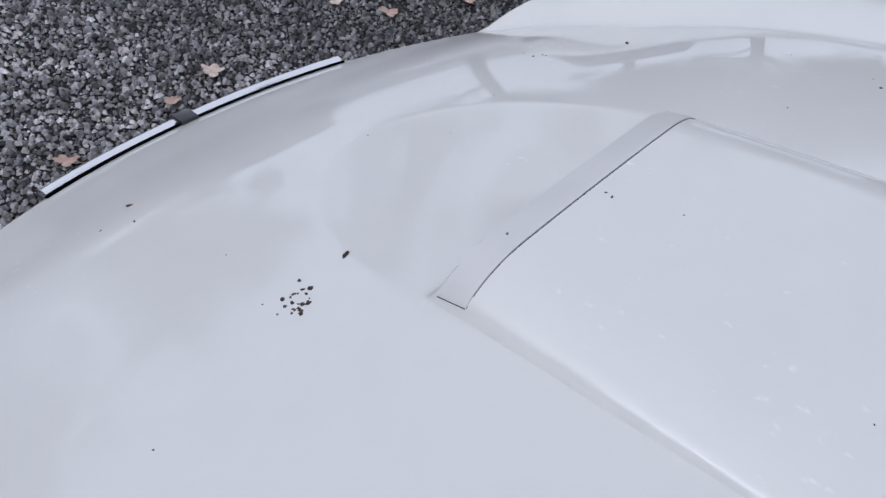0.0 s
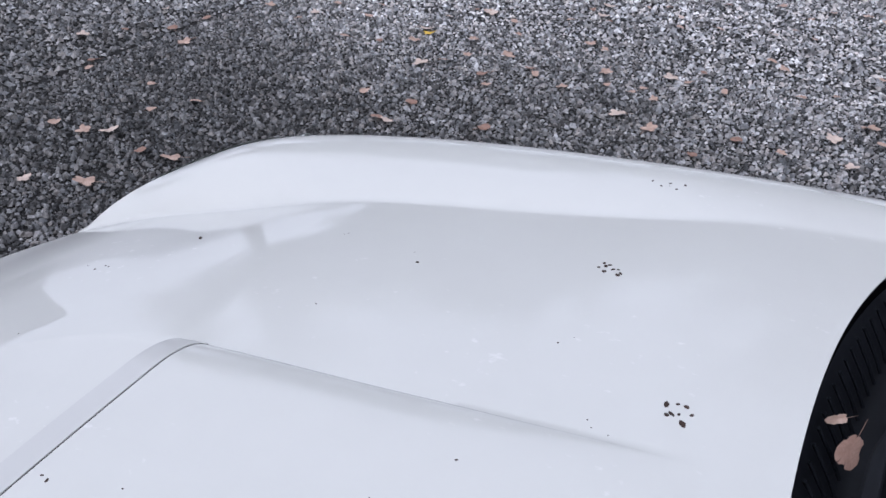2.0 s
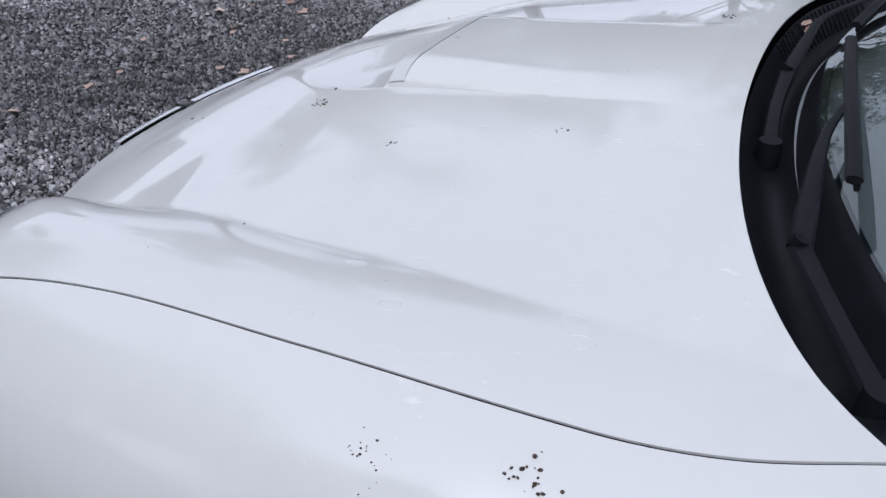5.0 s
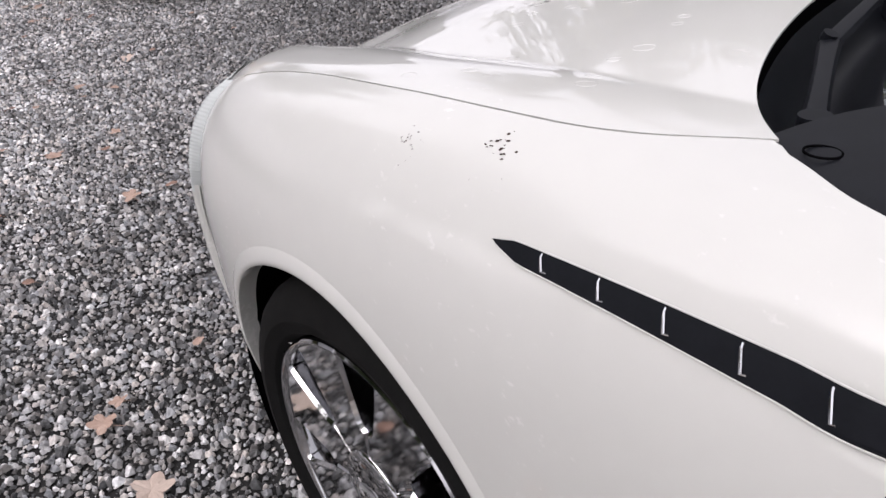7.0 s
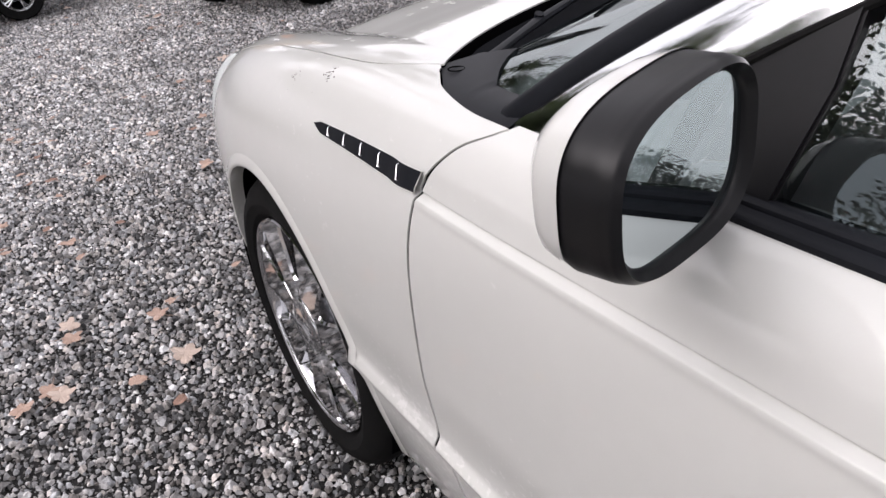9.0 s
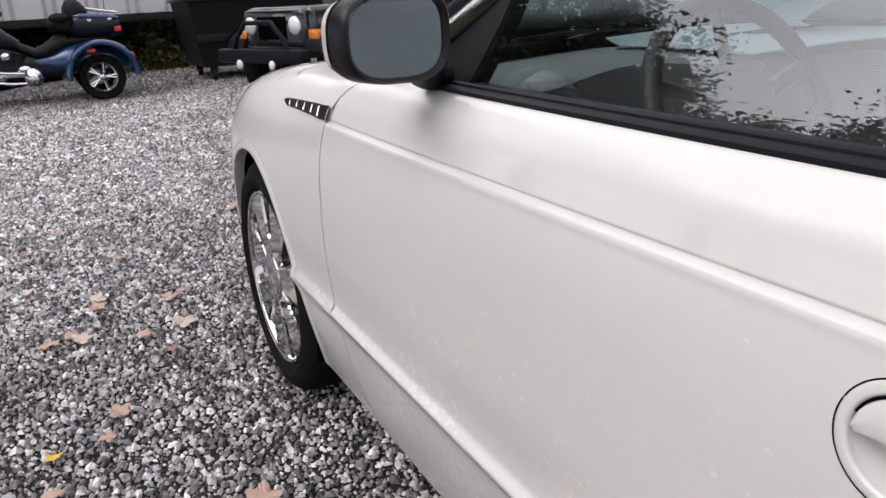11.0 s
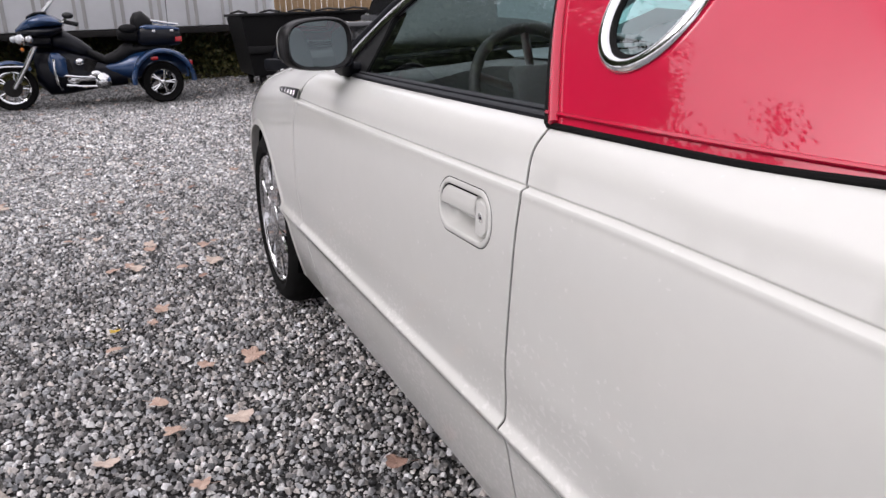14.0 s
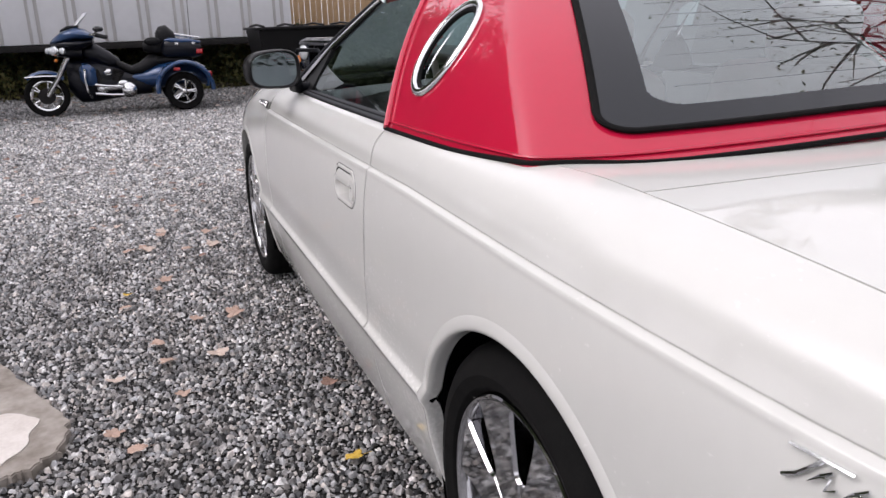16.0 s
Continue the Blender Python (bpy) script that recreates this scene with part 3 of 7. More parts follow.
# air-intake ribs along the tray's front wall
for i in range(22):
    y = 0.14 + 0.46 * i / 21
    for s in (1,):
        bm = bmesh.new()
        a = Vector((hood_back(y) + 0.006, s * y, top_z(hood_back(y), y) - 0.016))
        tube(bm, [a, a + Vector((0.018, 0, -0.026)), a + Vector((0.030, 0, -0.046))], 0.0018, 5)
        part("intake_rib", bm, black_plastic, cowl)
# side trims from the hood's corner to the pillar foot
for s in (-1, 1):
    def st(u, v, s=s):
        x = lerp(0.478, 0.775, u)
        a = Vector((x, trim_edge(x), min(top_z(x, trim_edge(x)), lerp(0.962, 0.958, u)) - 0.001))
        if u < 0.6:
            b = screen_base(lerp(0.600, 0.720, u / 0.6)) + Vector((0.010, 0.004, 0.003))
        else:
            b = Vector(screen_point(0.24 * (u - 0.6) / 0.4, 1.0)) + Vector((0.004, 0.003, 0.003))
        p = a.lerp(b, v)
        p.z += 0.004 * math.sin(math.pi * v)
        return (p.x, s * p.y, p.z)
    tr = solid(part("cowl_side_trim", grid(st, 30, 10, flip=(s > 0)), black_plastic, car, "satin black corner trim"), 0.012)
    bm = bmesh.new()
    c = Vector(st(0.16, 0.22))
    for r0 in (0.0112,):
        tube(bm, [c + Vector((r0 * 1.25 * math.cos(2 * math.pi * k / 28), s * r0 * math.sin(2 * math.pi * k / 28), 0.0012)) for k in range(28)], 0.0011, 5, closed=True)
    part("plug", bm, dark, tr)


def rib(pts, w, h, mat, name, parent, label=""):
    bm = bmesh.new()
    tube(bm, pts, w, 8, flat=h)
    return part(name, bm, mat, parent, label)


# each wiper: pivot, elbow, the arm's way to its hook, and the blade's way
WIPERS = (
    (((0.485, -0.635, 0.948), (0.445, -0.545, 0.958), (0.410, -0.465, 0.966)),
     ((0.410, -0.465, 0.966), (0.409, -0.352, 0.994), (0.412, -0.268, 1.004), (0.425, -0.200, 1.012)),
     ((0.446, -0.400, 1.006), (0.437, -0.230, 1.000), (0.430, -0.080, 0.994), (0.425, 0.150, 0.985))),
    (((0.355, -0.178, 0.935), (0.348, -0.090, 0.955), (0.350, 0.015, 0.972)),
     ((0.350, 0.015, 0.972), (0.362, 0.150, 0.985), (0.379, 0.276, 0.990), (0.456, 0.432, 0.996)),
     ((0.428, 0.233, 0.984), (0.470, 0.400, 0.990), (0.540, 0.545, 1.000), (0.620, 0.660, 1.028))))


def glide(pts, n):
    """Points evenly along a smooth line through pts."""
    k = [i / (len(pts) - 1) for i in range(len(pts))]
    fs = [curve(*[(k[i], pts[i][c]) for i in range(len(pts))]) for c in range(3)]
    return [Vector([f(i / n) for f in fs]) for i in range(n + 1)]


for shaft, arm, blade in WIPERS:
    w = rib(glide(shaft, 6), [0.012, 0.011, 0.010, 0.010, 0.010, 0.011, 0.012], 0.6, black_plastic, "wiper", car, "black windscreen wiper")
    rib(glide(arm, 8), [0.012, 0.011, 0.0095, 0.008, 0.007, 0.006, 0.0055, 0.005, 0.005], 0.55, black_plastic, "wiper_arm", w)
    bm = bmesh.new()
    cyl(bm, Vector(arm[0]) + Vector((-0.004, 0, 0.002)), Vector(arm[0]) + Vector((0, 0, 0.011)), 0.008, n=12)
    part("arm_pin", bm, black_plastic, w)
    bm = bmesh.new()
    cyl(bm, Vector(shaft[0]) + Vector((0, 0, -0.02)), Vector(shaft[0]) + Vector((0, 0, 0.012)), 0.017, 0.014, n=16)
    part("pivot_cap", bm, black_plastic, w)
    way = glide(blade, 16)
    rib(way, 0.0032, 1.5, rubber, "wiper_blade", w)
    rib([p + Vector((-0.004, 0, 0.007 + 0.007 * math.sin(math.pi * i / 16))) for i, p in enumerate(way)], 0.0085, 0.6, black_plastic, "wiper_bridge", w)
    for i in (1, 3, 5, 7, 9, 11, 13, 15):
        rib([way[i], way[i] + Vector((-0.004, 0, 0.012))], 0.004, 1.0, black_plastic, "wiper_claw", w)

# pillars: a broad polished panel that ends in a point, with a black strip above it
pl_x = curve((0, 0.782), (0.12, 0.889), (0.24, 0.962), (0.5, 1.11), (1.0, 1.40))
pl_y = curve((0, 0.800), (0.12, 0.803), (0.24, 0.778), (0.5, 0.722), (1.0, 0.620))
pl_z = curve((0, 0.963), (0.12, 0.9645), (0.24, 1.014), (0.5, 1.106), (1.0, 1.258))
pu_x = curve((0, 0.780), (0.12, 0.860), (0.24, 0.945), (0.5, 1.07), (1.0, 1.34))
pu_y = curve((0, 0.796), (0.12, 0.757), (0.24, 0.722), (0.5, 0.678), (1.0, 0.580))
pu_z = curve((0, 0.966), (0.12, 1.025), (0.24, 1.080), (0.5, 1.150), (1.0, 1.285))
for s in (-1, 1):
    def edge_low(u):
        return Vector((pl_x(u), pl_y(u), pl_z(u)))

    def edge_high(u):
        return Vector((pu_x(u), pu_y(u), pu_z(u)))

    def pill(u, v, s=s):
        p = edge_low(u).lerp(edge_high(u), v)
        p += Vector((-0.25, 0.75, 0.6)) * 0.006 * math.sin(math.pi * v) * smooth(u / 0.1)
        return Vector((p.x, s * p.y, p.z))
    post = solid(part("windscreen_pillar", grid(pill, 40, 10, flip=(s > 0)), chrome, car, "polished windscreen pillar"), 0.012)
    bm = bmesh.new()
    way = [Vector((0.742, s * 0.785, 0.955))] + [Vector(pill(i / 24, 1.0)) + Vector((-0.013, -s * 0.006, 0.003)) for i in range(1, 25)]
    tube(bm, way, 0.0175, 10, flat=0.55, up=(0.45, s * 0.5, 0.74))
    part("pillar_trim", bm, black_plastic, post, "satin black pillar strip")
    bm = bmesh.new()
    tube(bm, [Vector(pill(i / 40, 0.0)) + Vector((0.002, 0, -0.003)) for i in range(41)], 0.0045, 8)
    part("pillar_seal", bm, rubber, post)
    bm = bmesh.new()
    ball(bm, (0.757, s * 0.788, 0.951), 0.020, 0.014, 0.008, 12)
    part("pillar_foot", bm, black_plastic, post)


# ---------------------------------------------------------------- side glass, belt strips, mirrors
for s, door in zip((-1, 1), doors):
    def belt_strip(u, v, s=s):
        x = lerp(0.86, 2.105, u)
        y0 = side_y(x, 0.966) - 0.018 * (1 - smooth((x - 0.86) / 0.25))
        prof = [(0.001, 0.962), (0.001, 0.968), (-0.003, 0.9705), (-0.013, 0.972), (-0.0145, 0.9695), (-0.016, 0.9745), (-0.020, 0.9765), (-0.036, 0.9765), (-0.040, 0.95)]
        i = min(int(v * 8 + 1e-6), 7)
        t = v * 8 - i
        z = lerp(prof[i][1], prof[i + 1][1], t)
        return (x, s * (y0 + lerp(prof[i][0], prof[i + 1][0], t)), min(z, lerp(0.967, 0.98, smooth((x - 0.86) / 0.06))))
    part("belt_strip", grid(belt_strip, 60, 16, flip=(s > 0)), black_plastic, door, "black rubber belt strip", 30)

    def window(u, v, s=s):
        z = lerp(0.965, 1.272, v)
        y = lerp(0.800, 0.600, v ** 1.1)
        x = lerp(lerp(0.93, 1.40, v), lerp(2.088, 1.90, v), u)
        return (x, s * y, z)
    g = part("window_glass", grid(window, 20, 14, flip=(s > 0)), pane, door, "tinted side window", 180)
    g.visible_shadow = False
    bm = bmesh.new()
    shape = ((0.880, 0.806, 0.958), (1.118, 0.806, 0.966), (1.134, 0.752, 1.06), (1.130, 0.715, 1.122), (1.02, 0.752, 1.052))
    vs = [bm.verts.new((x, s * (y - o), z)) for o in (0, 0.035) for x, y, z in shape]
    bm.faces.new(vs[:5])
    bm.faces.new(vs[5:][::-1])
    for i in range(5):
        bm.faces.new((vs[i], vs[(i + 1) % 5], vs[5 + (i + 1) % 5], vs[5 + i]))
    bmesh.ops.recalc_face_normals(bm, faces=bm.faces[:])
    bmesh.ops.bevel(bm, geom=bm.edges[:], offset=0.003, segments=2, affect="EDGES")
    part("mirror_sail", bm, shell_black, door, "black mirror mount")

    # mirror: shell, painted cap, glass
    c = Vector((1.150, s * 0.924, 1.053))
    turn = Matrix.Rotation(s * radians(-14.4), 4, "Z") @ Matrix.Rotation(radians(0.3), 4, "Y")
    aim = Matrix.Rotation(s * radians(-14.4), 4, "Z") @ Matrix.Rotation(radians(0.3), 4, "Y")

    def outline(a, k=1.0):
        n = 3.0
        ca, sa = math.cos(a), math.sin(a)
        y = 0.0925 * k * math.copysign(abs(ca) ** (2 / n), ca)
        z = 0.0620 * k * math.copysign(abs(sa) ** (2 / n), sa)
        z *= 1 + 0.07 * y / 0.0925
        return y, z

    def shell(u, v, s=s, lo=0.0, grow=1.0):
        a = 2 * math.pi * v
        prof = [(-0.020, 0.86), (-0.004, 0.88), (0.003, 0.96), (-0.002, 1.01), (-0.010, 1.03), (-0.036, 1.03), (-0.062, 0.93), (-0.080, 0.70), (-0.089, 0.35), (-0.090, 0.02)]
        i = min(int(u * 9 + 1e-6), 8)
        t = u * 9 - i
        x, k = lerp(prof[i][0], prof[i + 1][0], t), lerp(prof[i][1], prof[i + 1][1], t) * grow
        y, z = outline(a, k)
        return c + (turn @ Vector((x, s * -y, z)))
    mir = part("wing_mirror", grid(shell, 36, 64, flip=(s < 0)), shell_black, car, "wing mirror with satin black shell and white cap", 60)
    part("mirror_cap", grid(lambda u, v: shell(lerp(0.56, 1.0, u), v, grow=1.02), 18, 64, flip=(s < 0),
         keep=lambda q: (turn.inverted() @ (q - c)).z > -0.040 + 0.5 * max(0.0, (turn.inverted() @ (q - c)).x + 0.055)), paint, mir, "white mirror cap", 60)
    bm = bmesh.new()
    ring = [bm.verts.new(c + aim @ Vector((-0.006, s * -outline(2 * math.pi * j / 64, 0.885)[0], outline(2 * math.pi * j / 64, 0.885)[1]))) for j in range(64)]
    bm.faces.new(ring if s > 0 else ring[::-1])
    part("mirror_pane", bm, mirror, mir, "grey mirror glass")
    bm = bmesh.new()
    tube(bm, [c + Vector((-0.06, -s * 0.075, -0.045)), Vector((1.05, s * 0.84, 0.985)), Vector((1.02, s * 0.79, 0.975))], [0.026, 0.028, 0.034], 10, flat=0.7)
    part("mirror_arm", bm, black_plastic, mir)

    # door handle
    hx, hz, HL, HH, RING = HANDLE_X, HANDLE_Z, HANDLE_LONG, HANDLE_HIGH, 0.0115

    def skin(x, z, out, s=s):
        return Vector((x, s * (side_y(x, z) + out), z))

    def oval(a, inset):
        """The plate's outline, drawn in by inset."""
        ca, sa = math.cos(a), math.sin(a)
        r = HH - inset
        return hx + math.copysign(HL - HH, ca) * min(1, abs(ca) * 60) + r * ca, hz + r * sa

    def rise(x, gap=0.0014):
        """Half the height of the inner oval at x."""
        d = max(abs(x - hx) - (HL - HH), 0)
        return math.sqrt(max((HH - RING) ** 2 - d * d, 0)) - gap

    def plate_ring(u, v):
        prof = [(0.0, -0.004), (0.0004, 0.0002), (0.002, 0.0018), (0.0088, 0.0020), (0.0105, 0.0006), (0.0115, -0.005)]
        i = min(int(u * 5 + 1e-6), 4)
        t = u * 5 - i
        x, z = oval(2 * math.pi * v, lerp(prof[i][0], prof[i + 1][0], t))
        return skin(x, z, lerp(prof[i][1], prof[i + 1][1], t))
    dh = part("door_handle", grid(plate_ring, 15, 96, flip=(s > 0)), paint, door, "white pull handle in an oval recess", 60)
    bm = bmesh.new()
    tube(bm, [skin(*oval(2 * math.pi * i / 96, -0.0006), -0.0002) for i in range(96)], 0.0008, 6, closed=True)
    part("plate_gap", bm, dark, dh)

    def pocket(u, v):
        x, z = oval(2 * math.pi * v, RING)
        x, z = lerp(hx, x, u), lerp(hz, z, u)
        return skin(x, z, -0.005 - 0.030 * max(1 - u ** 6, 0) ** 0.7)
    part("pocket", grid(pocket, 16, 96, flip=(s < 0)), paint, dh)

    def pull(u, v):
        x = lerp(hx - 0.0945, hx + 0.0474, u)
        top, low = hz + max(rise(x), 0.002), hz - min(0.004, max(rise(x), 0.0) + 0.001)
        prof = [(0.0, -0.006), (0.03, -0.0005), (0.10, 0.0012), (0.55, 0.0026), (0.86, 0.0012), (0.97, -0.003), (1.0, -0.009), (0.90, -0.014)]
        i = min(int(v * 7 + 1e-6), 6)
        t = v * 7 - i
        end = 0.004 * smooth(1 - u / 0.05)
        return skin(x, lerp(top, low, lerp(prof[i][0], prof[i + 1][0], t)), lerp(prof[i][1], prof[i + 1][1], t) - end)
    part("pull_bar", grid(pull, 40, 28, flip=(s < 0)), paint, dh, "white pull bar", 50)
    bm = bmesh.new()
    tube(bm, [skin(lerp(hx - 0.090, hx + 0.046, i / 30), hz + rise(lerp(hx - 0.090, hx + 0.046, i / 30), 0.0006), 0.0) for i in range(31)], 0.0012, 6)
    part("bar_gap", bm, dark, dh)

    def boss(u, v):
        x = lerp(hx + 0.0478, hx + HL - RING - 0.0012, u)
        top, low = hz + rise(x, 0.002), hz - min(0.029, rise(x, 0.003))
        e = min(u, 1 - u, v, 1 - v)
        return skin(x, lerp(top, low, v), -0.012 + 0.0143 * smooth(e / 0.07) ** 0.5)
    part("lock_boss", grid(boss, 24, 32, flip=(s < 0)), paint, dh)
    for rings, mat, tag in (([(0.0095, 0.0022), (0.0088, 0.0034), (0.0076, 0.0032), (0.0068, 0.0010)], paint, "lock_rim"),
                            ([(0.0068, 0.0026), (0.0050, 0.0030), (0.0034, 0.0020)], chrome, "key_lock"), ([(0.0034, 0.0024), (0.0, 0.0024)], dark, "key_slot")):
        bm = bmesh.new()
        lathe(bm, rings, 28, "y")
        bmesh.ops.transform(bm, matrix=Matrix.Translation((hx + 0.069, s * side_y(hx + 0.069, hz + 0.003), hz + 0.003)) @ Matrix.Diagonal((1, s, 1.15, 1)), verts=bm.verts[:])
        bmesh.ops.recalc_face_normals(bm, faces=bm.faces[:])
        part(tag, bm, mat, dh, "chrome key lock" if tag == "key_lock" else "")


# ---------------------------------------------------------------- hardtop
bx = curve((0, 2.105), (0.3, 2.45), (0.48, 2.692), (0.515, 2.736), (0.56, 2.770), (0.66, 2.825), (0.8, 2.875), (1.0, 2.90))
by = curve((0, 0.845), (0.3, 0.832), (0.48, 0.807), (0.515, 0.796), (0.56, 0.745), (0.66, 0.635), (0.8, 0.40), (1.0, 0.0))
tx = curve((0, 1.800), (0.3, 2.02), (0.48, 2.193), (0.515, 2.232), (0.56, 2.270), (0.66, 2.325), (0.8, 2.37), (1.0, 2.385))
ty = curve((0, 0.592), (0.3, 0.600), (0.48, 0.580), (0.515, 0.568), (0.56, 0.522), (0.66, 0.432), (0.8, 0.25), (1.0, 0.0))


def cab(p, h, out=0.0):
    """The hardtop's skin: p from one door pillar (0) round the back to the other (2), h up."""
    s = -1 if p <= 1 else 1
    p = p if p <= 1 else 2 - p
    x, y = lerp(bx(p), tx(p), h), lerp(by(p), ty(p), h)
    z = lerp(0.964 + 0.030 * smooth((p - 0.5) / 0.5), 1.300, h)
    b = 0.018 * math.sin(math.pi * h) + out
    a = smooth((p - 0.42) / 0.25)
    d = Vector((0.85 * a, 0.9 * (1 - a), 0.5)).normalized()
    return Vector((x + d.x * b, s * (y + d.y * b), z + d.z * b))


PORT = (2.212, 1.136, 0.087, 0.091)


def cab_at(x, z, s, out=0.0):
    """The skin's point of one flank at x, z."""
    p, h = 0.2, 0.5
    for _ in range(12):
        q = cab(p, h)
        h += (z - q.z) / 0.34
        p += (x - q.x) / 1.0
    q = cab(p, h, out)
    return Vector((q.x, s * abs(q.y), q.z))


WIN = (0.626, 0.150, 0.93)


def cab_keep(c):
    if ((c.x - PORT[0]) / PORT[2]) ** 2 + ((c.z - PORT[1]) / PORT[3]) ** 2 < 1:
        return False
    return True


def rear_keep(p, h):
    return not (WIN[0] < p < 2 - WIN[0] and WIN[1] < h < WIN[2])


bm = bmesh.new()
NP, NH = 200, 70
vs = [[bm.verts.new(cab(2 * i / NP, j / NH)) for j in range(NH + 1)] for i in range(NP + 1)]
for i in range(NP):
    for j in range(NH):
        q = [vs[i][j], vs[i + 1][j], vs[i + 1][j + 1], vs[i][j + 1]]
        if rear_keep(2 * (i + 0.5) / NP, (j + 0.5) / NH) and cab_keep(sum((v.co for v in q), Vector()) / 4):
            bm.faces.new(q)
for v in [v for v in bm.verts if not v.link_faces]:
    bm.verts.remove(v)
hardtop = solid(part("hardtop", bm, red, car, "glossy red removable hardtop with round side windows"), 0.012, -1)


def roof_point(u, v):
    s = v * 2 - 1
    x0, x1 = 1.24 + 0.10 * s * s, 2.385 - 0.60 * abs(s) ** 5
    y = s * lerp(0.588, 0.592, u) * (1 - 0.30 * smooth((u - 0.75) / 0.25) * abs(s))
    x = lerp(x0, x1, u)
    return (x, y, 1.300 - 0.03 * s ** 4 * (1 - u) + 0.030 * (1 - s * s) * math.sin(math.pi * lerp(0.15, 0.95, u)))


solid(part("roof_panel", grid(roof_point, 30, 30, flip=False), red, hardtop, "red roof skin"), 0.02)
for s in (-1, 1):
    # flat bright piping along the foot, black gasket below, front edge bead
    bm = bmesh.new()
    tube(bm, [cab(i / 50 if s < 0 else 2 - i / 50, 0.035, 0.002) for i in range(51)], 0.0045, 6, flat=0.7)
    part("foot_bead", bm, red, hardtop)
    bm = bmesh.new()
    tube(bm, [cab(i / 60 if s < 0 else 2 - i / 60, lerp(-0.008, 0.016 - 0.020 * smooth((i / 60 - 0.55) / 0.15), smooth((i / 60 - 0.3) / 0.25)), lerp(-0.001, 0.001, smooth((i / 60 - 0.3) / 0.25))) for i in range(61)], 0.0050, 8)
    part("foot_gasket", bm, rubber, hardtop, "black rubber gasket")
    bm = bmesh.new()
    tube(bm, [cab(0.018 if s < 0 else 1.982, i / 20, 0.004) for i in range(21)], 0.008, 8, flat=0.8)
    part("pillar_bead", bm, red, hardtop)
    bm = bmesh.new()
    tube(bm, [cab(-0.004 if s < 0 else 2.004, i / 20, -0.003) for i in range(21)], 0.0055, 8)
    part("pillar_gasket", bm, rubber, hardtop)
    ring = [cab_at(PORT[0] + PORT[2] * math.cos(2 * math.pi * i / 56), PORT[1] + PORT[3] * math.sin(2 * math.pi * i / 56), s, 0.003) for i in range(56)]
    bm = bmesh.new()
    tube(bm, ring, 0.0105, 10, closed=True, flat=0.7, up=(0, s, 0.5))
    part("porthole_ring", bm, chrome, hardtop, "chrome ring of the round side window")
    ring = [cab_at(PORT[0] + 0.9 * PORT[2] * math.cos(2 * math.pi * i / 56), PORT[1] + 0.9 * PORT[3] * math.sin(2 * math.pi * i / 56), s, -0.002) for i in range(56)]
    bm = bmesh.new()
    tube(bm, ring, 0.008, 8, closed=True, flat=0.7, up=(0, s, 0.5))
    part("porthole_seal", bm, rubber, hardtop)
    bm = bmesh.new()
    cs = [bm.verts.new(cab_at(PORT[0] + 0.92 * PORT[2] * math.cos(2 * math.pi * i / 40), PORT[1] + 0.92 * PORT[3] * math.sin(2 * math.pi * i / 40), s, -0.006)) for i in range(40)]
    f = bm.faces.new(cs if s < 0 else cs[::-1])
    g = part("porthole_glass", bm, pane, hardtop, "round tinted window", 180)
    g.visible_shadow = False


def win_sheet(keep, out, n, m):
    """A sheet over the rear window with rounded corners, where keep(p, h) holds."""
    bm = bmesh.new()
    bv = {}
    p0, p1, h0, h1 = WIN[0] - 0.02, 2 - WIN[0] + 0.02, WIN[1] - 0.03, WIN[2]
    for i in range(n):
        for j in range(m):
            p, h = lerp(p0, p1, (i + 0.5) / n), lerp(h0, h1, (j + 0.5) / m)
            a, b = max(abs(p - 1) - (1 - p0 - 0.05), 0) / 0.05, max(h0 + 0.07 - h, 0) / 0.07
            if a * a + b * b > 1 or not keep(p, h):
                continue
            q = []
            for k in ((i, j), (i + 1, j), (i + 1, j + 1), (i, j + 1)):
                if k not in bv:
                    bv[k] = bm.verts.new(cab(lerp(p0, p1, k[0] / n), lerp(h0, h1, k[1] / m), out))
                q.append(bv[k])
            bm.faces.new(q)
    return bm


def in_border(p, h):
    a, b = max(abs(p - 1) - (1 - WIN[0] - 0.095), 0) / 0.05, max(WIN[1] + 0.14 - h, 0) / 0.09
    return a * a + b * b > 1


rear_window = part("rear_window", win_sheet(lambda p, h: True, 0.0035, 100, 40), rear_pane, hardtop, "raked rear window with heating lines", 180)
rear_window.visible_shadow = False


def win_ring(k, out):
    """A loop round the rear window with rounded corners; k shrinks it."""
    pts = []
    p0, p1, h0, h1 = WIN[0] - 0.024 + k, 2 - WIN[0] + 0.024 - k, WIN[1] - 0.035 + k * 1.3, WIN[2] + 0.025
    r = 0.055
    for cx, cz, a0 in ((p1 - r, h1 - r * 1.4, 0), (p0 + r, h1 - r * 1.4, 90), (p0 + r, h0 + r * 1.4, 180), (p1 - r, h0 + r * 1.4, 270)):
        for i in range(9):
            a = radians(a0 + i * 90 / 8)
            pts.append((cx + r * math.cos(a), cz + r * 1.4 * math.sin(a)))
    dense = []
    for i in range(len(pts)):
        a, b = pts[i], pts[(i + 1) % len(pts)]
        n = max(1, int(math.hypot(a[0] - b[0], a[1] - b[1]) / 0.03))
        for j in range(n):
            dense.append((lerp(a[0], b[0], j / n), lerp(a[1], b[1], j / n)))
    return [cab(p, h, out) for p, h in dense]


bm = bmesh.new()
tube(bm, win_ring(0.0, 0.005), 0.0075, 8, closed=True, flat=0.7)
part("window_seal", bm, rubber, hardtop, "black rubber window seal")
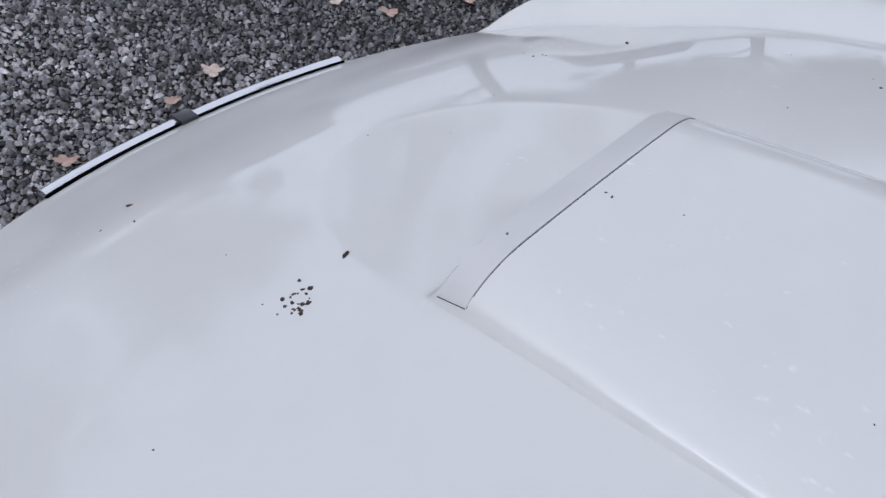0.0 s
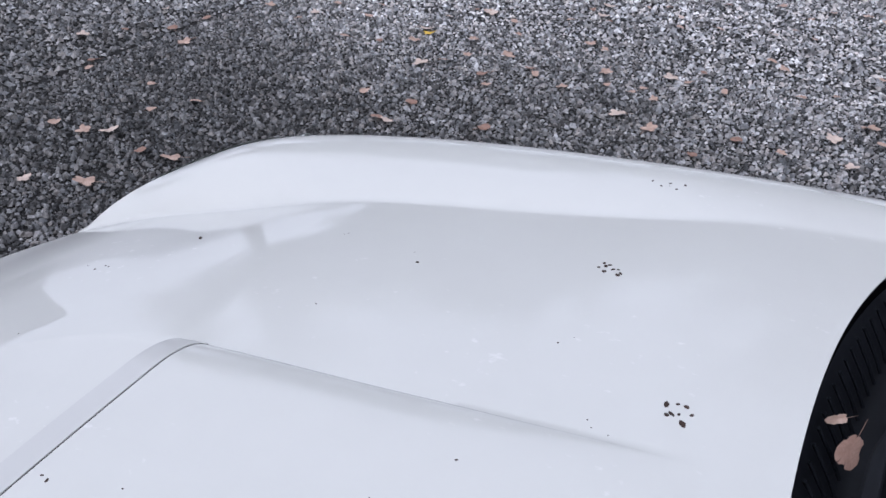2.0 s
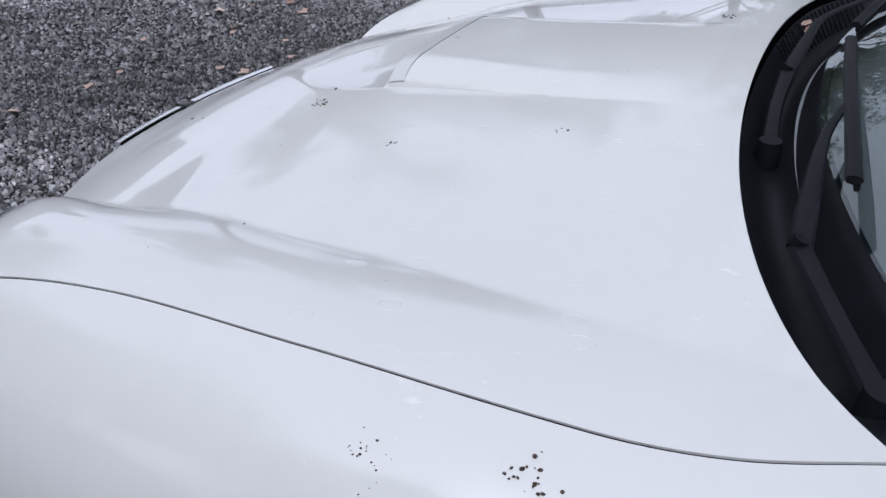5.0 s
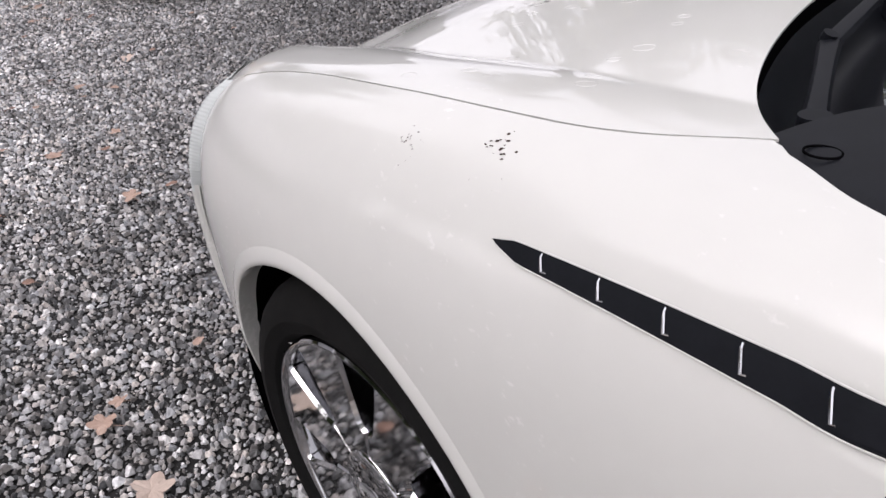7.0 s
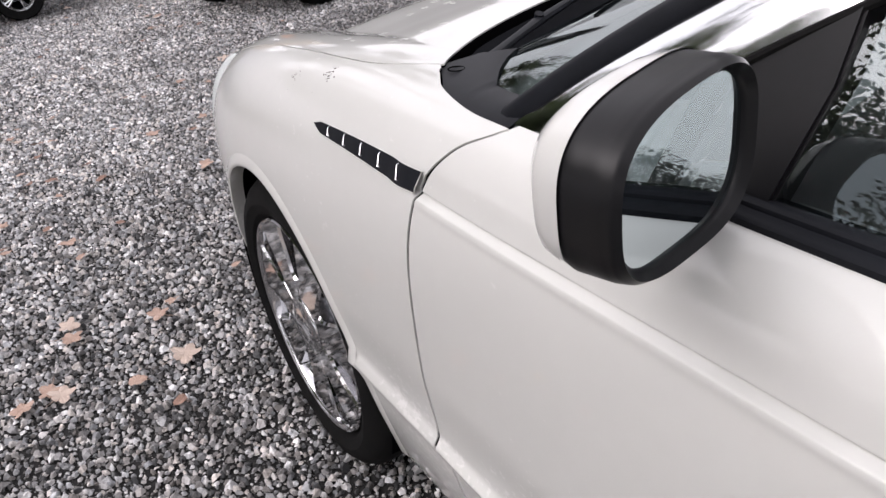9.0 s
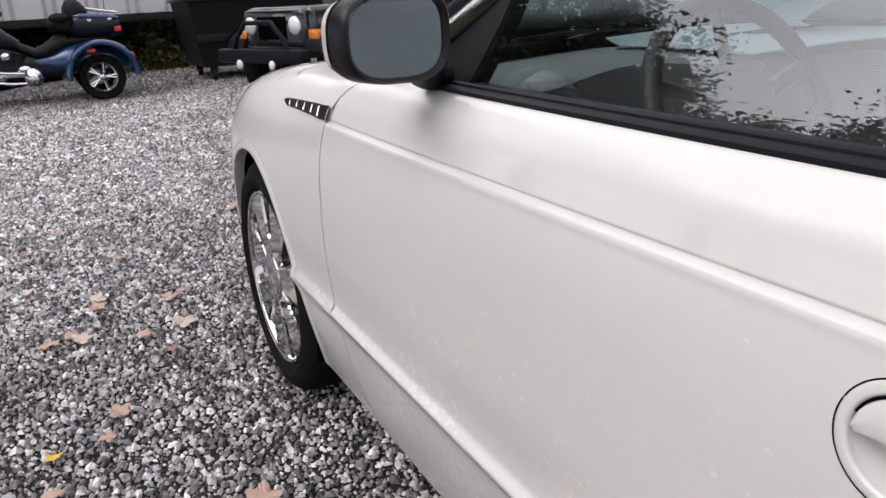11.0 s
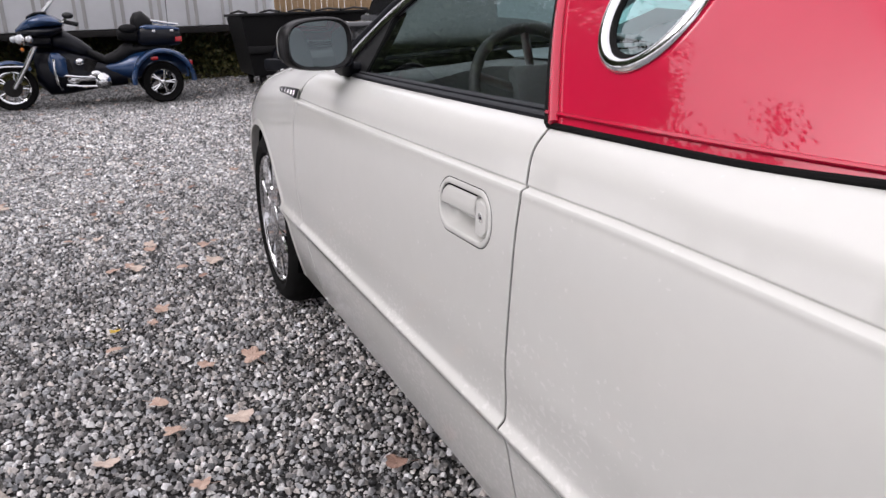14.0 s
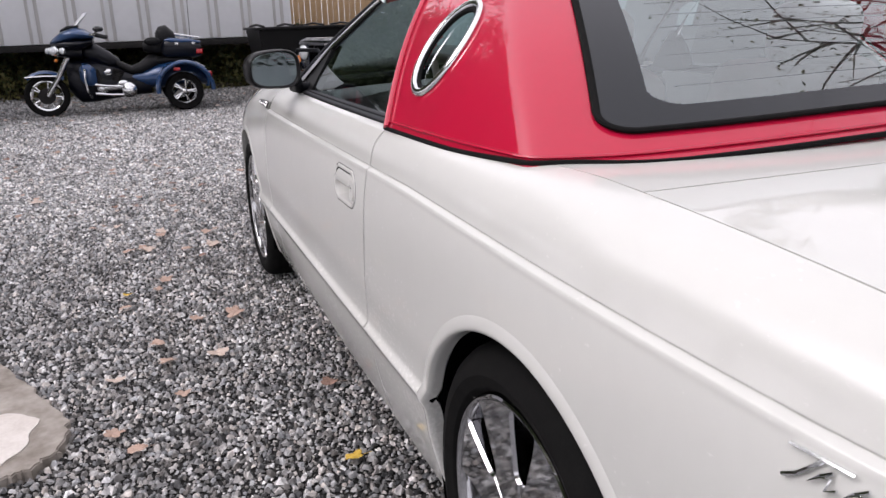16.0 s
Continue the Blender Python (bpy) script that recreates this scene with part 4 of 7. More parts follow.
# black printed border inside the seal
border = material("printed_border", (0.010, 0.012, 0.015), 0.12, Specular_IOR_Level=0.45)
part("window_border", win_sheet(in_border, 0.0045, 480, 150), border, hardtop, "dark printed border", 180)
for i in range(9):
    h = lerp(WIN[1] + 0.13, WIN[2] - 0.08, i / 8)
    bm = bmesh.new()
    tube(bm, [cab(lerp(WIN[0] + 0.08, 2 - WIN[0] - 0.08, j / 24), h, 0.0030) for j in range(25)], 0.0007, 4)
    part("heating_line", bm, black_plastic, hardtop)


# deck behind the hardtop
def deck_edge(x):
    return lerp(0.80, 0.752, smooth((x - 2.5) / 0.4)) - 0.10 * smooth((x - 3.4) / 0.5) - 0.003


def deck_zs(x, y):
    e = deck_edge(x)
    yi, hw, zm, zt, n = inner(x), half_width(x), middle(x), top_edge(x), corner(x)
    ua = min(max((e - yi) / (hw - yi), 0), 1)
    ze = zm + (zt - zm) * max(1 - ua ** n, 0) ** (1 / n)
    return ze + 0.014 * (1 - (min(abs(y) / e, 1)) ** 2) * (1 - 0.5 * smooth((x - 3.3) / 0.5))


def cross_seam(y):
    return 3.025 - 0.10 * y * y


solid(part("tonneau_panel", grid(lambda u, v: (lambda x, s: (x, s * deck_edge(x), deck_zs(x, s * deck_edge(x))))(
    lerp(2.60, cross_seam((v * 2 - 1) * 0.74) - 0.002, u), v * 2 - 1), 24, 50), paint, car, "white deck panel behind the hardtop"), 0.012, seal=dark)


def boot_point(u, v):
    s = v * 2 - 1
    x = lerp(cross_seam(s * 0.74) + 0.002, 3.78 + 0.12 * (1 - s * s), u)
    y = s * deck_edge(x)
    z = deck_zs(x, y) + 0.010 * math.exp(-((abs(y) - 0.50) / 0.07) ** 2) * smooth((x - 3.05) / 0.3) - 0.012 * smooth((x - 3.7) / 0.2)
    return (x, y, z)


solid(part("boot_lid", grid(boot_point, 50, 60), paint, car, "white boot lid"), 0.012, seal=dark)
solid(part("seam_shade", grid(lambda u, v: (cross_seam((v * 2 - 1) * 0.75) + lerp(-0.02, 0.02, u), (v * 2 - 1) * 0.74, deck_zs(3.0, (v * 2 - 1) * 0.74) - 0.014), 2, 30, flip=True), dark, car), 0.003)
both("seam_shade", lambda u, v: (lerp(2.6, 3.77, u), deck_edge(lerp(2.6, 3.77, u)) + lerp(-0.015, 0.015, v), deck_zs(lerp(2.6, 3.77, u), 0.75) - 0.016), 40, 2, dark, thick=0.003)

# script badge on the rear quarter: bright strokes only
badge = new("script_badge")
badge.parent = car
badge["label"] = "flowing chrome script badge"


def stroke(pts, r=0.0035):
    bm = bmesh.new()
    tube(bm, [Vector((3.390 + x, -side_y(3.390 + x, 0.828 + z) - 0.004, 0.828 + z)) for x, z in pts], r, 6, flat=0.8)
    part("stroke", bm, chrome, badge)


stroke([(-0.024, -0.004), (0.008, -0.004), (0.039, -0.005)], 0.0026)
stroke([(0.010, -0.005), (0.000, -0.016), (-0.010, -0.026), (-0.023, -0.033)], 0.0030)
for k in range(6):
    o = 0.008 + 0.032 * k
    stroke([(o + 0.013, -0.011), (o + 0.003, -0.018), (o - 0.006, -0.027), (o + 0.004, -0.019), (o + 0.013, -0.017), (o + 0.010, -0.029), (o + 0.020, -0.024)], 0.0022)


# ---------------------------------------------------------------- wheels
def build_wheel():
    w = new("wheel")
    bm = bmesh.new()
    prof = [(0.205, 0.215), (0.247, 0.222), (0.258, 0.018), (0.268, 0.004), (0.290, -0.004), (0.315, 0.002), (0.331, 0.014), (0.341, 0.030),
            (0.345, 0.050), (0.345, 0.082), (0.339, 0.084), (0.339, 0.092), (0.345, 0.094), (0.345, 0.120), (0.339, 0.122), (0.339, 0.130),
            (0.345, 0.132), (0.345, 0.175), (0.338, 0.200), (0.320, 0.218), (0.270, 0.228), (0.205, 0.215)]
    lathe(bm, prof[1:], 72)
    bmesh.ops.recalc_face_normals(bm, faces=bm.faces[:])
    part("tyre", bm, rubber, w, "black road tyre dusted with gravel", 30)
    bm = bmesh.new()
    lathe(bm, [(0.256, 0.016), (0.2555, 0.009), (0.252, 0.006), (0.247, 0.0075), (0.2435, 0.012), (0.240, 0.020), (0.234, 0.10), (0.230, 0.20)], 72)
    bmesh.ops.recalc_face_normals(bm, faces=bm.faces[:])
    part("rim", bm, wheel_chrome, w, "bright chrome rim", 40)
    # near-black disc paints in the shade behind the spokes
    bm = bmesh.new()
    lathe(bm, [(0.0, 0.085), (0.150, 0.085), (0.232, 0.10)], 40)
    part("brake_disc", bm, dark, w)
    for i in range(7):
        bm = bmesh.new()
        ring = []
        for r, hw in ((0.055, 0.028), (0.108, 0.050), (0.116, 0.044), (0.128, 0.042), (0.16, 0.048), (0.20, 0.056), (0.228, 0.064), (0.236, 0.074), (0.244, 0.100)):
            y = 0.012
            ring.append([bm.verts.new(c) for c in ((-hw - 0.004, y + 0.050, r), (-hw - 0.001, y + 0.006, r), (-hw + 0.004, y, r), (hw - 0.004, y, r), (hw + 0.001, y + 0.006, r), (hw + 0.004, y + 0.050, r))])
        for a, b in zip(ring, ring[1:]):
            for j in range(5):
                bm.faces.new((a[j], a[j + 1], b[j + 1], b[j]))
        bmesh.ops.rotate(bm, cent=(0, 0, 0), matrix=Matrix.Rotation(2 * math.pi * (i + 0.3) / 7, 3, "Y"), verts=bm.verts[:])
        bmesh.ops.recalc_face_normals(bm, faces=bm.faces[:])
        part("spoke", bm, wheel_chrome, w, sharp=25)
    bm = bmesh.new()
    lathe(bm, [(0.0, 0.005), (0.040, 0.0055), (0.066, 0.0075), (0.070, 0.0090), (0.072, 0.0135)], 64)
    part("hub_cap", bm, wheel_chrome, w, "smooth chrome hub cap", 50)
    bm = bmesh.new()
    tube(bm, [(-0.028, 0.004, -0.004), (-0.010, 0.003, 0.002), (0.0, 0.003, 0.006), (0.010, 0.003, 0.002), (0.028, 0.004, -0.004)], 0.0025, 6)
    part("cap_emblem", bm, dull_metal, w)
    return w


wheel = build_wheel()
wheel.parent = car
FRONT = pose(ARCH_F[0] + 0.010, -0.888, 0.343, 0, 12, 0)
wheel.matrix_basis = FRONT
for m in (pose(REAR_AXLE, -0.886, 0.343, 0, 66, 0), pose(ARCH_F[0] + 0.010, 0.888, 0.343, 0, -20, 180), pose(REAR_AXLE, 0.886, 0.343, 0, 5, 180)):
    copy_thing(wheel, m)

# ---------------------------------------------------------------- cabin
bm = bmesh.new()
box(bm, 0.55, -0.74, 0.24, 2.75, 0.74, 0.34, 0.03)
part("cabin_floor", bm, dash_grey, car)


def dash_point(u, v):
    s = v * 2 - 1
    x = lerp(0.375 + 0.20 * s * s, 1.08, u)
    z = 0.935 + 0.015 * math.sin(math.pi * u) + 0.030 * math.exp(-((s + 0.5) / 0.22) ** 2) * smooth((u - 0.4) / 0.3) - 0.34 * smooth((u - 0.86) / 0.14)
    return (x, s * 0.765, z - 0.02 * abs(s))


dashboard = solid(part("dashboard", grid(dash_point, 30, 40), dash_grey, car, "grey moulded dashboard"), 0.02)
for i in range(9):
    bm = bmesh.new()
    y = 0.22 + 0.02 * i
    tube(bm, [(0.70, y, 0.968), (0.78, y, 0.973)], 0.004, 5)
    part("vent_slat", bm, dark, dashboard)
bm = bmesh.new()
box(bm, 1.55, -0.10, 0.34, 2.3, 0.10, 0.62, 0.03)
box(bm, 1.05, -0.12, 0.34, 1.55, 0.12, 0.55, 0.03)
part("centre_console", bm, dash_grey, car)
bm = bmesh.new()
tube(bm, [(0.185 * math.cos(2 * math.pi * i / 40), 0.185 * math.sin(2 * math.pi * i / 40), 0) for i in range(40)], 0.016, 10, closed=True)
sw = part("steering_wheel", bm, speckle(material("wheel_leather", (0.07, 0.07, 0.072), 0.55), 30.0, 0.2, (0.055, 0.055, 0.058), (0.085, 0.085, 0.088)), car, "dark grey steering wheel")
bm = bmesh.new()
box(bm, -0.07, -0.08, -0.03, 0.07, 0.07, 0.02, 0.02)
part("wheel_hub", bm, dash_grey, sw)
for a in (200, 340, 270):
    bm = bmesh.new()
    tube(bm, [(0.05 * math.cos(radians(a)), 0.05 * math.sin(radians(a)), -0.01), (0.18 * math.cos(radians(a)), 0.18 * math.sin(radians(a)), 0)], 0.014, 8, flat=0.5)
    part("wheel_spoke", bm, dull_metal, sw)
sw.matrix_basis = pose(1.24, -0.36, 0.90, 0, 65, 0) @ pose(0, 0, 0, 0, 0, -90)
for s in (-1, 1):
    bm = bmesh.new()
    box(bm, 1.42, -0.27, 0.40, 1.98, 0.27, 0.56, 0.05, 3)
    seat = part("seat", bm, seat_cloth, car, "pale grey leather bucket seat")
    bm = bmesh.new()
    box(bm, -0.09, -0.265, 0.0, 0.07, 0.265, 0.60, 0.06, 3, m=pose(1.98, 0, 0.48, 0, 16, 0))
    part("seat_back", bm, seat_cloth, seat)
    bm = bmesh.new()
    box(bm, -0.06, -0.14, 0.0, 0.05, 0.14, 0.17, 0.05, 3, m=pose(2.15, 0, 1.045, 0, 12, 0))
    part("headrest", bm, seat_cloth, seat)
    bm = bmesh.new()
    box(bm, 1.50, -0.17, 0.555, 1.94, 0.17, 0.575, 0.012)
    part("seat_panel", bm, seat_cloth, seat)
    seat.location.y = s * 0.37
    bm = bmesh.new()
    box(bm, 0.98, s * 0.76, 0.32, 2.06, s * 0.795, 0.955, 0.012)
    part("door_card", bm, dash_grey, doors[0 if s < 0 else 1], "dark inner door card")
    bm = bmesh.new()
    box(bm, 2.12, s * 0.60, 0.32, 2.60, s * 0.76, 0.945, 0.03)
    part("rear_trim", bm, seat_cloth, car)
bm = bmesh.new()
box(bm, 2.28, -0.72, 0.60, 2.80, 0.72, 0.935, 0.04)
part("parcel_shelf", bm, seat_cloth, car, "pale grey shelf behind the seats")
# pale paper lying on the dashboard, with lines of print
paper_mat = speckle(material("pale_paper", (0.50, 0.82, 0.82), 0.8), 6.0, 0.3, (0.50, 0.80, 0.80), (0.56, 0.86, 0.86))
sheet_mat = speckle(material("pale_sheet", (0.30, 0.36, 0.38), 0.75), 5.0, 0.3, (0.27, 0.33, 0.35), (0.34, 0.40, 0.42))
sheet = thing("paper_sheet", "pale blue printed sheet lying behind the windscreen", "paper")


def sheet_point(u, v):
    p = Vector((0.564, 0.530, 1.001)).lerp(Vector((0.579, 0.309, 1.022)), v)
    return p + Vector((0.258, 0.028, 0.086)) * u + Vector((0, 0, 0.003 * math.sin(5 * u)))


solid(part("page", grid(sheet_point, 10, 8, flip=False), paper_mat, sheet), 0.0008, 1)
shade = thing("dash_sheet", "large pale blue sheet lying on the dashboard", "sheet")
solid(part("sheet", grid(lambda u, v: (lerp(0.505 + 0.03 * (2 * v - 1) ** 2, 1.00, u), lerp(-0.08, 0.62, v), 0.958 + 0.006 * math.sin(3 * u) - 0.01 * abs(v - 0.4) + 0.02 * (1 - smooth(u / 0.12))), 16, 20), sheet_mat, shade), 0.003)
ink = material("ink", (0.03, 0.07, 0.09), 0.8)
for i in range(22):
    u = 0.10 + 0.82 * i / 21
    bm = bmesh.new()
    random.seed(i)
    v1 = random.uniform(0.6, 0.92)
    for a in (0.0,):
        p, q = sheet_point(u, 0.08), sheet_point(u, v1)
        tube(bm, [p + Vector((0, 0, 0.0018)), q + Vector((0, 0, 0.0018))], 0.0005, 4, flat=0.2)
    part("print_line", bm, ink, sheet)


# ---------------------------------------------------------------- ground
def stone_material(name, dark_c, mid_c, light_c, island=True):
    m = bpy.data.materials.new(name)
    m.use_nodes = True
    t = m.node_tree
    b = t.nodes["Principled BSDF"]
    b.inputs["Roughness"].default_value = 0.4
    b.inputs["Specular IOR Level"].default_value = 0.6
    ramp = t.nodes.new("ShaderNodeValToRGB")
    e = ramp.color_ramp.elements
    e[0].position, e[1].position = 0.0, 1.0
    e[0].color, e[1].color = (*dark_c, 1), (*light_c, 1)
    for at, g, warm in ((0.10, 0.26, -0.04), (0.24, 0.46, 0.05), (0.38, 0.68, -0.06), (0.52, 0.90, 0.03), (0.66, 1.15, -0.05), (0.80, 1.42, 0.06), (0.92, 1.80, -0.03)):
        k = e.new(at)
        k.color = (mid_c[0] * g * (1 + warm), mid_c[1] * g, mid_c[2] * g * (1 - warm), 1)
    co = t.nodes.new("ShaderNodeTexCoord")
    if island:
        src = t.nodes.new("ShaderNodeNewGeometry").outputs["Random Per Island"]
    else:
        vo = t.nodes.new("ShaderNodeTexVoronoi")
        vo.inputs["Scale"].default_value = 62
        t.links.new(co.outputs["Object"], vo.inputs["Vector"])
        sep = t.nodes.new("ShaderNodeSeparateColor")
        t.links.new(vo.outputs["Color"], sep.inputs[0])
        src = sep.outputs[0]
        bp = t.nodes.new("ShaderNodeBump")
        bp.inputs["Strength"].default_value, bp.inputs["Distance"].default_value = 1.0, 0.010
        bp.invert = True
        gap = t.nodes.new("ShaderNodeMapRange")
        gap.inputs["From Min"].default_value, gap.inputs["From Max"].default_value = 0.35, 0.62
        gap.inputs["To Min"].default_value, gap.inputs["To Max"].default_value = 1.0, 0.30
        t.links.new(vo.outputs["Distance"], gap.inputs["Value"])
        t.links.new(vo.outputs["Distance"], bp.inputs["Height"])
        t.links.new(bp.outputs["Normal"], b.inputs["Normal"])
    t.links.new(src, ramp.inputs["Fac"])
    n = t.nodes.new("ShaderNodeTexNoise")
    n.inputs["Scale"].default_value, n.inputs["Detail"].default_value = 140, 5
    t.links.new(co.outputs["Object"], n.inputs["Vector"])
    big = t.nodes.new("ShaderNodeTexNoise")
    big.inputs["Scale"].default_value, big.inputs["Detail"].default_value = 0.7, 4
    t.links.new(co.outputs["Object"], big.inputs["Vector"])
    ad = t.nodes.new("ShaderNodeMath")
    ad.operation = "ADD"
    t.links.new(n.outputs["Fac"], ad.inputs[0])
    t.links.new(big.outputs["Fac"], ad.inputs[1])
    mr = t.nodes.new("ShaderNodeMapRange")
    mr.inputs["From Min"].default_value, mr.inputs["From Max"].default_value = 0.6, 1.4
    mr.inputs["To Min"].default_value, mr.inputs["To Max"].default_value = 0.62, 1.38
    t.links.new(ad.outputs[0], mr.inputs["Value"])
    clump = t.nodes.new("ShaderNodeTexNoise")
    clump.inputs["Scale"].default_value, clump.inputs["Detail"].default_value = 7.0, 6
    clump.inputs["Roughness"].default_value = 0.7
    t.links.new(co.outputs["Object"], clump.inputs["Vector"])
    cr = t.nodes.new("ShaderNodeMapRange")
    cr.inputs["From Min"].default_value, cr.inputs["From Max"].default_value = 0.33, 0.67
    cr.inputs["To Min"].default_value, cr.inputs["To Max"].default_value = 0.45, 1.5
    t.links.new(clump.outputs["Fac"], cr.inputs["Value"])
    cm = t.nodes.new("ShaderNodeMath")
    cm.operation = "MULTIPLY"
    t.links.new(cr.outputs[0], cm.inputs[0])
    t.links.new(mr.outputs[0], cm.inputs[1])
    mx = t.nodes.new("ShaderNodeVectorMath")
    mx.operation = "SCALE"
    t.links.new(ramp.outputs["Color"], mx.inputs[0])
    # a darker stretch of gravel on the far side of the car
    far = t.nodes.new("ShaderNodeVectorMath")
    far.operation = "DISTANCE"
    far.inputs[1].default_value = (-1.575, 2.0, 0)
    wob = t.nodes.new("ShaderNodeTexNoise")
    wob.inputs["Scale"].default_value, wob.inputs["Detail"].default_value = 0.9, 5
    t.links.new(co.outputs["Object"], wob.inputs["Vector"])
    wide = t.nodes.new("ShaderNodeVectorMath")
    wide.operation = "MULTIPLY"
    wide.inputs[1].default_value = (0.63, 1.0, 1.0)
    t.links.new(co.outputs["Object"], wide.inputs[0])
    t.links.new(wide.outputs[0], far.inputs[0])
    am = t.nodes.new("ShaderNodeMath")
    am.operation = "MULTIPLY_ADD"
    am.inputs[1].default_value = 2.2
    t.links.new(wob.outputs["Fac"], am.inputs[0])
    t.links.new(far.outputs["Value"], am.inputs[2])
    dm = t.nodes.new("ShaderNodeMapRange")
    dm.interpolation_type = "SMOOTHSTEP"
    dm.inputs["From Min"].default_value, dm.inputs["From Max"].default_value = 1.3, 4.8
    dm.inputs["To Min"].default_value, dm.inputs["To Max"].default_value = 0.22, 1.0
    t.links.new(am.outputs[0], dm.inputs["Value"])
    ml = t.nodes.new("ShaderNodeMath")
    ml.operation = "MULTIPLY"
    # a dry, dusty lane with trodden mud beyond; shade painted in near the car
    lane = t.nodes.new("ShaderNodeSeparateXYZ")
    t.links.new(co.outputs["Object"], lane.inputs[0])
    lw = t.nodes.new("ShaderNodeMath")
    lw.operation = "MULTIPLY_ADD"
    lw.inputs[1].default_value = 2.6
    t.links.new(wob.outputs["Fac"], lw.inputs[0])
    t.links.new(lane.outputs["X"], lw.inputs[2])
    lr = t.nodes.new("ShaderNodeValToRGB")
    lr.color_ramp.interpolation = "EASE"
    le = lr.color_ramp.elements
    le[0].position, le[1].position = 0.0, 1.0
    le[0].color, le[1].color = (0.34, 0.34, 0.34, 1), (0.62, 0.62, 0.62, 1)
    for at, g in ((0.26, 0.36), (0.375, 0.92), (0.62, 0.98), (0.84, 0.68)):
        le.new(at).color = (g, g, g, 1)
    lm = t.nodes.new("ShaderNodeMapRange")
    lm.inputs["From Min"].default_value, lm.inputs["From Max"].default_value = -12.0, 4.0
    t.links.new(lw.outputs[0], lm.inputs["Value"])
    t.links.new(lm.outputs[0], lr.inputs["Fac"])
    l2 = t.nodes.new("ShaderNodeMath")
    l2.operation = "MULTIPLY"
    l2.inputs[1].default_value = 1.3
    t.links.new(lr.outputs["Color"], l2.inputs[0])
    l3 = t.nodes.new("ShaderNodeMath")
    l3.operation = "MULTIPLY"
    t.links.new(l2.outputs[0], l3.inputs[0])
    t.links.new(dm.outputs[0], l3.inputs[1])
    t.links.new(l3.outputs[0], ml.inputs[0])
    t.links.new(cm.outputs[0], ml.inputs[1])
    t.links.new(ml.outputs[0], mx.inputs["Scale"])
    if island:
        t.links.new(mx.outputs[0], b.inputs["Base Color"])
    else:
        # shade in the crevices between the stones, put into the colour
        crevice_shade = t.nodes.new("ShaderNodeVectorMath")
        crevice_shade.operation = "SCALE"
        t.links.new(mx.outputs[0], crevice_shade.inputs[0])
        t.links.new(gap.outputs[0], crevice_shade.inputs["Scale"])
        t.links.new(crevice_shade.outputs[0], b.inputs["Base Color"])
    return m


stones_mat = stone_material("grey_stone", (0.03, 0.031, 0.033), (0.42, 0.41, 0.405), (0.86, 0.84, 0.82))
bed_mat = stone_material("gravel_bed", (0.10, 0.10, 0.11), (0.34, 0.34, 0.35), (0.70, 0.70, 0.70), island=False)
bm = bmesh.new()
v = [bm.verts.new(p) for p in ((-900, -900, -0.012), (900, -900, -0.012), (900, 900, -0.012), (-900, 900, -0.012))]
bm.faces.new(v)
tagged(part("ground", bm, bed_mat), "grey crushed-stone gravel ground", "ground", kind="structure")


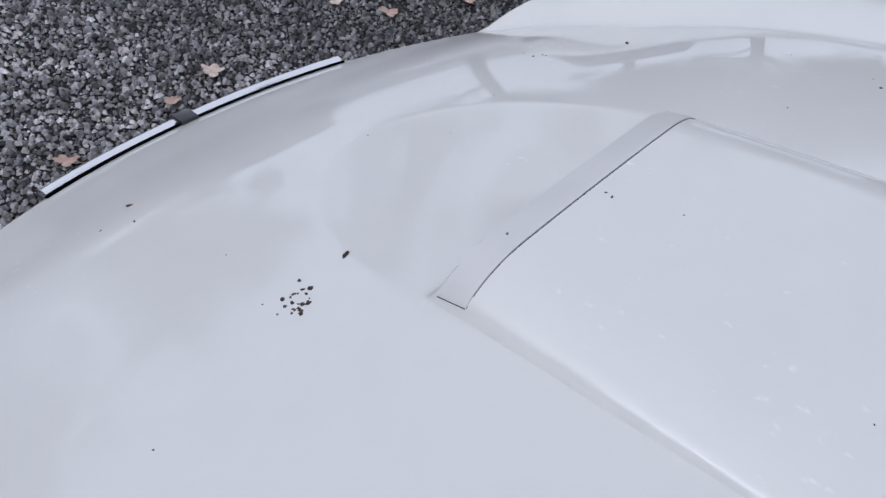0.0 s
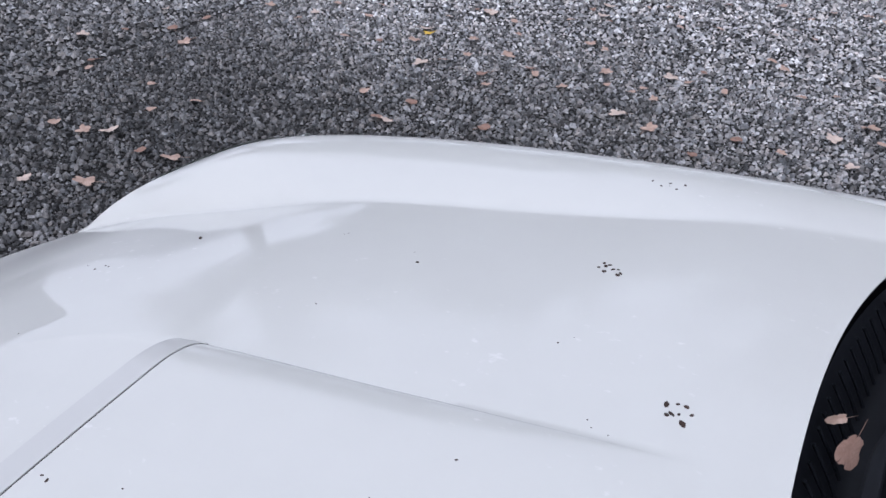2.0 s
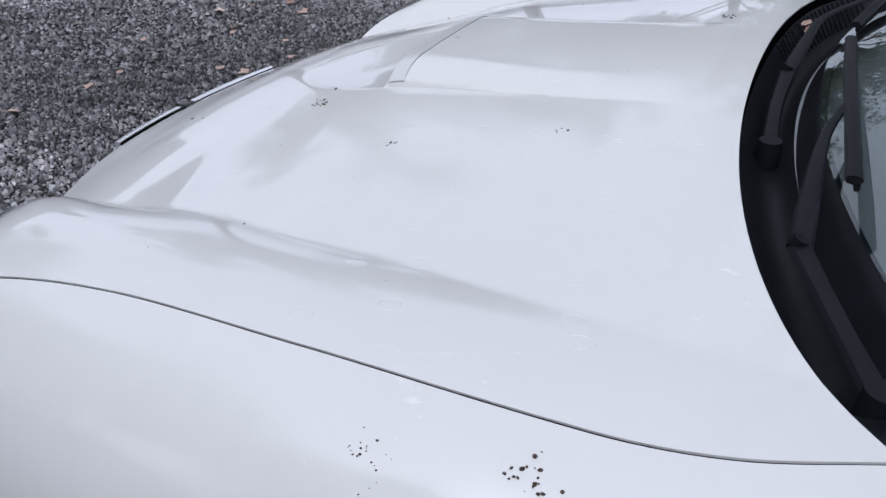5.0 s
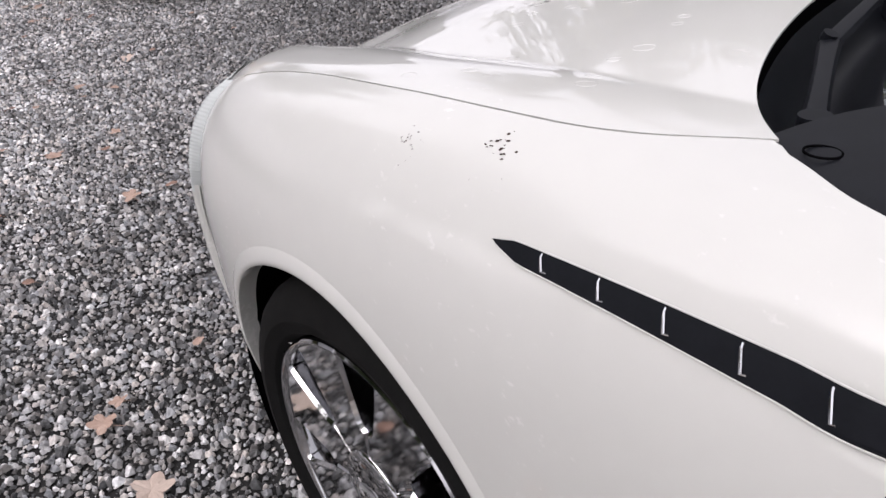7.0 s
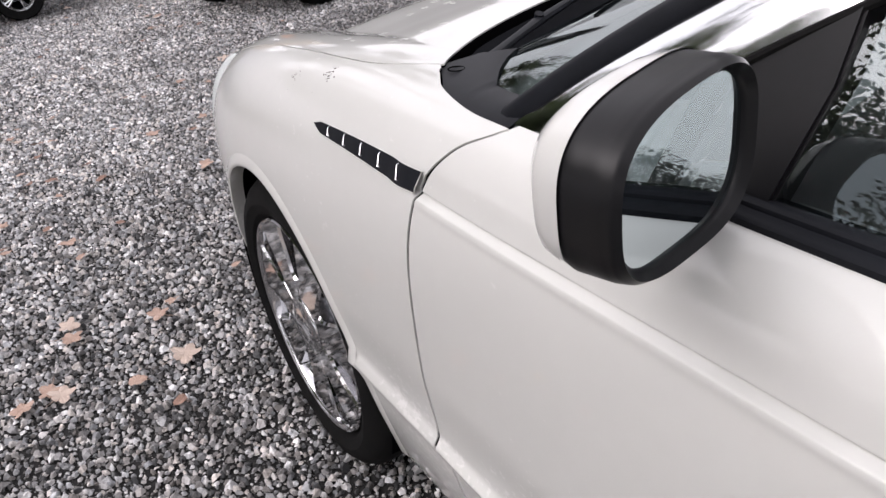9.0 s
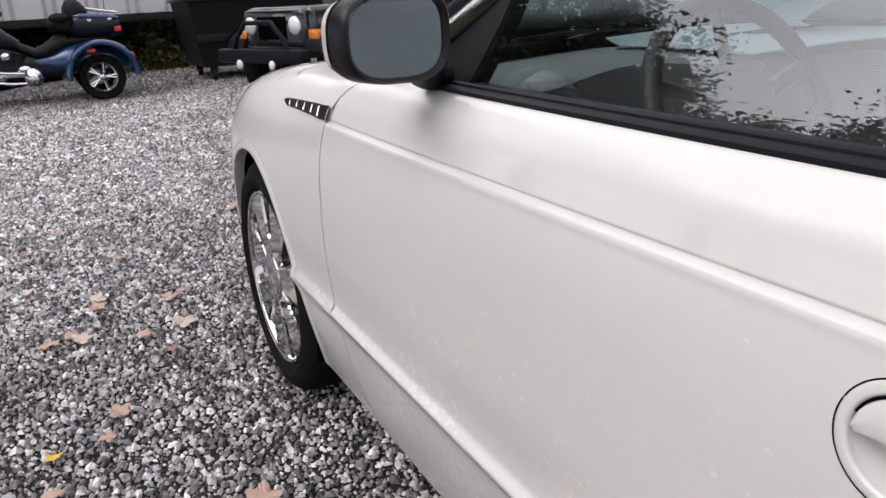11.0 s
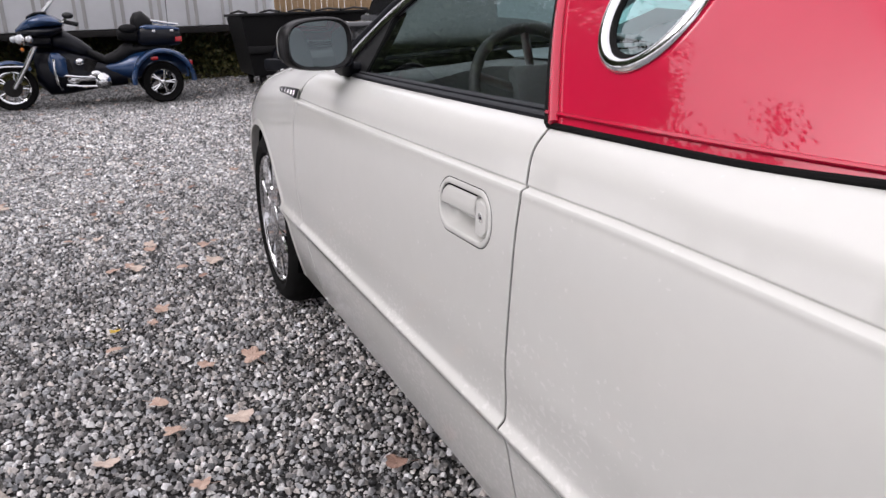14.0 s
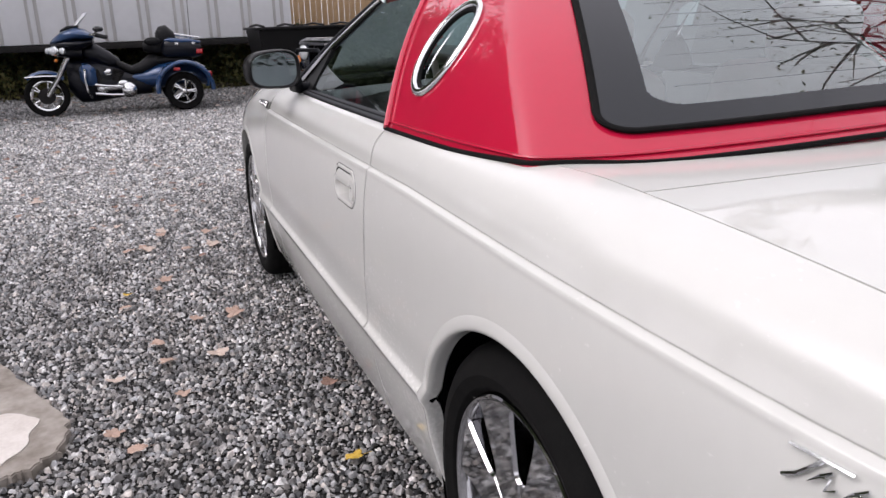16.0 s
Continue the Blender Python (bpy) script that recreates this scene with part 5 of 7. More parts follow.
def gravel(name, areas, label):
    """Loose stones, each a small rough lump with its flattened top, and chips between them, in one mesh."""
    rng = np.random.default_rng(7)
    stone = (6, 3, np.array([(0, 1, 6), (1, 7, 6), (1, 2, 7), (2, 3, 7), (3, 8, 7), (3, 4, 8), (4, 5, 8), (5, 6, 8), (5, 0, 6), (6, 7, 8)]))
    chip = (4, 1, np.array([(0, 1, 4), (1, 2, 4), (2, 3, 4), (3, 0, 4)]))
    V, F, base = [], [], 0
    for x0, y0, x1, y1, step, near in areas:
        layers = ((step, stone, 0.53, 0.004), (step * 0.85, chip, 0.36, -0.003)) if near else ((step, chip, 0.60, 0.004),)
        for pitch, (nr, nt, tri), size, sink in layers:
            nx, ny = int((x1 - x0) / pitch), int((y1 - y0) / pitch)
            gx, gy = np.meshgrid(np.arange(nx), np.arange(ny))
            n = gx.size
            px = x0 + (gx.ravel() + 0.5 + rng.uniform(-0.42, 0.42, n)) * pitch
            py = y0 + (gy.ravel() + 0.5 + rng.uniform(-0.42, 0.42, n)) * pitch
            a = pitch * size * np.clip(np.exp(rng.normal(0, 0.30, n)), 0.55, 1.9)
            b = a * rng.uniform(0.55, 0.9, n)
            c = a * rng.uniform(0.55, 1.0, n)
            ang = 2 * np.pi * np.arange(nr) / nr + rng.uniform(-0.3, 0.3, (n, nr))
            rad = rng.uniform(0.78, 1.12, (n, nr))
            ring = np.stack([np.cos(ang) * rad * a[:, None], np.sin(ang) * rad * b[:, None], rng.uniform(-0.25, 0.15, (n, nr)) * c[:, None]], 2)
            ang = 2 * np.pi * (np.arange(nt) + 0.25) / nt + rng.uniform(-0.4, 0.4, (n, nt))
            rad = rng.uniform(0.35, 0.75, (n, nt)) if nt > 1 else rng.uniform(0.0, 0.3, (n, nt))
            top = np.stack([np.cos(ang) * rad * a[:, None], np.sin(ang) * rad * b[:, None], rng.uniform(0.75, 1.15, (n, nt)) * c[:, None]], 2)
            P = np.concatenate([ring, top], 1)
            m = nr + nt
            turn, tip = rng.uniform(0, 2 * np.pi, n), rng.normal(0, 0.26, n)
            ca, sa, cb, sb = np.cos(turn), np.sin(turn), np.cos(tip), np.sin(tip)
            y2 = P[:, :, 1] * cb[:, None] - P[:, :, 2] * sb[:, None]
            z2 = P[:, :, 1] * sb[:, None] + P[:, :, 2] * cb[:, None]
            x3 = P[:, :, 0] * ca[:, None] - y2 * sa[:, None]
            y3 = P[:, :, 0] * sa[:, None] + y2 * ca[:, None]
            pz = -0.009 + sink + c * rng.uniform(0.0, 0.55, n)
            W = np.stack([x3 + px[:, None], y3 + py[:, None], z2 + pz[:, None]], 2)
            V.append(W.reshape(-1, 3))
            F.append((tri[None] + (base + m * np.arange(n))[:, None, None]).reshape(-1, 3))
            base += m * n
    V, F = np.concatenate(V), np.concatenate(F)
    me = bpy.data.meshes.new(name)
    me.vertices.add(len(V))
    me.vertices.foreach_set("co", V.ravel())
    me.loops.add(F.size)
    me.loops.foreach_set("vertex_index", F.ravel().astype(np.int32))
    me.polygons.add(len(F))
    me.polygons.foreach_set("loop_start", np.arange(0, F.size, 3, dtype=np.int32))
    me.polygons.foreach_set("use_smooth", np.zeros(len(F), dtype=bool))
    me.update()
    me.validate()
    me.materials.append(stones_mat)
    return tagged(new(name, me), label, "gravel", kind="stuff")


AREAS = ((-1.4, -2.15, 2.4, -0.60, 0.0172, True), (-4.2, -2.6, -1.4, -0.2, 0.018, True), (-1.4, -2.6, 1.0, -2.15, 0.019, True),
         (-2.6, -0.2, -0.6, 1.6, 0.019, True), (-2.8, 1.6, 1.6, 4.2, 0.020, True), (-0.6, 0.75, 2.4, 1.6, 0.020, True),
         (-7.4, -3.6, -4.2, 1.6, 0.0225, False), (-4.2, -0.2, -2.6, 1.6, 0.020, True), (1.6, 1.6, 3.6, 4.2, 0.020, True),
         (-4.2, -3.6, -1.4, -2.6, 0.020, True), (-9.4, -4.4, -7.4, 1.6, 0.026, False),
         (-7.4, 1.6, -2.8, 4.2, 0.026, False), (-6.0, 4.2, 4.5, 8.0, 0.0265, False), (-12.8, -5.5, -9.4, 3.5, 0.034, False))
gravel("gravel", AREAS, "loose grey crushed stones covering the yard")
# dark sheet under the stones gives their gaps a shaded colour
gap_shade_mat = speckle(material("gap_shade", (0.03, 0.03, 0.03), 0.95), 40.0, 0.25, (0.008, 0.008, 0.0085), (0.024, 0.023, 0.022), bump=0.5, bump_scale=300)
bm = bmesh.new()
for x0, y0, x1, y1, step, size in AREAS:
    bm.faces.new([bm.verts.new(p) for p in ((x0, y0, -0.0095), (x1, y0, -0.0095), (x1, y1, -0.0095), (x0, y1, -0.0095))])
tagged(part("gravel_gap_shade", bm, gap_shade_mat), "dark sheet beneath the loose gravel, standing for shade in its gaps", "gravel", kind="stuff")

# concrete slab at the yard's edge
conc = speckle(material("concrete", (0.32, 0.27, 0.23), 0.85), 2.5, 0.16, (0.17, 0.145, 0.12), (0.50, 0.46, 0.42), bump=0.5, bump_scale=160)
bm = bmesh.new()
random.seed(5)
edge = [(0.767, -1.968), (0.952, -1.874), (1.148, -1.785), (1.351, -1.707), (1.433, -1.696), (1.548, -1.715), (1.618, -1.789), (1.645, -1.860)]
ragged = []
for a, b in zip(edge, edge[1:]):
    for k in range(6):
        ragged.append((lerp(a[0], b[0], k / 6) + random.uniform(-0.009, 0.009), lerp(a[1], b[1], k / 6) + random.uniform(-0.009, 0.009)))
outline_pts = ragged + [edge[-1], (1.66, -2.2), (1.70, -3.6), (0.0, -3.6), (0.2, -2.25)]
plate(bm, outline_pts, 0.05)
bmesh.ops.bevel(bm, geom=[e for e in bm.edges if all(v.co.z > 0.04 for v in e.verts)], offset=0.004, segments=2, affect="EDGES")
bmesh.ops.translate(bm, vec=(0, 0, -0.022), verts=bm.verts[:])
slab = tagged(part("concrete_slab", bm, conc), "worn tan concrete slab edging the gravel", "slab", kind="structure")
skim = speckle(material("pale_cement", (0.62, 0.57, 0.53), 0.8), 9.0, 0.2, (0.50, 0.45, 0.41), (0.70, 0.66, 0.62), bump=0.3, bump_scale=200)
bm = bmesh.new()
patch = []
for i in range(40):
    a = 2 * math.pi * i / 40
    k = 1 + 0.10 * math.sin(3 * a + 0.6) + 0.05 * math.sin(7 * a) + random.uniform(-0.02, 0.02)
    patch.append((1.40 + 0.17 * k * math.cos(a), -1.94 + 0.155 * k * math.sin(a)))
plate(bm, patch, 0.0035)
bmesh.ops.translate(bm, vec=(0, 0, 0.0275), verts=bm.verts[:])
part("cement_patch", bm, skim, slab, "pale dried cement patch")

# ---------------------------------------------------------------- fallen leaves
leaf_mats = []
for i, (d, l) in enumerate((((0.32, 0.20, 0.15), (0.52, 0.39, 0.32)), ((0.20, 0.11, 0.08), (0.34, 0.22, 0.17)), ((0.44, 0.34, 0.28), (0.62, 0.51, 0.44)),
                            ((0.55, 0.34, 0.04), (0.66, 0.46, 0.08)))):
    lm = speckle(material("dry_leaf", l, 0.75), 22.0, 0.25, d, l, bump=0.4, bump_scale=250)
    leaf_mats.append(lm)


def leaf_mesh(seed, lobes, size, mat):
    random.seed(seed)
    bm = bmesh.new()
    n = 40
    cx = bm.verts.new((0, 0, 0.012))
    rim, inn = [], []
    for i in range(n):
        a = 2 * math.pi * i / n
        r = 0.62 + 0.38 * abs(math.cos(a * lobes / 2)) ** 1.5 + random.uniform(-0.06, 0.06)
        r *= (1.0 - 0.35 * smooth((abs(a - math.pi) - 2.2) / 0.9))
        x, y = r * math.cos(a), 0.85 * r * math.sin(a)
        z = 0.10 * math.sin(2 * a + seed) + 0.10 * r * r + random.uniform(-0.03, 0.03)
        rim.append(bm.verts.new((x, y, z)))
        inn.append(bm.verts.new((x * 0.5, y * 0.5, z * 0.3 + 0.05)))
    for i in range(n):
        j = (i + 1) % n
        bm.faces.new((inn[i], rim[i], rim[j], inn[j]))
        bm.faces.new((cx, inn[i], inn[j]))
    tube(bm, [(0.5, 0, 0.03), (1.0, 0.05, 0.06), (1.45, 0.12, 0.10)], 0.018, 5)
    bmesh.ops.scale(bm, vec=(size, size, size), verts=bm.verts[:])
    me = bpy.data.meshes.new("fallen_leaf")
    bm.to_mesh(me)
    bm.free()
    me.materials.append(mat)
    return me


leaf_kinds = [(leaf_mesh(1, 5, 0.040, leaf_mats[0]), "curled tan-brown fallen leaf on the gravel"), (leaf_mesh(2, 3, 0.036, leaf_mats[1]), "dark brown fallen leaf on the gravel"),
              (leaf_mesh(3, 5, 0.046, leaf_mats[2]), "broad pale brown fallen leaf on the gravel"), (leaf_mesh(4, 2, 0.034, leaf_mats[0]), "narrow brown fallen leaf on the gravel"),
              (leaf_mesh(5, 5, 0.030, leaf_mats[3]), "small yellow fallen leaf on the gravel")]


def leaf(x, y, kind, size=1.0, turn=0.0, z=0.020):
    me, label = leaf_kinds[kind]
    ob = new("fallen_leaf", me)
    ob.matrix_basis = pose(x, y, z, random.uniform(-12, 12), random.uniform(-12, 12), turn) @ Matrix.Diagonal((size, size, size, 1))
    return tagged(ob, label, "leaf", "fallen leaves")


LEAVES = ((1.09, -1.57, 2, 0.9), (1.0, -1.21, 2, 1.1), (1.425, -0.88, 1, 1.1), (-0.596, -1.073, 2, 1.15), (-0.89, -1.075, 0, 1.0), (0.592, -1.095, 0, 1.25),
          (1.488, -1.571, 0, 0.9), (1.0, -1.39, 0, 1.0), (1.925, -0.93, 4, 1.2), (0.13, -1.524, 4, 1.0), (-2.23, -1.555, 1, 1.2), (-2.89, -0.617, 0, 1.2),
          (-2.14, -0.534, 0, 1.1), (-0.95, -1.342, 0, 1.0), (-1.6, 3.76, 4, 1.7), (-1.62, 3.60, 0, 1.1), (-1.43, 3.28, 2, 1.1), (-1.085, 3.66, 0, 1.2), (-0.36, 3.18, 2, 1.1),
          (0.725, 3.66, 0, 1.3), (-1.9, 1.5, 0, 1.2), (-1.99, 0.76, 2, 1.0), (-1.77, 1.8, 0, 1.2), (1.30, -1.35, 0, 0.8), (1.62, -1.50, 3, 1.0), (0.80, -1.42, 3, 1.0))
random.seed(11)
for x, y, k, s in LEAVES:
    leaf(x, y, k, s, random.uniform(0, 360))
for x0, y0, x1, y1, n in ((-3.2, 1.2, 2.2, 5.2, 185), (-6.0, -3.0, -0.9, -0.95, 55), (-6.0, -0.9, -1.0, 1.2, 30), (-0.8, -1.6, 0.6, -0.98, 9), (-3.6, -1.75, -0.9, -0.95, 22)):
    for _ in range(n):
        leaf(random.uniform(x0, x1), random.uniform(y0, y1), random.choice((0, 0, 1, 1, 2, 3, 3)), random.uniform(0.6, 1.15), random.uniform(0, 360))


# far leaves, too many to tell apart
bm = bmesh.new()
for x0, y0, x1, y1, n in ((-9.0, -4.0, -6.0, 2.5, 60), (-12.6, -5.0, -8.6, 3.0, 190), (-4.5, 5.0, 4.5, 7.5, 110)):
    for _ in range(n):
        k = random.choice((0, 0, 1, 1, 2, 3))
        vn, fn = len(bm.verts), len(bm.faces)
        bm.from_mesh(leaf_kinds[k][0])
        bm.verts.ensure_lookup_table()
        bm.faces.ensure_lookup_table()
        size = random.uniform(0.7, 1.3)
        m = pose(random.uniform(x0, x1), random.uniform(y0, y1), 0.02, random.uniform(-12, 12), random.uniform(-12, 12), random.uniform(0, 360)) @ Matrix.Diagonal((size, size, size, 1))
        for v in bm.verts[vn:]:
            v.co = m @ v.co
        for f in bm.faces[fn:]:
            f.material_index = (0, 1, 2, 0)[k]
tagged(part("leaf_litter", bm, leaf_mats[:3], sharp=180), "scattered brown leaf litter at the yard's edge", "leaves", kind="stuff")


# ---------------------------------------------------------------- trailer, fence, dumpster
panel_mat = speckle(material("trailer_paint", (0.40, 0.41, 0.43), 0.6), 0.8, 0.25, (0.76, 0.77, 0.79), (0.88, 0.89, 0.91), bump=0.2, bump_scale=30)
rib_mat = speckle(material("trailer_rib", (0.22, 0.22, 0.23), 0.6), 3.0, 0.3, (0.44, 0.435, 0.43), (0.64, 0.63, 0.62))
dark_steel = speckle(material("dark_steel", (0.015, 0.015, 0.016), 0.7, Specular_IOR_Level=0.25), 5.0, 0.3, (0.007, 0.007, 0.008), (0.028, 0.025, 0.023))
trailer = thing("box_trailer", "long pale grey ribbed box trailer standing behind the yard", "trailer")
TX = -12.2
bm = bmesh.new()
box(bm, TX - 2.4, -9.0, 0.98, TX, 1.72, 3.6, 0.02)
part("trailer_box", bm, panel_mat, trailer)
bm = bmesh.new()
box(bm, TX - 2.4, -9.0, 0.86, TX + 0.01, 1.74, 0.97, 0.01)
part("bottom_rail", bm, dark_steel, trailer)
y = 1.55
while y > -6.5:
    bm = bmesh.new()
    box(bm, TX + 0.002, y - 0.03, 1.0, TX + 0.035, y + 0.03, 3.55, 0.006)
    r = part("side_rib", bm, rib_mat, trailer)
    bm = bmesh.new()
    box(bm, TX + 0.002, y - 0.17, 1.0, TX + 0.03, y - 0.12, 3.55, 0.006)
    part("side_rib", bm, rib_mat, trailer)
    y -= 0.62
bm = bmesh.new()
box(bm, TX + 0.002, 1.66, 0.98, TX + 0.02, 1.73, 3.6, 0.005)
part("corner_post", bm, panel_mat, trailer)
for yy in (-7.6, -6.4):
    bm = bmesh.new()
    lathe(bm, [(0.0, 0.0), (0.28, 0.0), (0.44, 0.02), (0.5, 0.08), (0.5, 0.25), (0.0, 0.26)], 28, "x", (TX - 0.4, yy, 0.5))
    part("trailer_wheel", bm, rubber, trailer)
bm = bmesh.new()
box(bm, TX - 1.2, -4.2, 0.0, TX - 1.08, -4.1, 0.9)
part("landing_leg", bm, dark_steel, trailer)

wood = speckle(material("fence_wood", (0.42, 0.28, 0.15), 0.8), 1.2, 0.3, (0.32, 0.20, 0.10), (0.52, 0.36, 0.21), bump=0.3, bump_scale=40)
fence = thing("board_fence", "weathered tan wooden board fence", "fence", kind="structure")
bm = bmesh.new()
box(bm, 0.0, -0.07, 0.05, 0.022, 0.07, 2.35, 0.006)
board = part("board", bm, wood, fence)
board.location = (-17.0, 1.3, 0)
for i in range(1, 60):
    again(board, pose(-17.0 + 0.01 * math.sin(i * 2.1), 1.3 + 0.15 * i, -0.03 * (i % 3)), fence)
bm = bmesh.new()
box(bm, -17.06, 1.2, 0.5, -17.005, 10.4, 0.6)
box(bm, -17.06, 1.2, 1.8, -17.005, 10.4, 1.9)
part("rail", bm, wood, fence)

bin_mat = speckle(material("black_bin_steel", (0.006, 0.006, 0.007), 0.5, Specular_IOR_Level=0.25), 3.0, 0.3, (0.004, 0.004, 0.005), (0.010, 0.010, 0.010))
dumpster = thing("dumpster", "black steel dumpster with a closed lid on small wheels", "dumpster", at=pose(-10.0, 1.75, 0))
bm = bmesh.new()
vs = [bm.verts.new(p) for p in ((0.30, -0.95, 0.20), (0.30, 1.0, 0.20), (-1.0, 1.0, 0.20), (-1.0, -0.95, 0.20),
                                (0.42, -1.08, 1.12), (0.42, 1.05, 1.12), (-1.1, 1.05, 1.12), (-1.1, -1.08, 1.12))]
for f in ((3, 2, 1, 0), (4, 5, 6, 7), (0, 1, 5, 4), (1, 2, 6, 5), (2, 3, 7, 6), (3, 0, 4, 7)):
    bm.faces.new([vs[k] for k in f])
bmesh.ops.bevel(bm, geom=bm.edges[:], offset=0.012, segments=2, affect="EDGES")
part("bin_body", bm, bin_mat, dumpster)
bm = bmesh.new()
box(bm, -1.12, -1.12, 1.115, 0.46, 1.08, 1.16, 0.012)
part("bin_lid", bm, bin_mat, dumpster)
for yy in (-1.0, -0.5, 0.0, 0.5, 0.95):
    bm = bmesh.new()
    tube(bm, [(0.46, yy, 1.17), (-0.3, yy, 1.20), (-1.1, yy, 1.17)], 0.018, 6)
    part("lid_rib", bm, bin_mat, dumpster)
bm = bmesh.new()
box(bm, 0.30, -1.02, 0.55, 0.40, 1.0, 0.66, 0.01)
part("lift_rail", bm, bin_mat, dumpster)
for xx, yy in ((0.2, -0.8), (0.2, 0.85), (-0.9, -0.8), (-0.9, 0.85)):
    bm = bmesh.new()
    cyl(bm, (xx, yy - 0.03, 0.09), (xx, yy + 0.03, 0.09), 0.09, n=16)
    box(bm, xx - 0.04, yy - 0.05, 0.10, xx + 0.04, yy + 0.05, 0.22)
    part("castor", bm, dark_steel, dumpster)


# ---------------------------------------------------------------- three-wheeled motorcycle
blue = speckle(material("blue_paint", (0.006, 0.030, 0.10), 0.3, metal=0.2, coat=1.0), 6.0, 0.3, (0.007, 0.040, 0.125), (0.012, 0.056, 0.165))
navy = material("navy_paint", (0.002, 0.003, 0.008), 0.3, coat=0.2, Specular_IOR_Level=0.25)
leather = speckle(material("black_leather", (0.018, 0.018, 0.02), 0.5, Specular_IOR_Level=0.2), 14.0, 0.3, (0.005, 0.005, 0.006), (0.013, 0.013, 0.014), bump=0.3, bump_scale=220)
red_lens = material("red_lens", (0.5, 0.01, 0.015), 0.15, coat=1.0)
clear_lens = material("clear_lens", (0.75, 0.78, 0.80), 0.08, coat=1.0)
amber = material("amber_lens", (0.7, 0.20, 0.015), 0.15, coat=1.0)
trike = thing("touring_trike", "blue and black three-wheeled touring motorcycle with chrome engine", "motorcycle", at=pose(-9.05, -2.45, 0))
# local y runs from the front wheel (0) to the rear axle (1.78)


def moto_wheel(name, c, R, width, rim_r, spokes, parent):
    bm = bmesh.new()
    lathe(bm, [(rim_r, -width * 0.35), (R * 0.93, -width * 0.5), (R, -width * 0.25), (R, width * 0.25), (R * 0.93, width * 0.5), (rim_r, width * 0.35)], 40, "x", c)
    bmesh.ops.recalc_face_normals(bm, faces=bm.faces[:])
    w = part(name, bm, rubber, parent, "black tyre on a chrome rim")
    bm = bmesh.new()
    lathe(bm, [(rim_r * 1.03, width * 0.36), (rim_r * 0.98, width * 0.40), (rim_r * 0.88, width * 0.30), (rim_r * 0.86, -width * 0.3), (rim_r * 1.0, -width * 0.36)], 40, "x", c)
    for i in range(spokes):
        a = 2 * math.pi * i / spokes
        d = Vector((0, math.cos(a), math.sin(a)))
        for o in (-0.12, 0.12):
            e = Vector((0, math.cos(a + o), math.sin(a + o)))
            tube(bm, [Vector(c) + Vector((width * 0.3, 0, 0)) + d * rim_r * 0.2, Vector(c) + Vector((width * 0.28, 0, 0)) + e * rim_r * 0.9], 0.012, 6)
    ball(bm, Vector(c) + Vector((width * 0.3, 0, 0)), 0.03, rim_r * 0.24, rim_r * 0.24, 14)
    part("rim", bm, chrome, w, "chrome spoked rim")
    return w


def loft(name, mat, rings, label="", n=20, e=2.6):
    """A body along y through oval rings (y, x, z, half width, half height)."""
    bm = bmesh.new()
    rows = []
    for y, x, z, hx, hz in rings:
        row = []
        for j in range(n):
            a = 2 * math.pi * j / n
            ca, sa = math.cos(a), math.sin(a)
            row.append(bm.verts.new((x + hx * math.copysign(abs(ca) ** (2 / e), ca), y, z + hz * math.copysign(abs(sa) ** (2 / e), sa))))
        rows.append(row)
    for a, b in zip(rows, rows[1:]):
        for j in range(n):
            bm.faces.new((a[j], a[(j + 1) % n], b[(j + 1) % n], b[j]))
    bm.faces.new(rows[0])
    bm.faces.new(rows[-1])
    bmesh.ops.recalc_face_normals(bm, faces=bm.faces[:])
    return part(name, bm, mat, trike, label, 50)


moto_wheel("front_wheel", (0.02, -0.10, 0.30), 0.305, 0.13, 0.215, 5, trike)
moto_wheel("rear_wheel", (0.30, 1.80, 0.28), 0.28, 0.20, 0.180, 5, trike)
moto_wheel("rear_wheel", (-0.62, 1.80, 0.29), 0.29, 0.20, 0.180, 5, trike)


def fender_arc(c, R, a0, a1, w, mat, name, drop=0.04):
    bm = grid(lambda u, v: (c[0] + (v - 0.5) * w, c[1] + math.cos(lerp(a0, a1, u)) * (R - drop * (2 * v - 1) ** 4),
                            c[2] + math.sin(lerp(a0, a1, u)) * (R - drop * (2 * v - 1) ** 4)), 28, 12)
    return solid(part(name, bm, mat, trike), 0.012)


fender_arc((0.02, -0.10, 0.30), 0.365, radians(42), radians(133), 0.18, blue, "front_fender")
bm = bmesh.new()
tube(bm, [(0.115, 0.10, 0.575), (0.118, -0.12, 0.585), (0.10, -0.35, 0.575)], 0.014, 6)
part("fender_trim", bm, chrome, trike)
for x0 in (0.30, -0.62):
    fender_arc((x0, 1.82, 0.31), 0.430, radians(-4), radians(182), 0.34, blue, "rear_fender", 0.03)
    bm = bmesh.new()
    tube(bm, [(x0 + 0.172, 1.82 + 0.395 * math.cos(radians(a)), 0.31 + 0.395 * math.sin(radians(a))) for a in range(-4, 187, 10)], 0.034, 8)
    part("fender_lip", bm, blue, trike)
loft("rear_body", blue, [(0.98, -0.16, 0.50, 0.15, 0.05), (1.15, -0.16, 0.49, 0.20, 0.08), (1.30, -0.16, 0.47, 0.24, 0.14), (1.42, -0.16, 0.48, 0.28, 0.17), (1.7, -0.16, 0.52, 0.36, 0.19), (2.0, -0.16, 0.52, 0.36, 0.17), (2.16, -0.16, 0.47, 0.30, 0.14)], "blue rear body between the wheels")
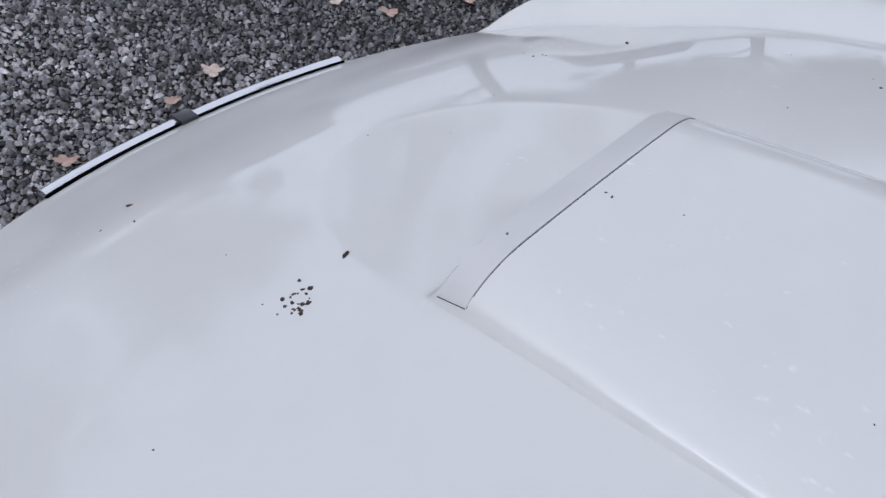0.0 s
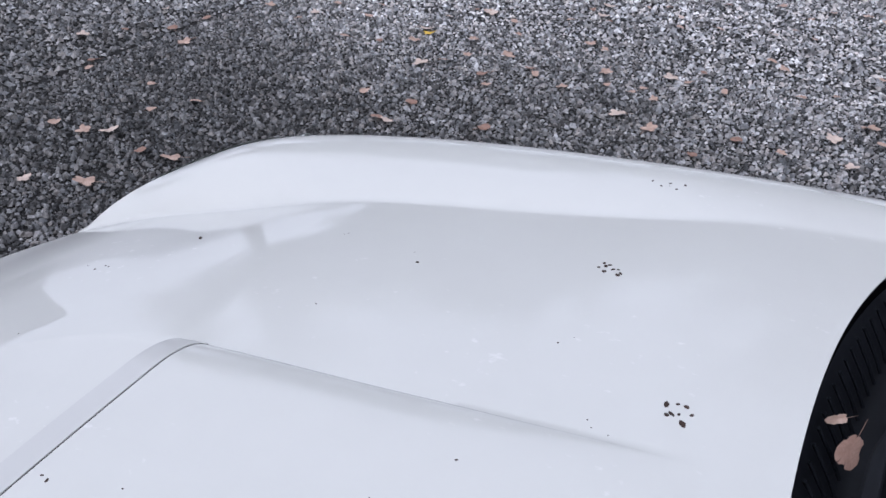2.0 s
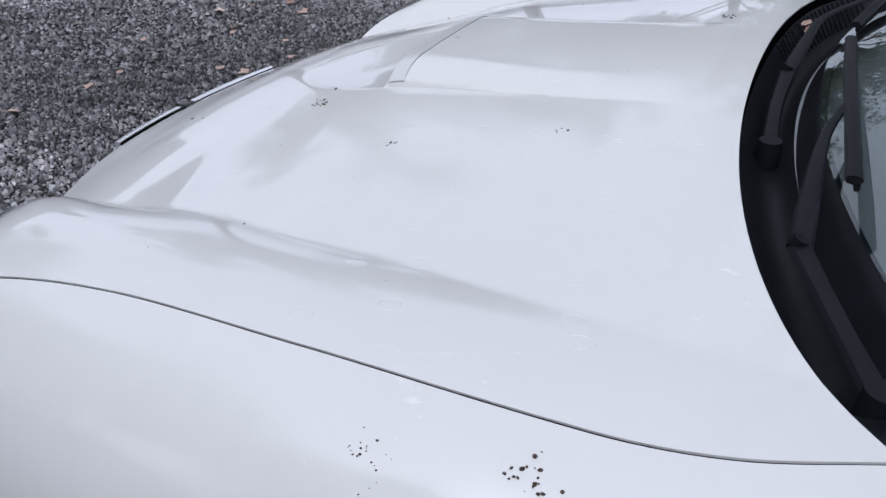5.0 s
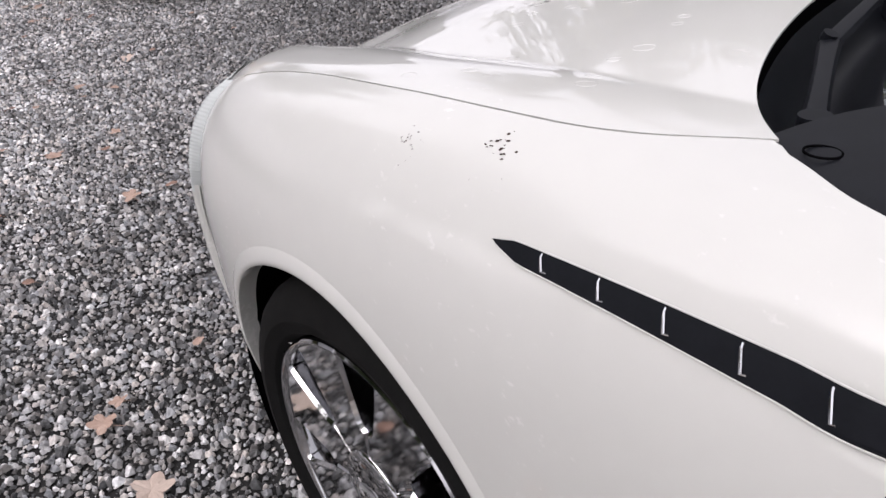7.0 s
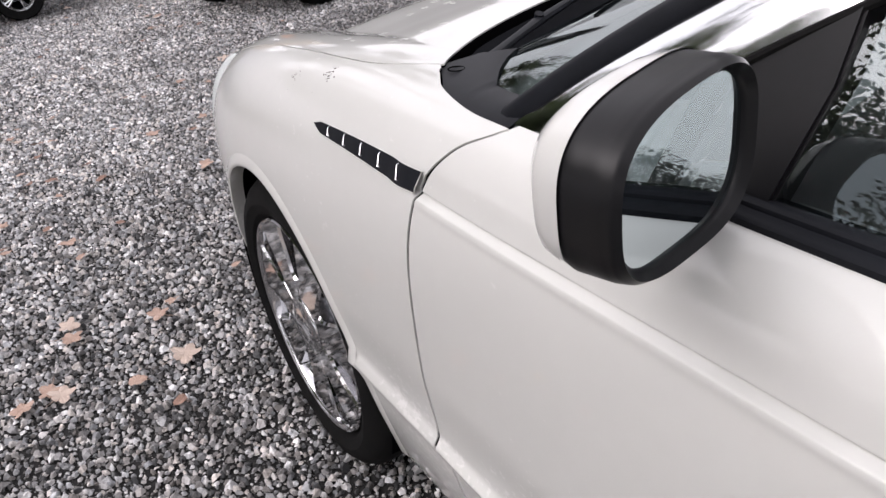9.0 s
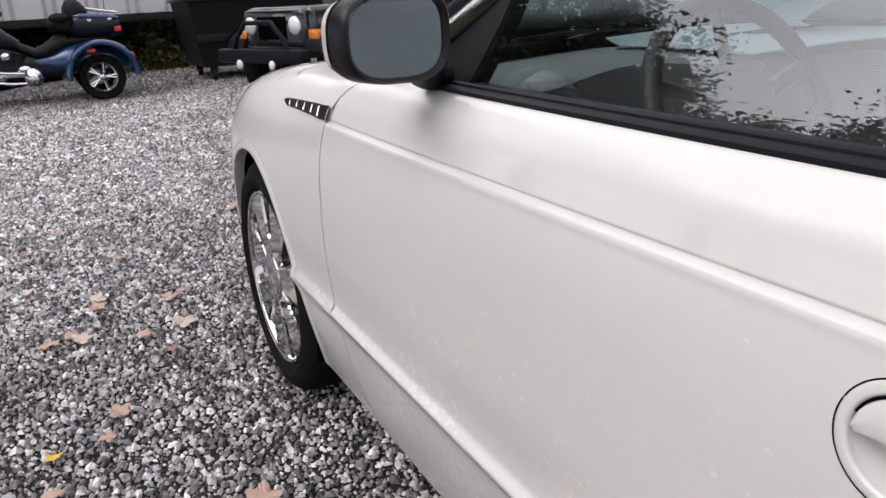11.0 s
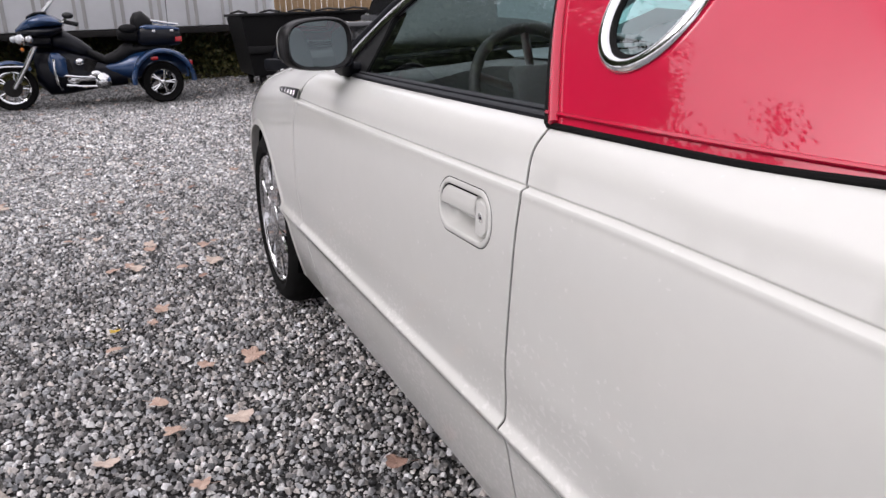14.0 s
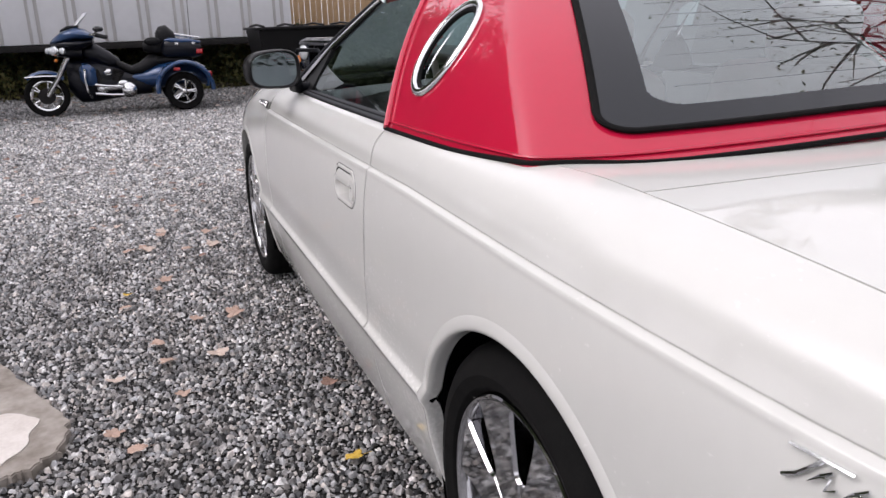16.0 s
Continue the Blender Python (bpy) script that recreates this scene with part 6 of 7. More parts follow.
loft("top_case", navy, [(1.56, -0.15, 0.83, 0.24, 0.08), (1.62, -0.15, 0.835, 0.29, 0.115), (2.02, -0.15, 0.83, 0.29, 0.115), (2.13, -0.15, 0.81, 0.26, 0.08)], "dark blue top case", e=4.0)
loft("case_lid", blue, [(1.60, -0.15, 0.93, 0.22, 0.02), (1.68, -0.15, 0.935, 0.28, 0.035), (2.02, -0.15, 0.915, 0.28, 0.030), (2.13, -0.15, 0.90, 0.25, 0.015)], e=4.0)
bm = bmesh.new()
for dx in (0.05, -0.15, -0.35):
    tube(bm, [(dx, 1.78, 1.00), (dx, 1.90, 0.975), (dx, 2.10, 0.955)], 0.012, 6)
tube(bm, [(0.08, 1.76, 1.01), (0.08, 2.12, 0.955), (-0.38, 2.12, 0.955), (-0.38, 1.76, 1.01)], 0.012, 6)
part("luggage_rack", bm, chrome, trike, "chrome luggage rack")
for yy in (1.78, 2.02):
    bm = bmesh.new()
    box(bm, 0.13, yy - 0.025, 0.875, 0.150, yy + 0.025, 0.905, 0.006)
    part("latch", bm, chrome, trike)
loft("case_support", leather, [(1.34, -0.15, 0.68, 0.16, 0.05), (1.6, -0.15, 0.70, 0.22, 0.05), (1.98, -0.15, 0.70, 0.20, 0.04)])
loft("saddle", leather, [(0.84, -0.15, 0.76, 0.08, 0.06), (0.95, -0.15, 0.68, 0.13, 0.065), (1.10, -0.15, 0.60, 0.19, 0.065), (1.22, -0.15, 0.62, 0.21, 0.09), (1.36, -0.15, 0.69, 0.21, 0.12), (1.48, -0.15, 0.74, 0.18, 0.09)],
     "black two-up saddle")
loft("pillion_seat", leather, [(1.30, -0.15, 0.86, 0.17, 0.05), (1.36, -0.15, 0.87, 0.21, 0.08), (1.50, -0.15, 0.86, 0.21, 0.09), (1.62, -0.15, 0.86, 0.20, 0.11)])
loft("backrest", leather, [(1.50, -0.15, 0.93, 0.14, 0.10), (1.55, -0.15, 0.96, 0.21, 0.14), (1.66, -0.15, 0.98, 0.21, 0.14), (1.78, -0.15, 0.94, 0.18, 0.08)], "tall black passenger backrest")
bm = bmesh.new()
ball(bm, (0.09, 1.44, 0.93), 0.05, 0.12, 0.05, 14)
part("armrest", bm, leather, trike)
loft("fuel_tank", navy, [(0.38, -0.15, 0.86, 0.06, 0.06), (0.46, -0.15, 0.85, 0.13, 0.11), (0.62, -0.15, 0.81, 0.155, 0.13), (0.80, -0.15, 0.74, 0.13, 0.10), (0.95, -0.15, 0.68, 0.08, 0.05)],
     "dark blue fuel tank", e=2.3)
loft("lower_body", navy, [(0.20, -0.15, 0.55, 0.10, 0.22), (0.34, -0.15, 0.46, 0.14, 0.30), (0.55, -0.15, 0.46, 0.18, 0.30), (1.0, -0.15, 0.42, 0.18, 0.20), (1.35, -0.15, 0.40, 0.20, 0.16)])
for s in (-1, 1):
    loft("side_fairing", blue, [(0.38, -0.15 + s * 0.25, 0.59, 0.04, 0.09), (0.43, -0.15 + s * 0.27, 0.59, 0.08, 0.155), (0.52, -0.15 + s * 0.27, 0.57, 0.09, 0.165), (0.60, -0.15 + s * 0.25, 0.55, 0.05, 0.11)])
bm = bmesh.new()
tube(bm, [(0.23, 0.46, 0.66), (0.25, 0.45, 0.50), (0.23, 0.46, 0.34), (0.14, 0.50, 0.24)], 0.017, 8)
part("engine_guard", bm, chrome, trike, "chrome engine guard")
loft("fairing", blue, [(0.04, -0.13, 1.035, 0.08, 0.025), (0.12, -0.13, 1.075, 0.22, 0.06), (0.24, -0.14, 1.125, 0.33, 0.095), (0.38, -0.15, 1.155, 0.40, 0.105), (0.52, -0.15, 1.145, 0.41, 0.085), (0.64, -0.15, 1.115, 0.36, 0.035)],
     "blue batwing fairing", e=2.3)
loft("fairing_base", navy, [(0.05, -0.13, 1.005, 0.12, 0.03), (0.14, -0.13, 1.01, 0.26, 0.06), (0.30, -0.14, 1.01, 0.36, 0.085), (0.46, -0.15, 1.02, 0.40, 0.085), (0.62, -0.15, 1.055, 0.36, 0.05)], "black lower edge of the fairing", e=2.3)
loft("fairing_visor", leather, [(0.20, -0.15, 1.205, 0.16, 0.015), (0.30, -0.15, 1.250, 0.22, 0.024), (0.44, -0.15, 1.262, 0.22, 0.02)])
bm = grid(lambda u, v: (-0.15 + (v - 0.5) * 0.36 * (1 - 0.75 * u * u), 0.34 + 0.20 * u + 0.06 * (2 * v - 1) ** 2, 1.24 + 0.21 * u), 8, 10)
solid(part("windshield", bm, clear_lens, trike, "clear windshield"), 0.004)
# a wide lamp between two small ones, turned with the bars
for lx, ly, r in ((0.02, 0.015, 0.050), (0.13, 0.105, 0.075), (0.19, 0.215, 0.052)):
    bm = bmesh.new()
    ball(bm, (lx, ly, 0.93), r, r * 0.9, r, 16)
    lamp = part("headlamp", bm, chrome, trike, "chrome headlamp")
    bm = bmesh.new()
    ball(bm, (lx + 0.45 * r, ly - 0.35 * r, 0.93), r * 0.74, r * 0.72, r * 0.78, 14)
    part("lens", bm, clear_lens, lamp)
loft("lamp_nacelle", navy, [(0.02, -0.10, 0.93, 0.10, 0.05), (0.18, -0.10, 0.91, 0.20, 0.08), (0.45, -0.15, 0.90, 0.18, 0.10)])
bm = bmesh.new()
ball(bm, (0.16, 0.10, 0.80), 0.03, 0.028, 0.028, 10)
part("indicator", bm, amber, trike, "amber indicator")
for s in (-0.12, 0.14):
    bm = bmesh.new()
    tube(bm, [(s, -0.08, 0.30), (s, 0.09, 0.55), (s, 0.25, 0.82)], 0.034, 12)
    part("fork_leg", bm, chrome, trike, "chrome fork leg")
bm = bmesh.new()
lathe(bm, [(0.0, 0.0), (0.115, 0.0), (0.115, 0.008), (0.0, 0.008)], 24, "x", (0.095, -0.10, 0.30))
part("brake_disc", bm, dark_steel, trike)
bm = bmesh.new()
tube(bm, [(0.24, 0.70, 1.13), (0.20, 0.58, 1.14), (0.05, 0.46, 1.08), (-0.35, 0.46, 1.08), (-0.50, 0.58, 1.14), (-0.54, 0.70, 1.13)], 0.016, 8)
bar = part("handlebar", bm, chrome, trike)
for s in (0.235, -0.535):
    bm = bmesh.new()
    tube(bm, [(s, 0.66, 1.135), (s, 0.82, 1.09)], 0.026, 8)
    part("grip", bm, leather, bar)
    bm = bmesh.new()
    ball(bm, (s + 0.03, 0.71, 1.215), 0.04, 0.065, 0.042, 12)
    part("mirror", bm, gloss_black, bar)
    bm = bmesh.new()
    tube(bm, [(s, 0.64, 1.14), (s + 0.01, 0.69, 1.19)], 0.009, 6)
    part("mirror_stem", bm, chrome, bar)
for yy, tilt in ((0.62, -20), (0.86, 20)):
    bm = bmesh.new()
    for j in range(7):
        lathe(bm, [(0.0, 0.0), (0.085, 0.0), (0.085, 0.016), (0.0, 0.016)], 18, "z", (-0.03, 0, 0.026 * j))
    bmesh.ops.transform(bm, matrix=pose(0, yy, 0.46, -tilt, 0, 0), verts=bm.verts[:])
    part("cylinder", bm, dark_steel, trike)
for c, r in (((0.10, 0.76, 0.60), (0.05, 0.065, 0.05)), ((0.14, 1.03, 0.33), (0.07, 0.115, 0.115)), ((0.11, 0.95, 0.43), (0.06, 0.09, 0.05)), ((0.07, 0.66, 0.36), (0.05, 0.09, 0.07)), ((0.20, 1.03, 0.32), (0.03, 0.075, 0.075))):
    bm = bmesh.new()
    ball(bm, c, *r, 16)
    part("engine_cover", bm, chrome, trike, "chrome engine cover")
bm = bmesh.new()
box(bm, 0.02, 0.66, 0.33, 0.12, 1.0, 0.42, 0.03, 2)
part("primary_cover", bm, chrome, trike)
for a, b in (((0.12, 0.56, 0.30), (0.14, 1.00, 0.26)), ((0.12, 0.50, 0.44), (0.13, 0.98, 0.38))):
    bm = bmesh.new()
    tube(bm, [a, Vector(a).lerp(Vector(b), 0.5) + Vector((0.01, 0, -0.01)), b], 0.020, 8)
    part("exhaust_pipe", bm, chrome, trike)
for x0, y0, z0, hx, hy, hz in ((0.33, 2.19, 0.52, 0.10, 0.03, 0.035), (0.10, 2.10, 0.79, 0.04, 0.045, 0.028), (0.455, 1.72, 0.60, 0.012, 0.05, 0.02)):
    bm = bmesh.new()
    box(bm, x0 - hx, y0 - hy, z0 - hz, x0 + hx, y0 + hy, z0 + hz, 0.01)
    part("tail_lamp", bm, red_lens, trike, "red tail lamp")
bm = bmesh.new()
tube(bm, [(-0.42, 2.02, 0.88), (-0.42, 2.04, 1.4), (-0.43, 2.06, 1.75)], 0.005, 5)
part("aerial", bm, dark_steel, trike)
# the upper bodywork stands tall over the wheels
for ob in trike.children:
    if ob.name.split(".")[0] in ("top_case", "case_lid", "luggage_rack", "latch", "case_support", "pillion_seat", "backrest", "armrest", "fuel_tank", "lower_body", "rear_body", "tail_lamp", "aerial"):
        for v in ob.data.vertices:
            if v.co.z > 0.55:
                v.co.z = 0.55 + (v.co.z - 0.55) * 1.22

# ---------------------------------------------------------------- black off-road car beside the dumpster
jeep = thing("offroad_car", "black off-road car with round headlamps and a tubular bumper", "car", at=pose(-6.05, 0.85, 0, 0, 0, 21))
# local -y is ahead
jb = material("black_car_paint", (0.012, 0.013, 0.016), 0.2, coat=1.0)
bm = bmesh.new()
box(bm, -0.55, 0.10, 0.62, 0.55, 1.35, 1.02, 0.06, 3)
part("bonnet", bm, jb, jeep, "gloss black bonnet")
bm = bmesh.new()
box(bm, -0.72, 1.30, 0.50, 0.72, 3.2, 1.10, 0.06, 2)
part("tub", bm, jb, jeep)
bm = bmesh.new()
vs = [bm.verts.new(p) for p in ((-0.66, 1.40, 1.10), (0.66, 1.40, 1.10), (0.60, 1.66, 1.66), (-0.60, 1.66, 1.66))]
bm.faces.new(vs)
solid(part("windscreen", bm, gloss_black, jeep), 0.03)
bm = bmesh.new()
box(bm, -0.64, 1.62, 1.64, 0.64, 3.15, 1.74, 0.05, 2)
box(bm, -0.66, 2.0, 1.08, 0.66, 3.15, 1.66, 0.05, 2)
part("hard_roof", bm, jb, jeep)
bm = bmesh.new()
box(bm, -0.50, 0.02, 0.60, 0.50, 0.12, 1.0, 0.05, 3)
grille = part("grille_panel", bm, jb, jeep)
for i in range(7):
    bm = bmesh.new()
    box(bm, -0.21 + 0.07 * i - 0.018, 0.0, 0.70, -0.21 + 0.07 * i + 0.018, 0.03, 0.93, 0.008)
    part("grille_slot", bm, dark, grille)
for s in (-1, 1):
    bm = bmesh.new()
    lathe(bm, [(0.0, -0.045), (0.06, -0.035), (0.09, -0.01), (0.095, 0.02)], 24, "y", (s * 0.375, 0.02, 0.84))
    part("headlamp", bm, clear_lens, jeep, "round clear headlamp")
    bm = bmesh.new()
    box(bm, s * 0.60 - 0.08, 0.06, 0.70, s * 0.60 + 0.08, 0.12, 0.80, 0.015)
    part("turn_lamp", bm, amber, jeep, "amber turn lamp")
    bm = grid(lambda u, v: (s * lerp(0.50, 0.86, v), 0.55 + 0.55 * math.cos(lerp(0.05, 3.0, u)), 0.48 + 0.36 * math.sin(lerp(0.05, 3.0, u)) ** 0.6), 16, 4)
    solid(part("wing", bm, black_plastic, jeep), 0.03)
    for y0 in (0.55, 2.85):
        bm = bmesh.new()
        lathe(bm, [(0.19, -0.13), (0.33, -0.13), (0.38, -0.08), (0.38, 0.08), (0.33, 0.13), (0.19, 0.13)], 36, "x", (s * 0.74, y0, 0.38))
        bmesh.ops.recalc_face_normals(bm, faces=bm.faces[:])
        w = part("road_wheel", bm, rubber, jeep, "chunky black tyre")
        bm = bmesh.new()
        lathe(bm, [(0.0, 0.08), (0.07, 0.08), (0.10, 0.02), (0.18, 0.03), (0.20, 0.10)], 28, "x", (0, 0, 0))
        bmesh.ops.transform(bm, matrix=pose(s * 0.74, y0, 0.38) @ Matrix.Diagonal((s, 1, 1, 1)), verts=bm.verts[:])
        bmesh.ops.recalc_face_normals(bm, faces=bm.faces[:])
        part("rim", bm, dull_metal, w)
bm = bmesh.new()
box(bm, -0.72, -0.22, 0.48, 0.72, -0.08, 0.62, 0.03, 2)
bump = part("front_bumper", bm, black_plastic, jeep)
bm = bmesh.new()
tube(bm, [(-0.46, -0.16, 0.60), (-0.40, -0.16, 0.72), (-0.22, -0.16, 0.88), (0.22, -0.16, 0.88), (0.40, -0.16, 0.72), (0.46, -0.16, 0.60)], 0.025, 8)
part("hoop", bm, black_plastic, bump)
# two shiny shackles on the bumper, each a plain ball
for s in (-0.28, 0.28):
    bm = bmesh.new()
    ball(bm, (s, -0.24, 0.47), 0.045, 0.03, 0.05, 12)
    part("bumper_shackle", bm, clear_lens, bump)

# white car parked beyond, seen only through the glass
white2 = thing("parked_car", "white car parked across the yard", "car", at=pose(-4.6, 7.4, 0, 0, 0, 30))
bm = bmesh.new()
box(bm, -0.88, -2.1, 0.28, 0.88, 2.1, 0.85, 0.14, 4)
part("body", bm, paint, white2)
bm = bmesh.new()
vs = [bm.verts.new(p) for p in ((-0.80, -0.9, 0.84), (0.80, -0.9, 0.84), (0.80, 1.9, 0.84), (-0.80, 1.9, 0.84), (-0.62, -0.1, 1.38), (0.62, -0.1, 1.38), (0.62, 1.3, 1.38), (-0.62, 1.3, 1.38))]
for f in ((4, 5, 6, 7), (0, 1, 5, 4), (1, 2, 6, 5), (2, 3, 7, 6), (3, 0, 4, 7)):
    bm.faces.new([vs[k] for k in f])
bmesh.ops.bevel(bm, geom=bm.edges[:], offset=0.05, segments=3, affect="EDGES")
part("cabin", bm, gloss_black, white2)
for s in (-1, 1):
    for y0 in (-1.3, 1.3):
        bm = bmesh.new()
        lathe(bm, [(0.0, -0.09), (0.30, -0.09), (0.32, 0.0), (0.30, 0.09), (0.0, 0.09)], 24, "x", (s * 0.80, y0, 0.32))
        part("road_wheel", bm, rubber, white2)

# ---------------------------------------------------------------- trees and brush
bark = speckle(material("bark", (0.10, 0.085, 0.07), 0.9), 3.0, 0.3, (0.06, 0.05, 0.042), (0.16, 0.14, 0.12), bump=0.8, bump_scale=30)
foliage = []
for d, l in (((0.035, 0.055, 0.018), (0.085, 0.115, 0.04)), ((0.07, 0.075, 0.02), (0.15, 0.13, 0.04))):
    f = speckle(material("foliage", l, 0.6), 0.9, 0.25, d, l)
    foliage.append(f)


def build_tree(seed, height, spread, leaves, mat, label, twigs=5, leaf_size=0.0085):
    rng = np.random.default_rng(seed)
    tree = thing("tree", label, "tree", "trees round the yard")
    bm = bmesh.new()
    top = height * 0.62
    lean = rng.uniform(-0.4, 0.4, 2)
    tube(bm, [(lean[0] * t * t, lean[1] * t * t, top * t) for t in np.linspace(0, 1, 8)], [height * 0.018 * (1.25 - t) for t in np.linspace(0, 1, 8)], 9)
    tips = []
    for i in range(20):
        h = rng.uniform(0.28, 0.98)
        a = rng.uniform(0, 2 * math.pi)
        L = spread * (1.15 - 0.55 * h) * rng.uniform(0.7, 1.1)
        p0 = Vector((lean[0] * h * h, lean[1] * h * h, top * h))
        p1 = p0 + Vector((math.cos(a) * L * 0.5, math.sin(a) * L * 0.5, L * 0.35))
        p2 = p0 + Vector((math.cos(a + 0.2) * L, math.sin(a + 0.2) * L, L * rng.uniform(0.35, 0.8)))
        r = height * 0.005
        tube(bm, [p0, p1, p2], [r, r * 0.7, r * 0.25], 6)
        for k in range(twigs):
            b = p1.lerp(p2, rng.uniform(0, 1))
            q = b + Vector(tuple(rng.normal(0, spread * 0.20, 3)))
            q.z += spread * 0.1
            tube(bm, [b, b.lerp(q, 0.5) + Vector((0, 0, 0.1)), q], [r * 0.4, r * 0.25, r * 0.1], 4)
            tips.append(q)
        tips.append(p2)
    part("trunk", bm, bark, tree, "grey-brown trunk and limbs")
    T = np.array([tuple(t) for t in tips])
    n = leaves
    c = T[rng.integers(0, len(T), n)] + rng.normal(0, spread * 0.085, (n, 3))
    u = rng.normal(0, 1, (n, 3))
    u /= np.linalg.norm(u, axis=1)[:, None]
    w = np.cross(u, rng.normal(0, 1, (n, 3)))
    w /= np.linalg.norm(w, axis=1)[:, None]
    s = height * leaf_size * rng.uniform(0.6, 1.4, (n, 1))
    V = np.stack([c - u * s, c + w * s * 0.55, c + u * s, c - w * s * 0.55], 1).reshape(-1, 3)
    me = bpy.data.meshes.new("crown")
    me.from_pydata(V.tolist(), [], np.arange(4 * n).reshape(-1, 4).tolist())
    me.materials.append(mat)
    o = new("crown", me)
    o.parent = tree
    o["label"] = "thin autumn foliage with gaps"
    return tree


t1 = build_tree(3, 13.0, 3.9, 26000, foliage[0], "tall green tree with a ragged crown", 7, 0.0062)
t2 = build_tree(8, 15.0, 4.2, 9000, foliage[1], "tall thinning autumn tree with yellow-green leaves")
t3 = build_tree(12, 14.0, 5.0, 5200, foliage[1], "nearly bare autumn tree with fine twigs", 17, 0.0030)
t3.matrix_basis = pose(3.2, 8.2, 0, 0, 0, 25)
t1.matrix_basis = pose(6.0, -15.5, 0)
t2.matrix_basis = pose(-3.0, -17.0, 0, 0, 0, 40)
for i, (x, y, k, sc) in enumerate(((-10, -16, 0, 1.0), (12.0, -12.0, 1, 1.0), (17, -3, 0, 1.05), (23, 5, 1, 1.0), (9, 15, 0, 1.0), (5, 16.5, 1, 0.8), (1.5, 15, 0, 0.75), (-2, 16, 1, 0.68), (-6, 15, 0, 0.80), (-10, 16, 0, 0.8), (11, 18, 1, 1.0),
                                   (-14, 15, 1, 0.95), (-21, 6, 0, 1.0), (-22, -3, 1, 1.0), (-20, -12, 0, 1.5), (1, -20, 0, 1.15), (-16.8, -7.4, 0, 1.45), (-15.5, -12.5, 0, 1.35), (-19.5, -9.8, 0, 1.5), (-8.5, -12.2, 0, 1.15), (-5.0, -14.0, 0, 1.05), (-17.5, -4.4, 0, 0.95))):
    copy_thing((t1, t2)[k], pose(x, y, 0, 0, 0, 67 * i) @ Matrix.Diagonal((sc, sc, sc, 1)))

# an added dark bank for the shade under and behind the trailer, with brush
bank_mat = speckle(material("bank_shade", (0.05, 0.04, 0.03), 0.95), 3.0, 0.3, (0.022, 0.018, 0.014), (0.075, 0.06, 0.045), bump=0.8, bump_scale=25)
bm = grid(lambda u, v: (lerp(-12.9, -15.4, u), lerp(-14, 6, v), -0.02 + 1.0 * smooth(u * 1.1) + 0.10 * math.sin(v * 41) * u + 0.06 * math.sin(v * 97 + u * 9) * u), 14, 120)
tagged(solid(part("shade_bank", bm, bank_mat), 0.1), "added dark bank standing for the shade behind the trailer", "bank", kind="structure")


def brush(seed, n, x0, x1, y0, y1, rise, leaf_size, mat, label):
    rng = np.random.default_rng(seed)
    c = np.stack([rng.uniform(x0, x1, n), rng.uniform(y0, y1, n), np.zeros(n)], 1)
    clump = 0.35 + 0.65 * np.abs(np.sin(c[:, 1] * 2.3) * np.sin(c[:, 1] * 0.9 + 1.0))
    c[:, 2] = 0.9 * np.clip((-12.9 - c[:, 0]) / 2.3, 0, 1) + np.abs(rng.normal(0, rise, n)) * clump
    u = rng.normal(0, 1, (n, 3))
    u /= np.linalg.norm(u, axis=1)[:, None]
    w = np.cross(u, rng.normal(0, 1, (n, 3)))
    w /= np.linalg.norm(w, axis=1)[:, None]
    s = leaf_size * rng.uniform(0.5, 1.5, (n, 1))
    me = bpy.data.meshes.new("brush")
    me.from_pydata(np.stack([c - u * s, c + w * s * 0.5, c + u * s, c - w * s * 0.5], 1).reshape(-1, 3).tolist(), [], np.arange(4 * n).reshape(-1, 4).tolist())
    me.materials.append(mat)
    tagged(new("brush", me), label, "brush", kind="stuff")


brush(21, 15000, -15.0, -12.4, -9.5, 3.0, 0.30, 0.042, foliage[1], "low dry yellow-green weeds below the trailer")
brush(22, 9000, -15.2, -12.8, -9.5, 3.0, 0.36, 0.05, foliage[0], "dark green brush below the trailer")


# ---------------------------------------------------------------- dirt on the car
dirt = speckle(material("dark_dirt", (0.03, 0.018, 0.014), 0.8), 60.0, 0.3, (0.014, 0.010, 0.008), (0.06, 0.03, 0.02))


def speck(x, y, r, n=1, spread=0.0, parent=None, stretch=1.0):
    """Dark crumbs stuck to the upper paintwork."""
    for i in range(n):
        dx, dy = (random.gauss(0, spread), random.gauss(0, spread)) if n > 1 else (0, 0)
        rr = r * (random.uniform(0.35, 1.0) if n > 1 else 1.0)
        bm = bmesh.new()
        vs = ball(bm, (x + dx, y + dy, top_z(x + dx, y + dy) + rr * 0.15), rr * stretch * random.uniform(0.7, 1.5), rr * random.uniform(0.5, 1.1), rr * 0.35, 8,
                  Matrix.Rotation(random.uniform(0, 3), 4, "Z"))
        for v in vs:
            v.co += Vector((random.uniform(-1, 1), random.uniform(-1, 1), 0)) * rr * 0.22
        part("dirt_crumb", bm, dirt, parent or hood, "dark dried bird dropping" if n > 3 and not i else "")


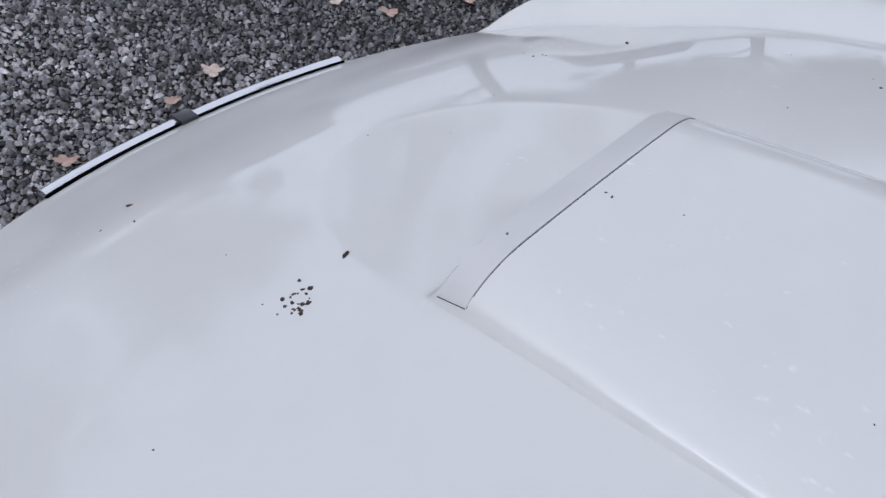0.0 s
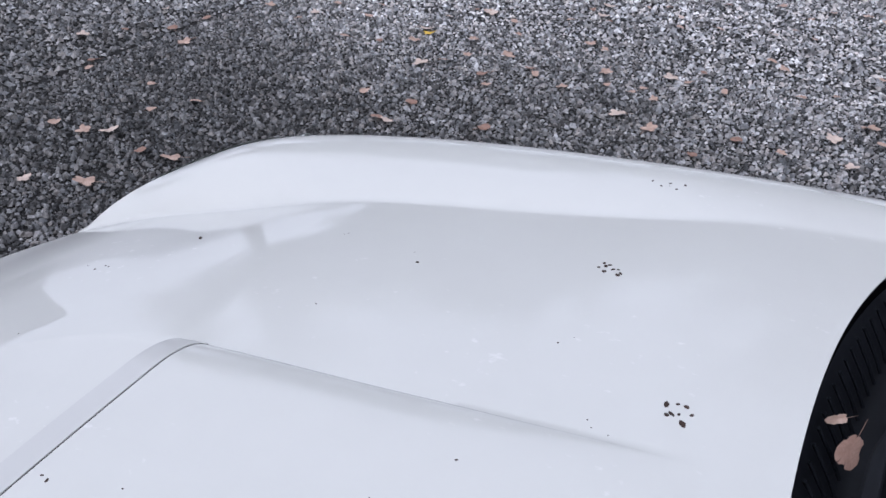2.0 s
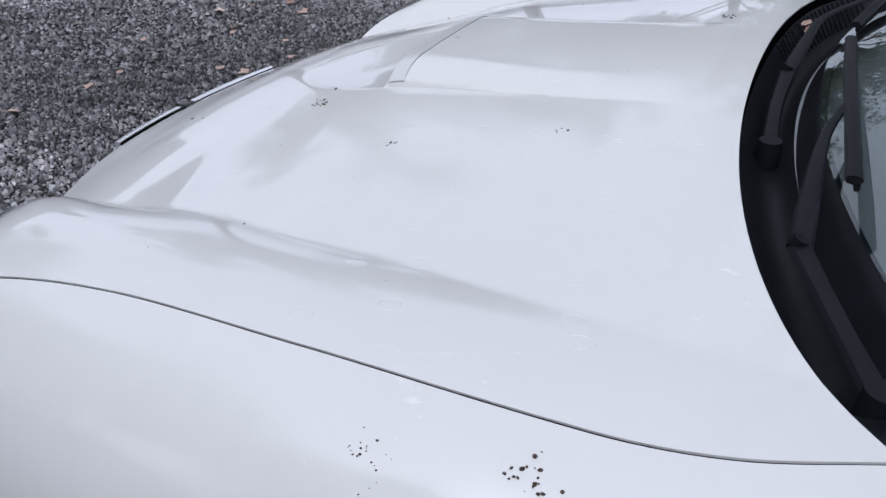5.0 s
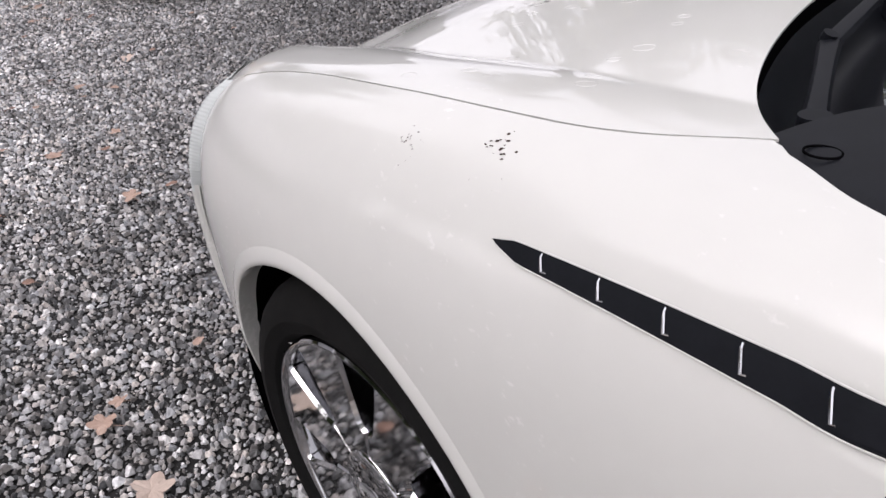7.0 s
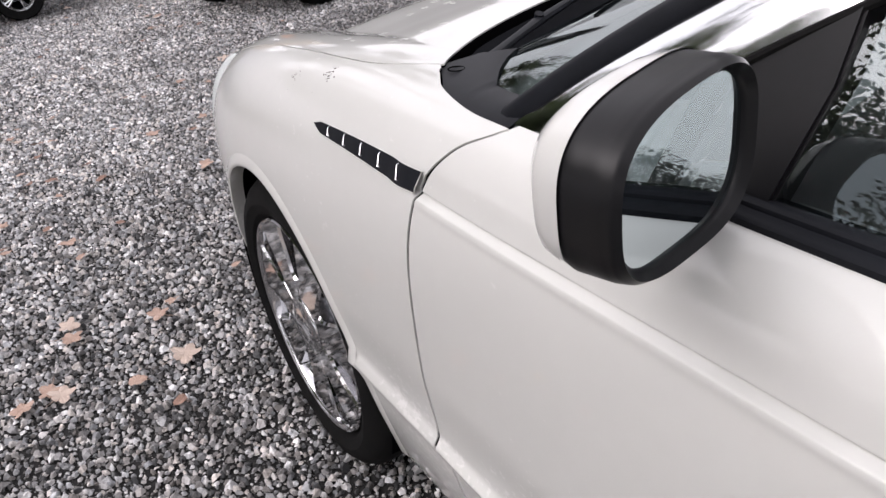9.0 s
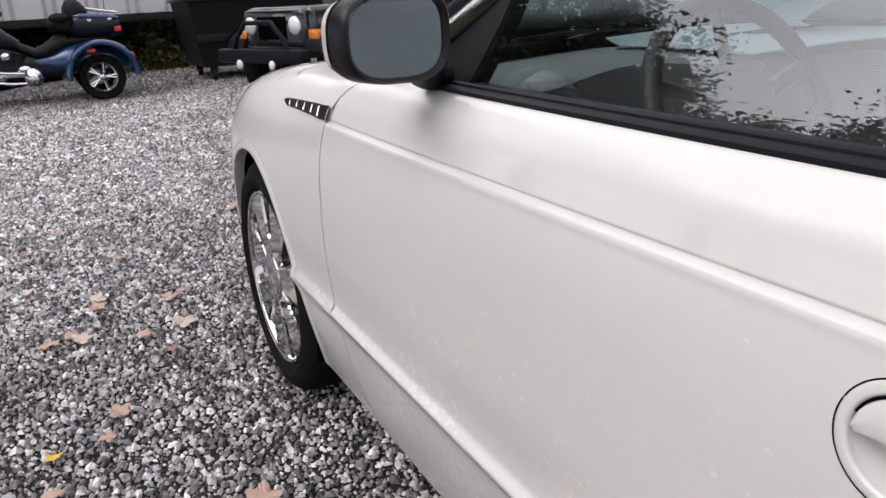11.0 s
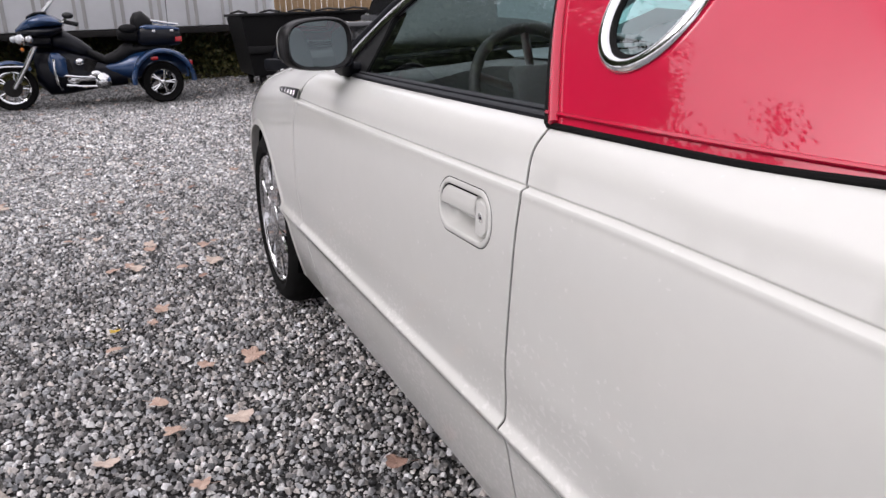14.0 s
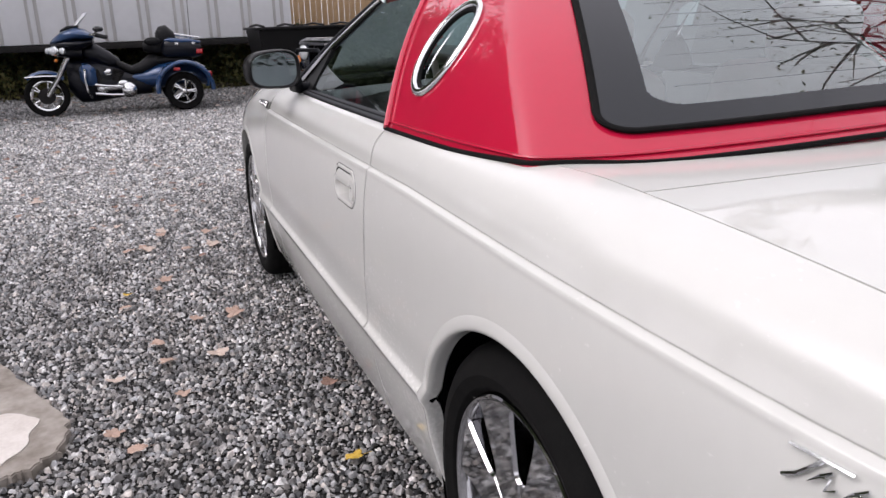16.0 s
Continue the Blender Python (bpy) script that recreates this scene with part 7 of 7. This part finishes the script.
random.seed(31)
for x, y, r, n, sp in ((-0.07, 0.397, 0.0042, 1, 0), (-0.37, 0.393, 0.0045, 1, 0), (-0.299, -0.169, 0.0065, 2, 0.001), (-0.185, -0.108, 0.004, 1, 0), (-0.575, -0.213, 0.0045, 1, 0),
                       (-0.555, -0.255, 0.002, 2, 0.002), (-0.289, -0.228, 0.0034, 26, 0.010), (0.127, 0.455, 0.0045, 9, 0.008), (0.23, 0.242, 0.0055, 8, 0.007), (0.147, 0.688, 0.0045, 6, 0.010),
                       (-0.533, -0.23, 0.003, 1, 0), (-0.169, -0.562, 0.0035, 1, 0), (-0.088, -0.36, 0.0035, 5, 0.005), (0.115, -0.297, 0.004, 4, 0.004), (-0.161, -0.024, 0.0026, 2, 0.004),
                       (-0.181, 0.442, 0.003, 2, 0.003), (-0.124, 0.277, 0.002, 1, 0), (-0.45, 0.30, 0.002, 4, 0.012), (0.18, 0.20, 0.0025, 3, 0.006), (0.02, 0.10, 0.0018, 3, 0.05),
                       (-0.05, -0.45, 0.0018, 3, 0.10), (0.05, 0.33, 0.0018, 3, 0.08), (-0.35, 0.02, 0.0016, 4, 0.08), (-0.30, -0.45, 0.0016, 4, 0.12), (0.12, -0.12, 0.0016, 3, 0.07)):
    speck(x, y, r * 0.65, n, sp)
for x, y, r, n, sp in ((0.277, -0.806, 0.0055, 22, 0.010), (0.155, -0.820, 0.0030, 22, 0.009), (0.30, -0.83, 0.0018, 3, 0.012)):
    speck(x, y, r * 0.42, n, sp, fenders[0])

# dried water rings: thin raised films on the paint
film = material("dried_film", (0.70, 0.70, 0.68), 0.25, coat=1.0)
random.seed(17)
for i in range(22):
    x, y = random.uniform(-0.12, 0.27), random.uniform(-0.74, -0.28)
    r = random.uniform(0.004, 0.010)
    bm = bmesh.new()
    tube(bm, [(x + r * 1.4 * math.cos(a), y + r * math.sin(a), top_z(x + r * 1.4 * math.cos(a), y + r * math.sin(a)) + 0.0001)
              for a in [2 * math.pi * k / 14 for k in range(14)]], 0.0003, 4, closed=True)
    part("water_ring", bm, film, hood)

# a dead leaf in the cowl tray
ob = new("dead_leaf", leaf_kinds[1][0])
ob.matrix_basis = pose(0.362, 0.285, 0.962, 30, -35, 70) @ Matrix.Diagonal((0.55, 0.35, 0.5, 1))
tagged(ob, "crumpled dead brown leaf lying in the cowl tray", "leaf")
ob = new("dead_leaf", leaf_kinds[3][0])
ob.matrix_basis = pose(0.352, 0.315, 0.965, 60, -20, 20) @ Matrix.Diagonal((0.3, 0.2, 0.3, 1))
tagged(ob, "pale dry leaf scrap lying in the cowl tray", "leaf")
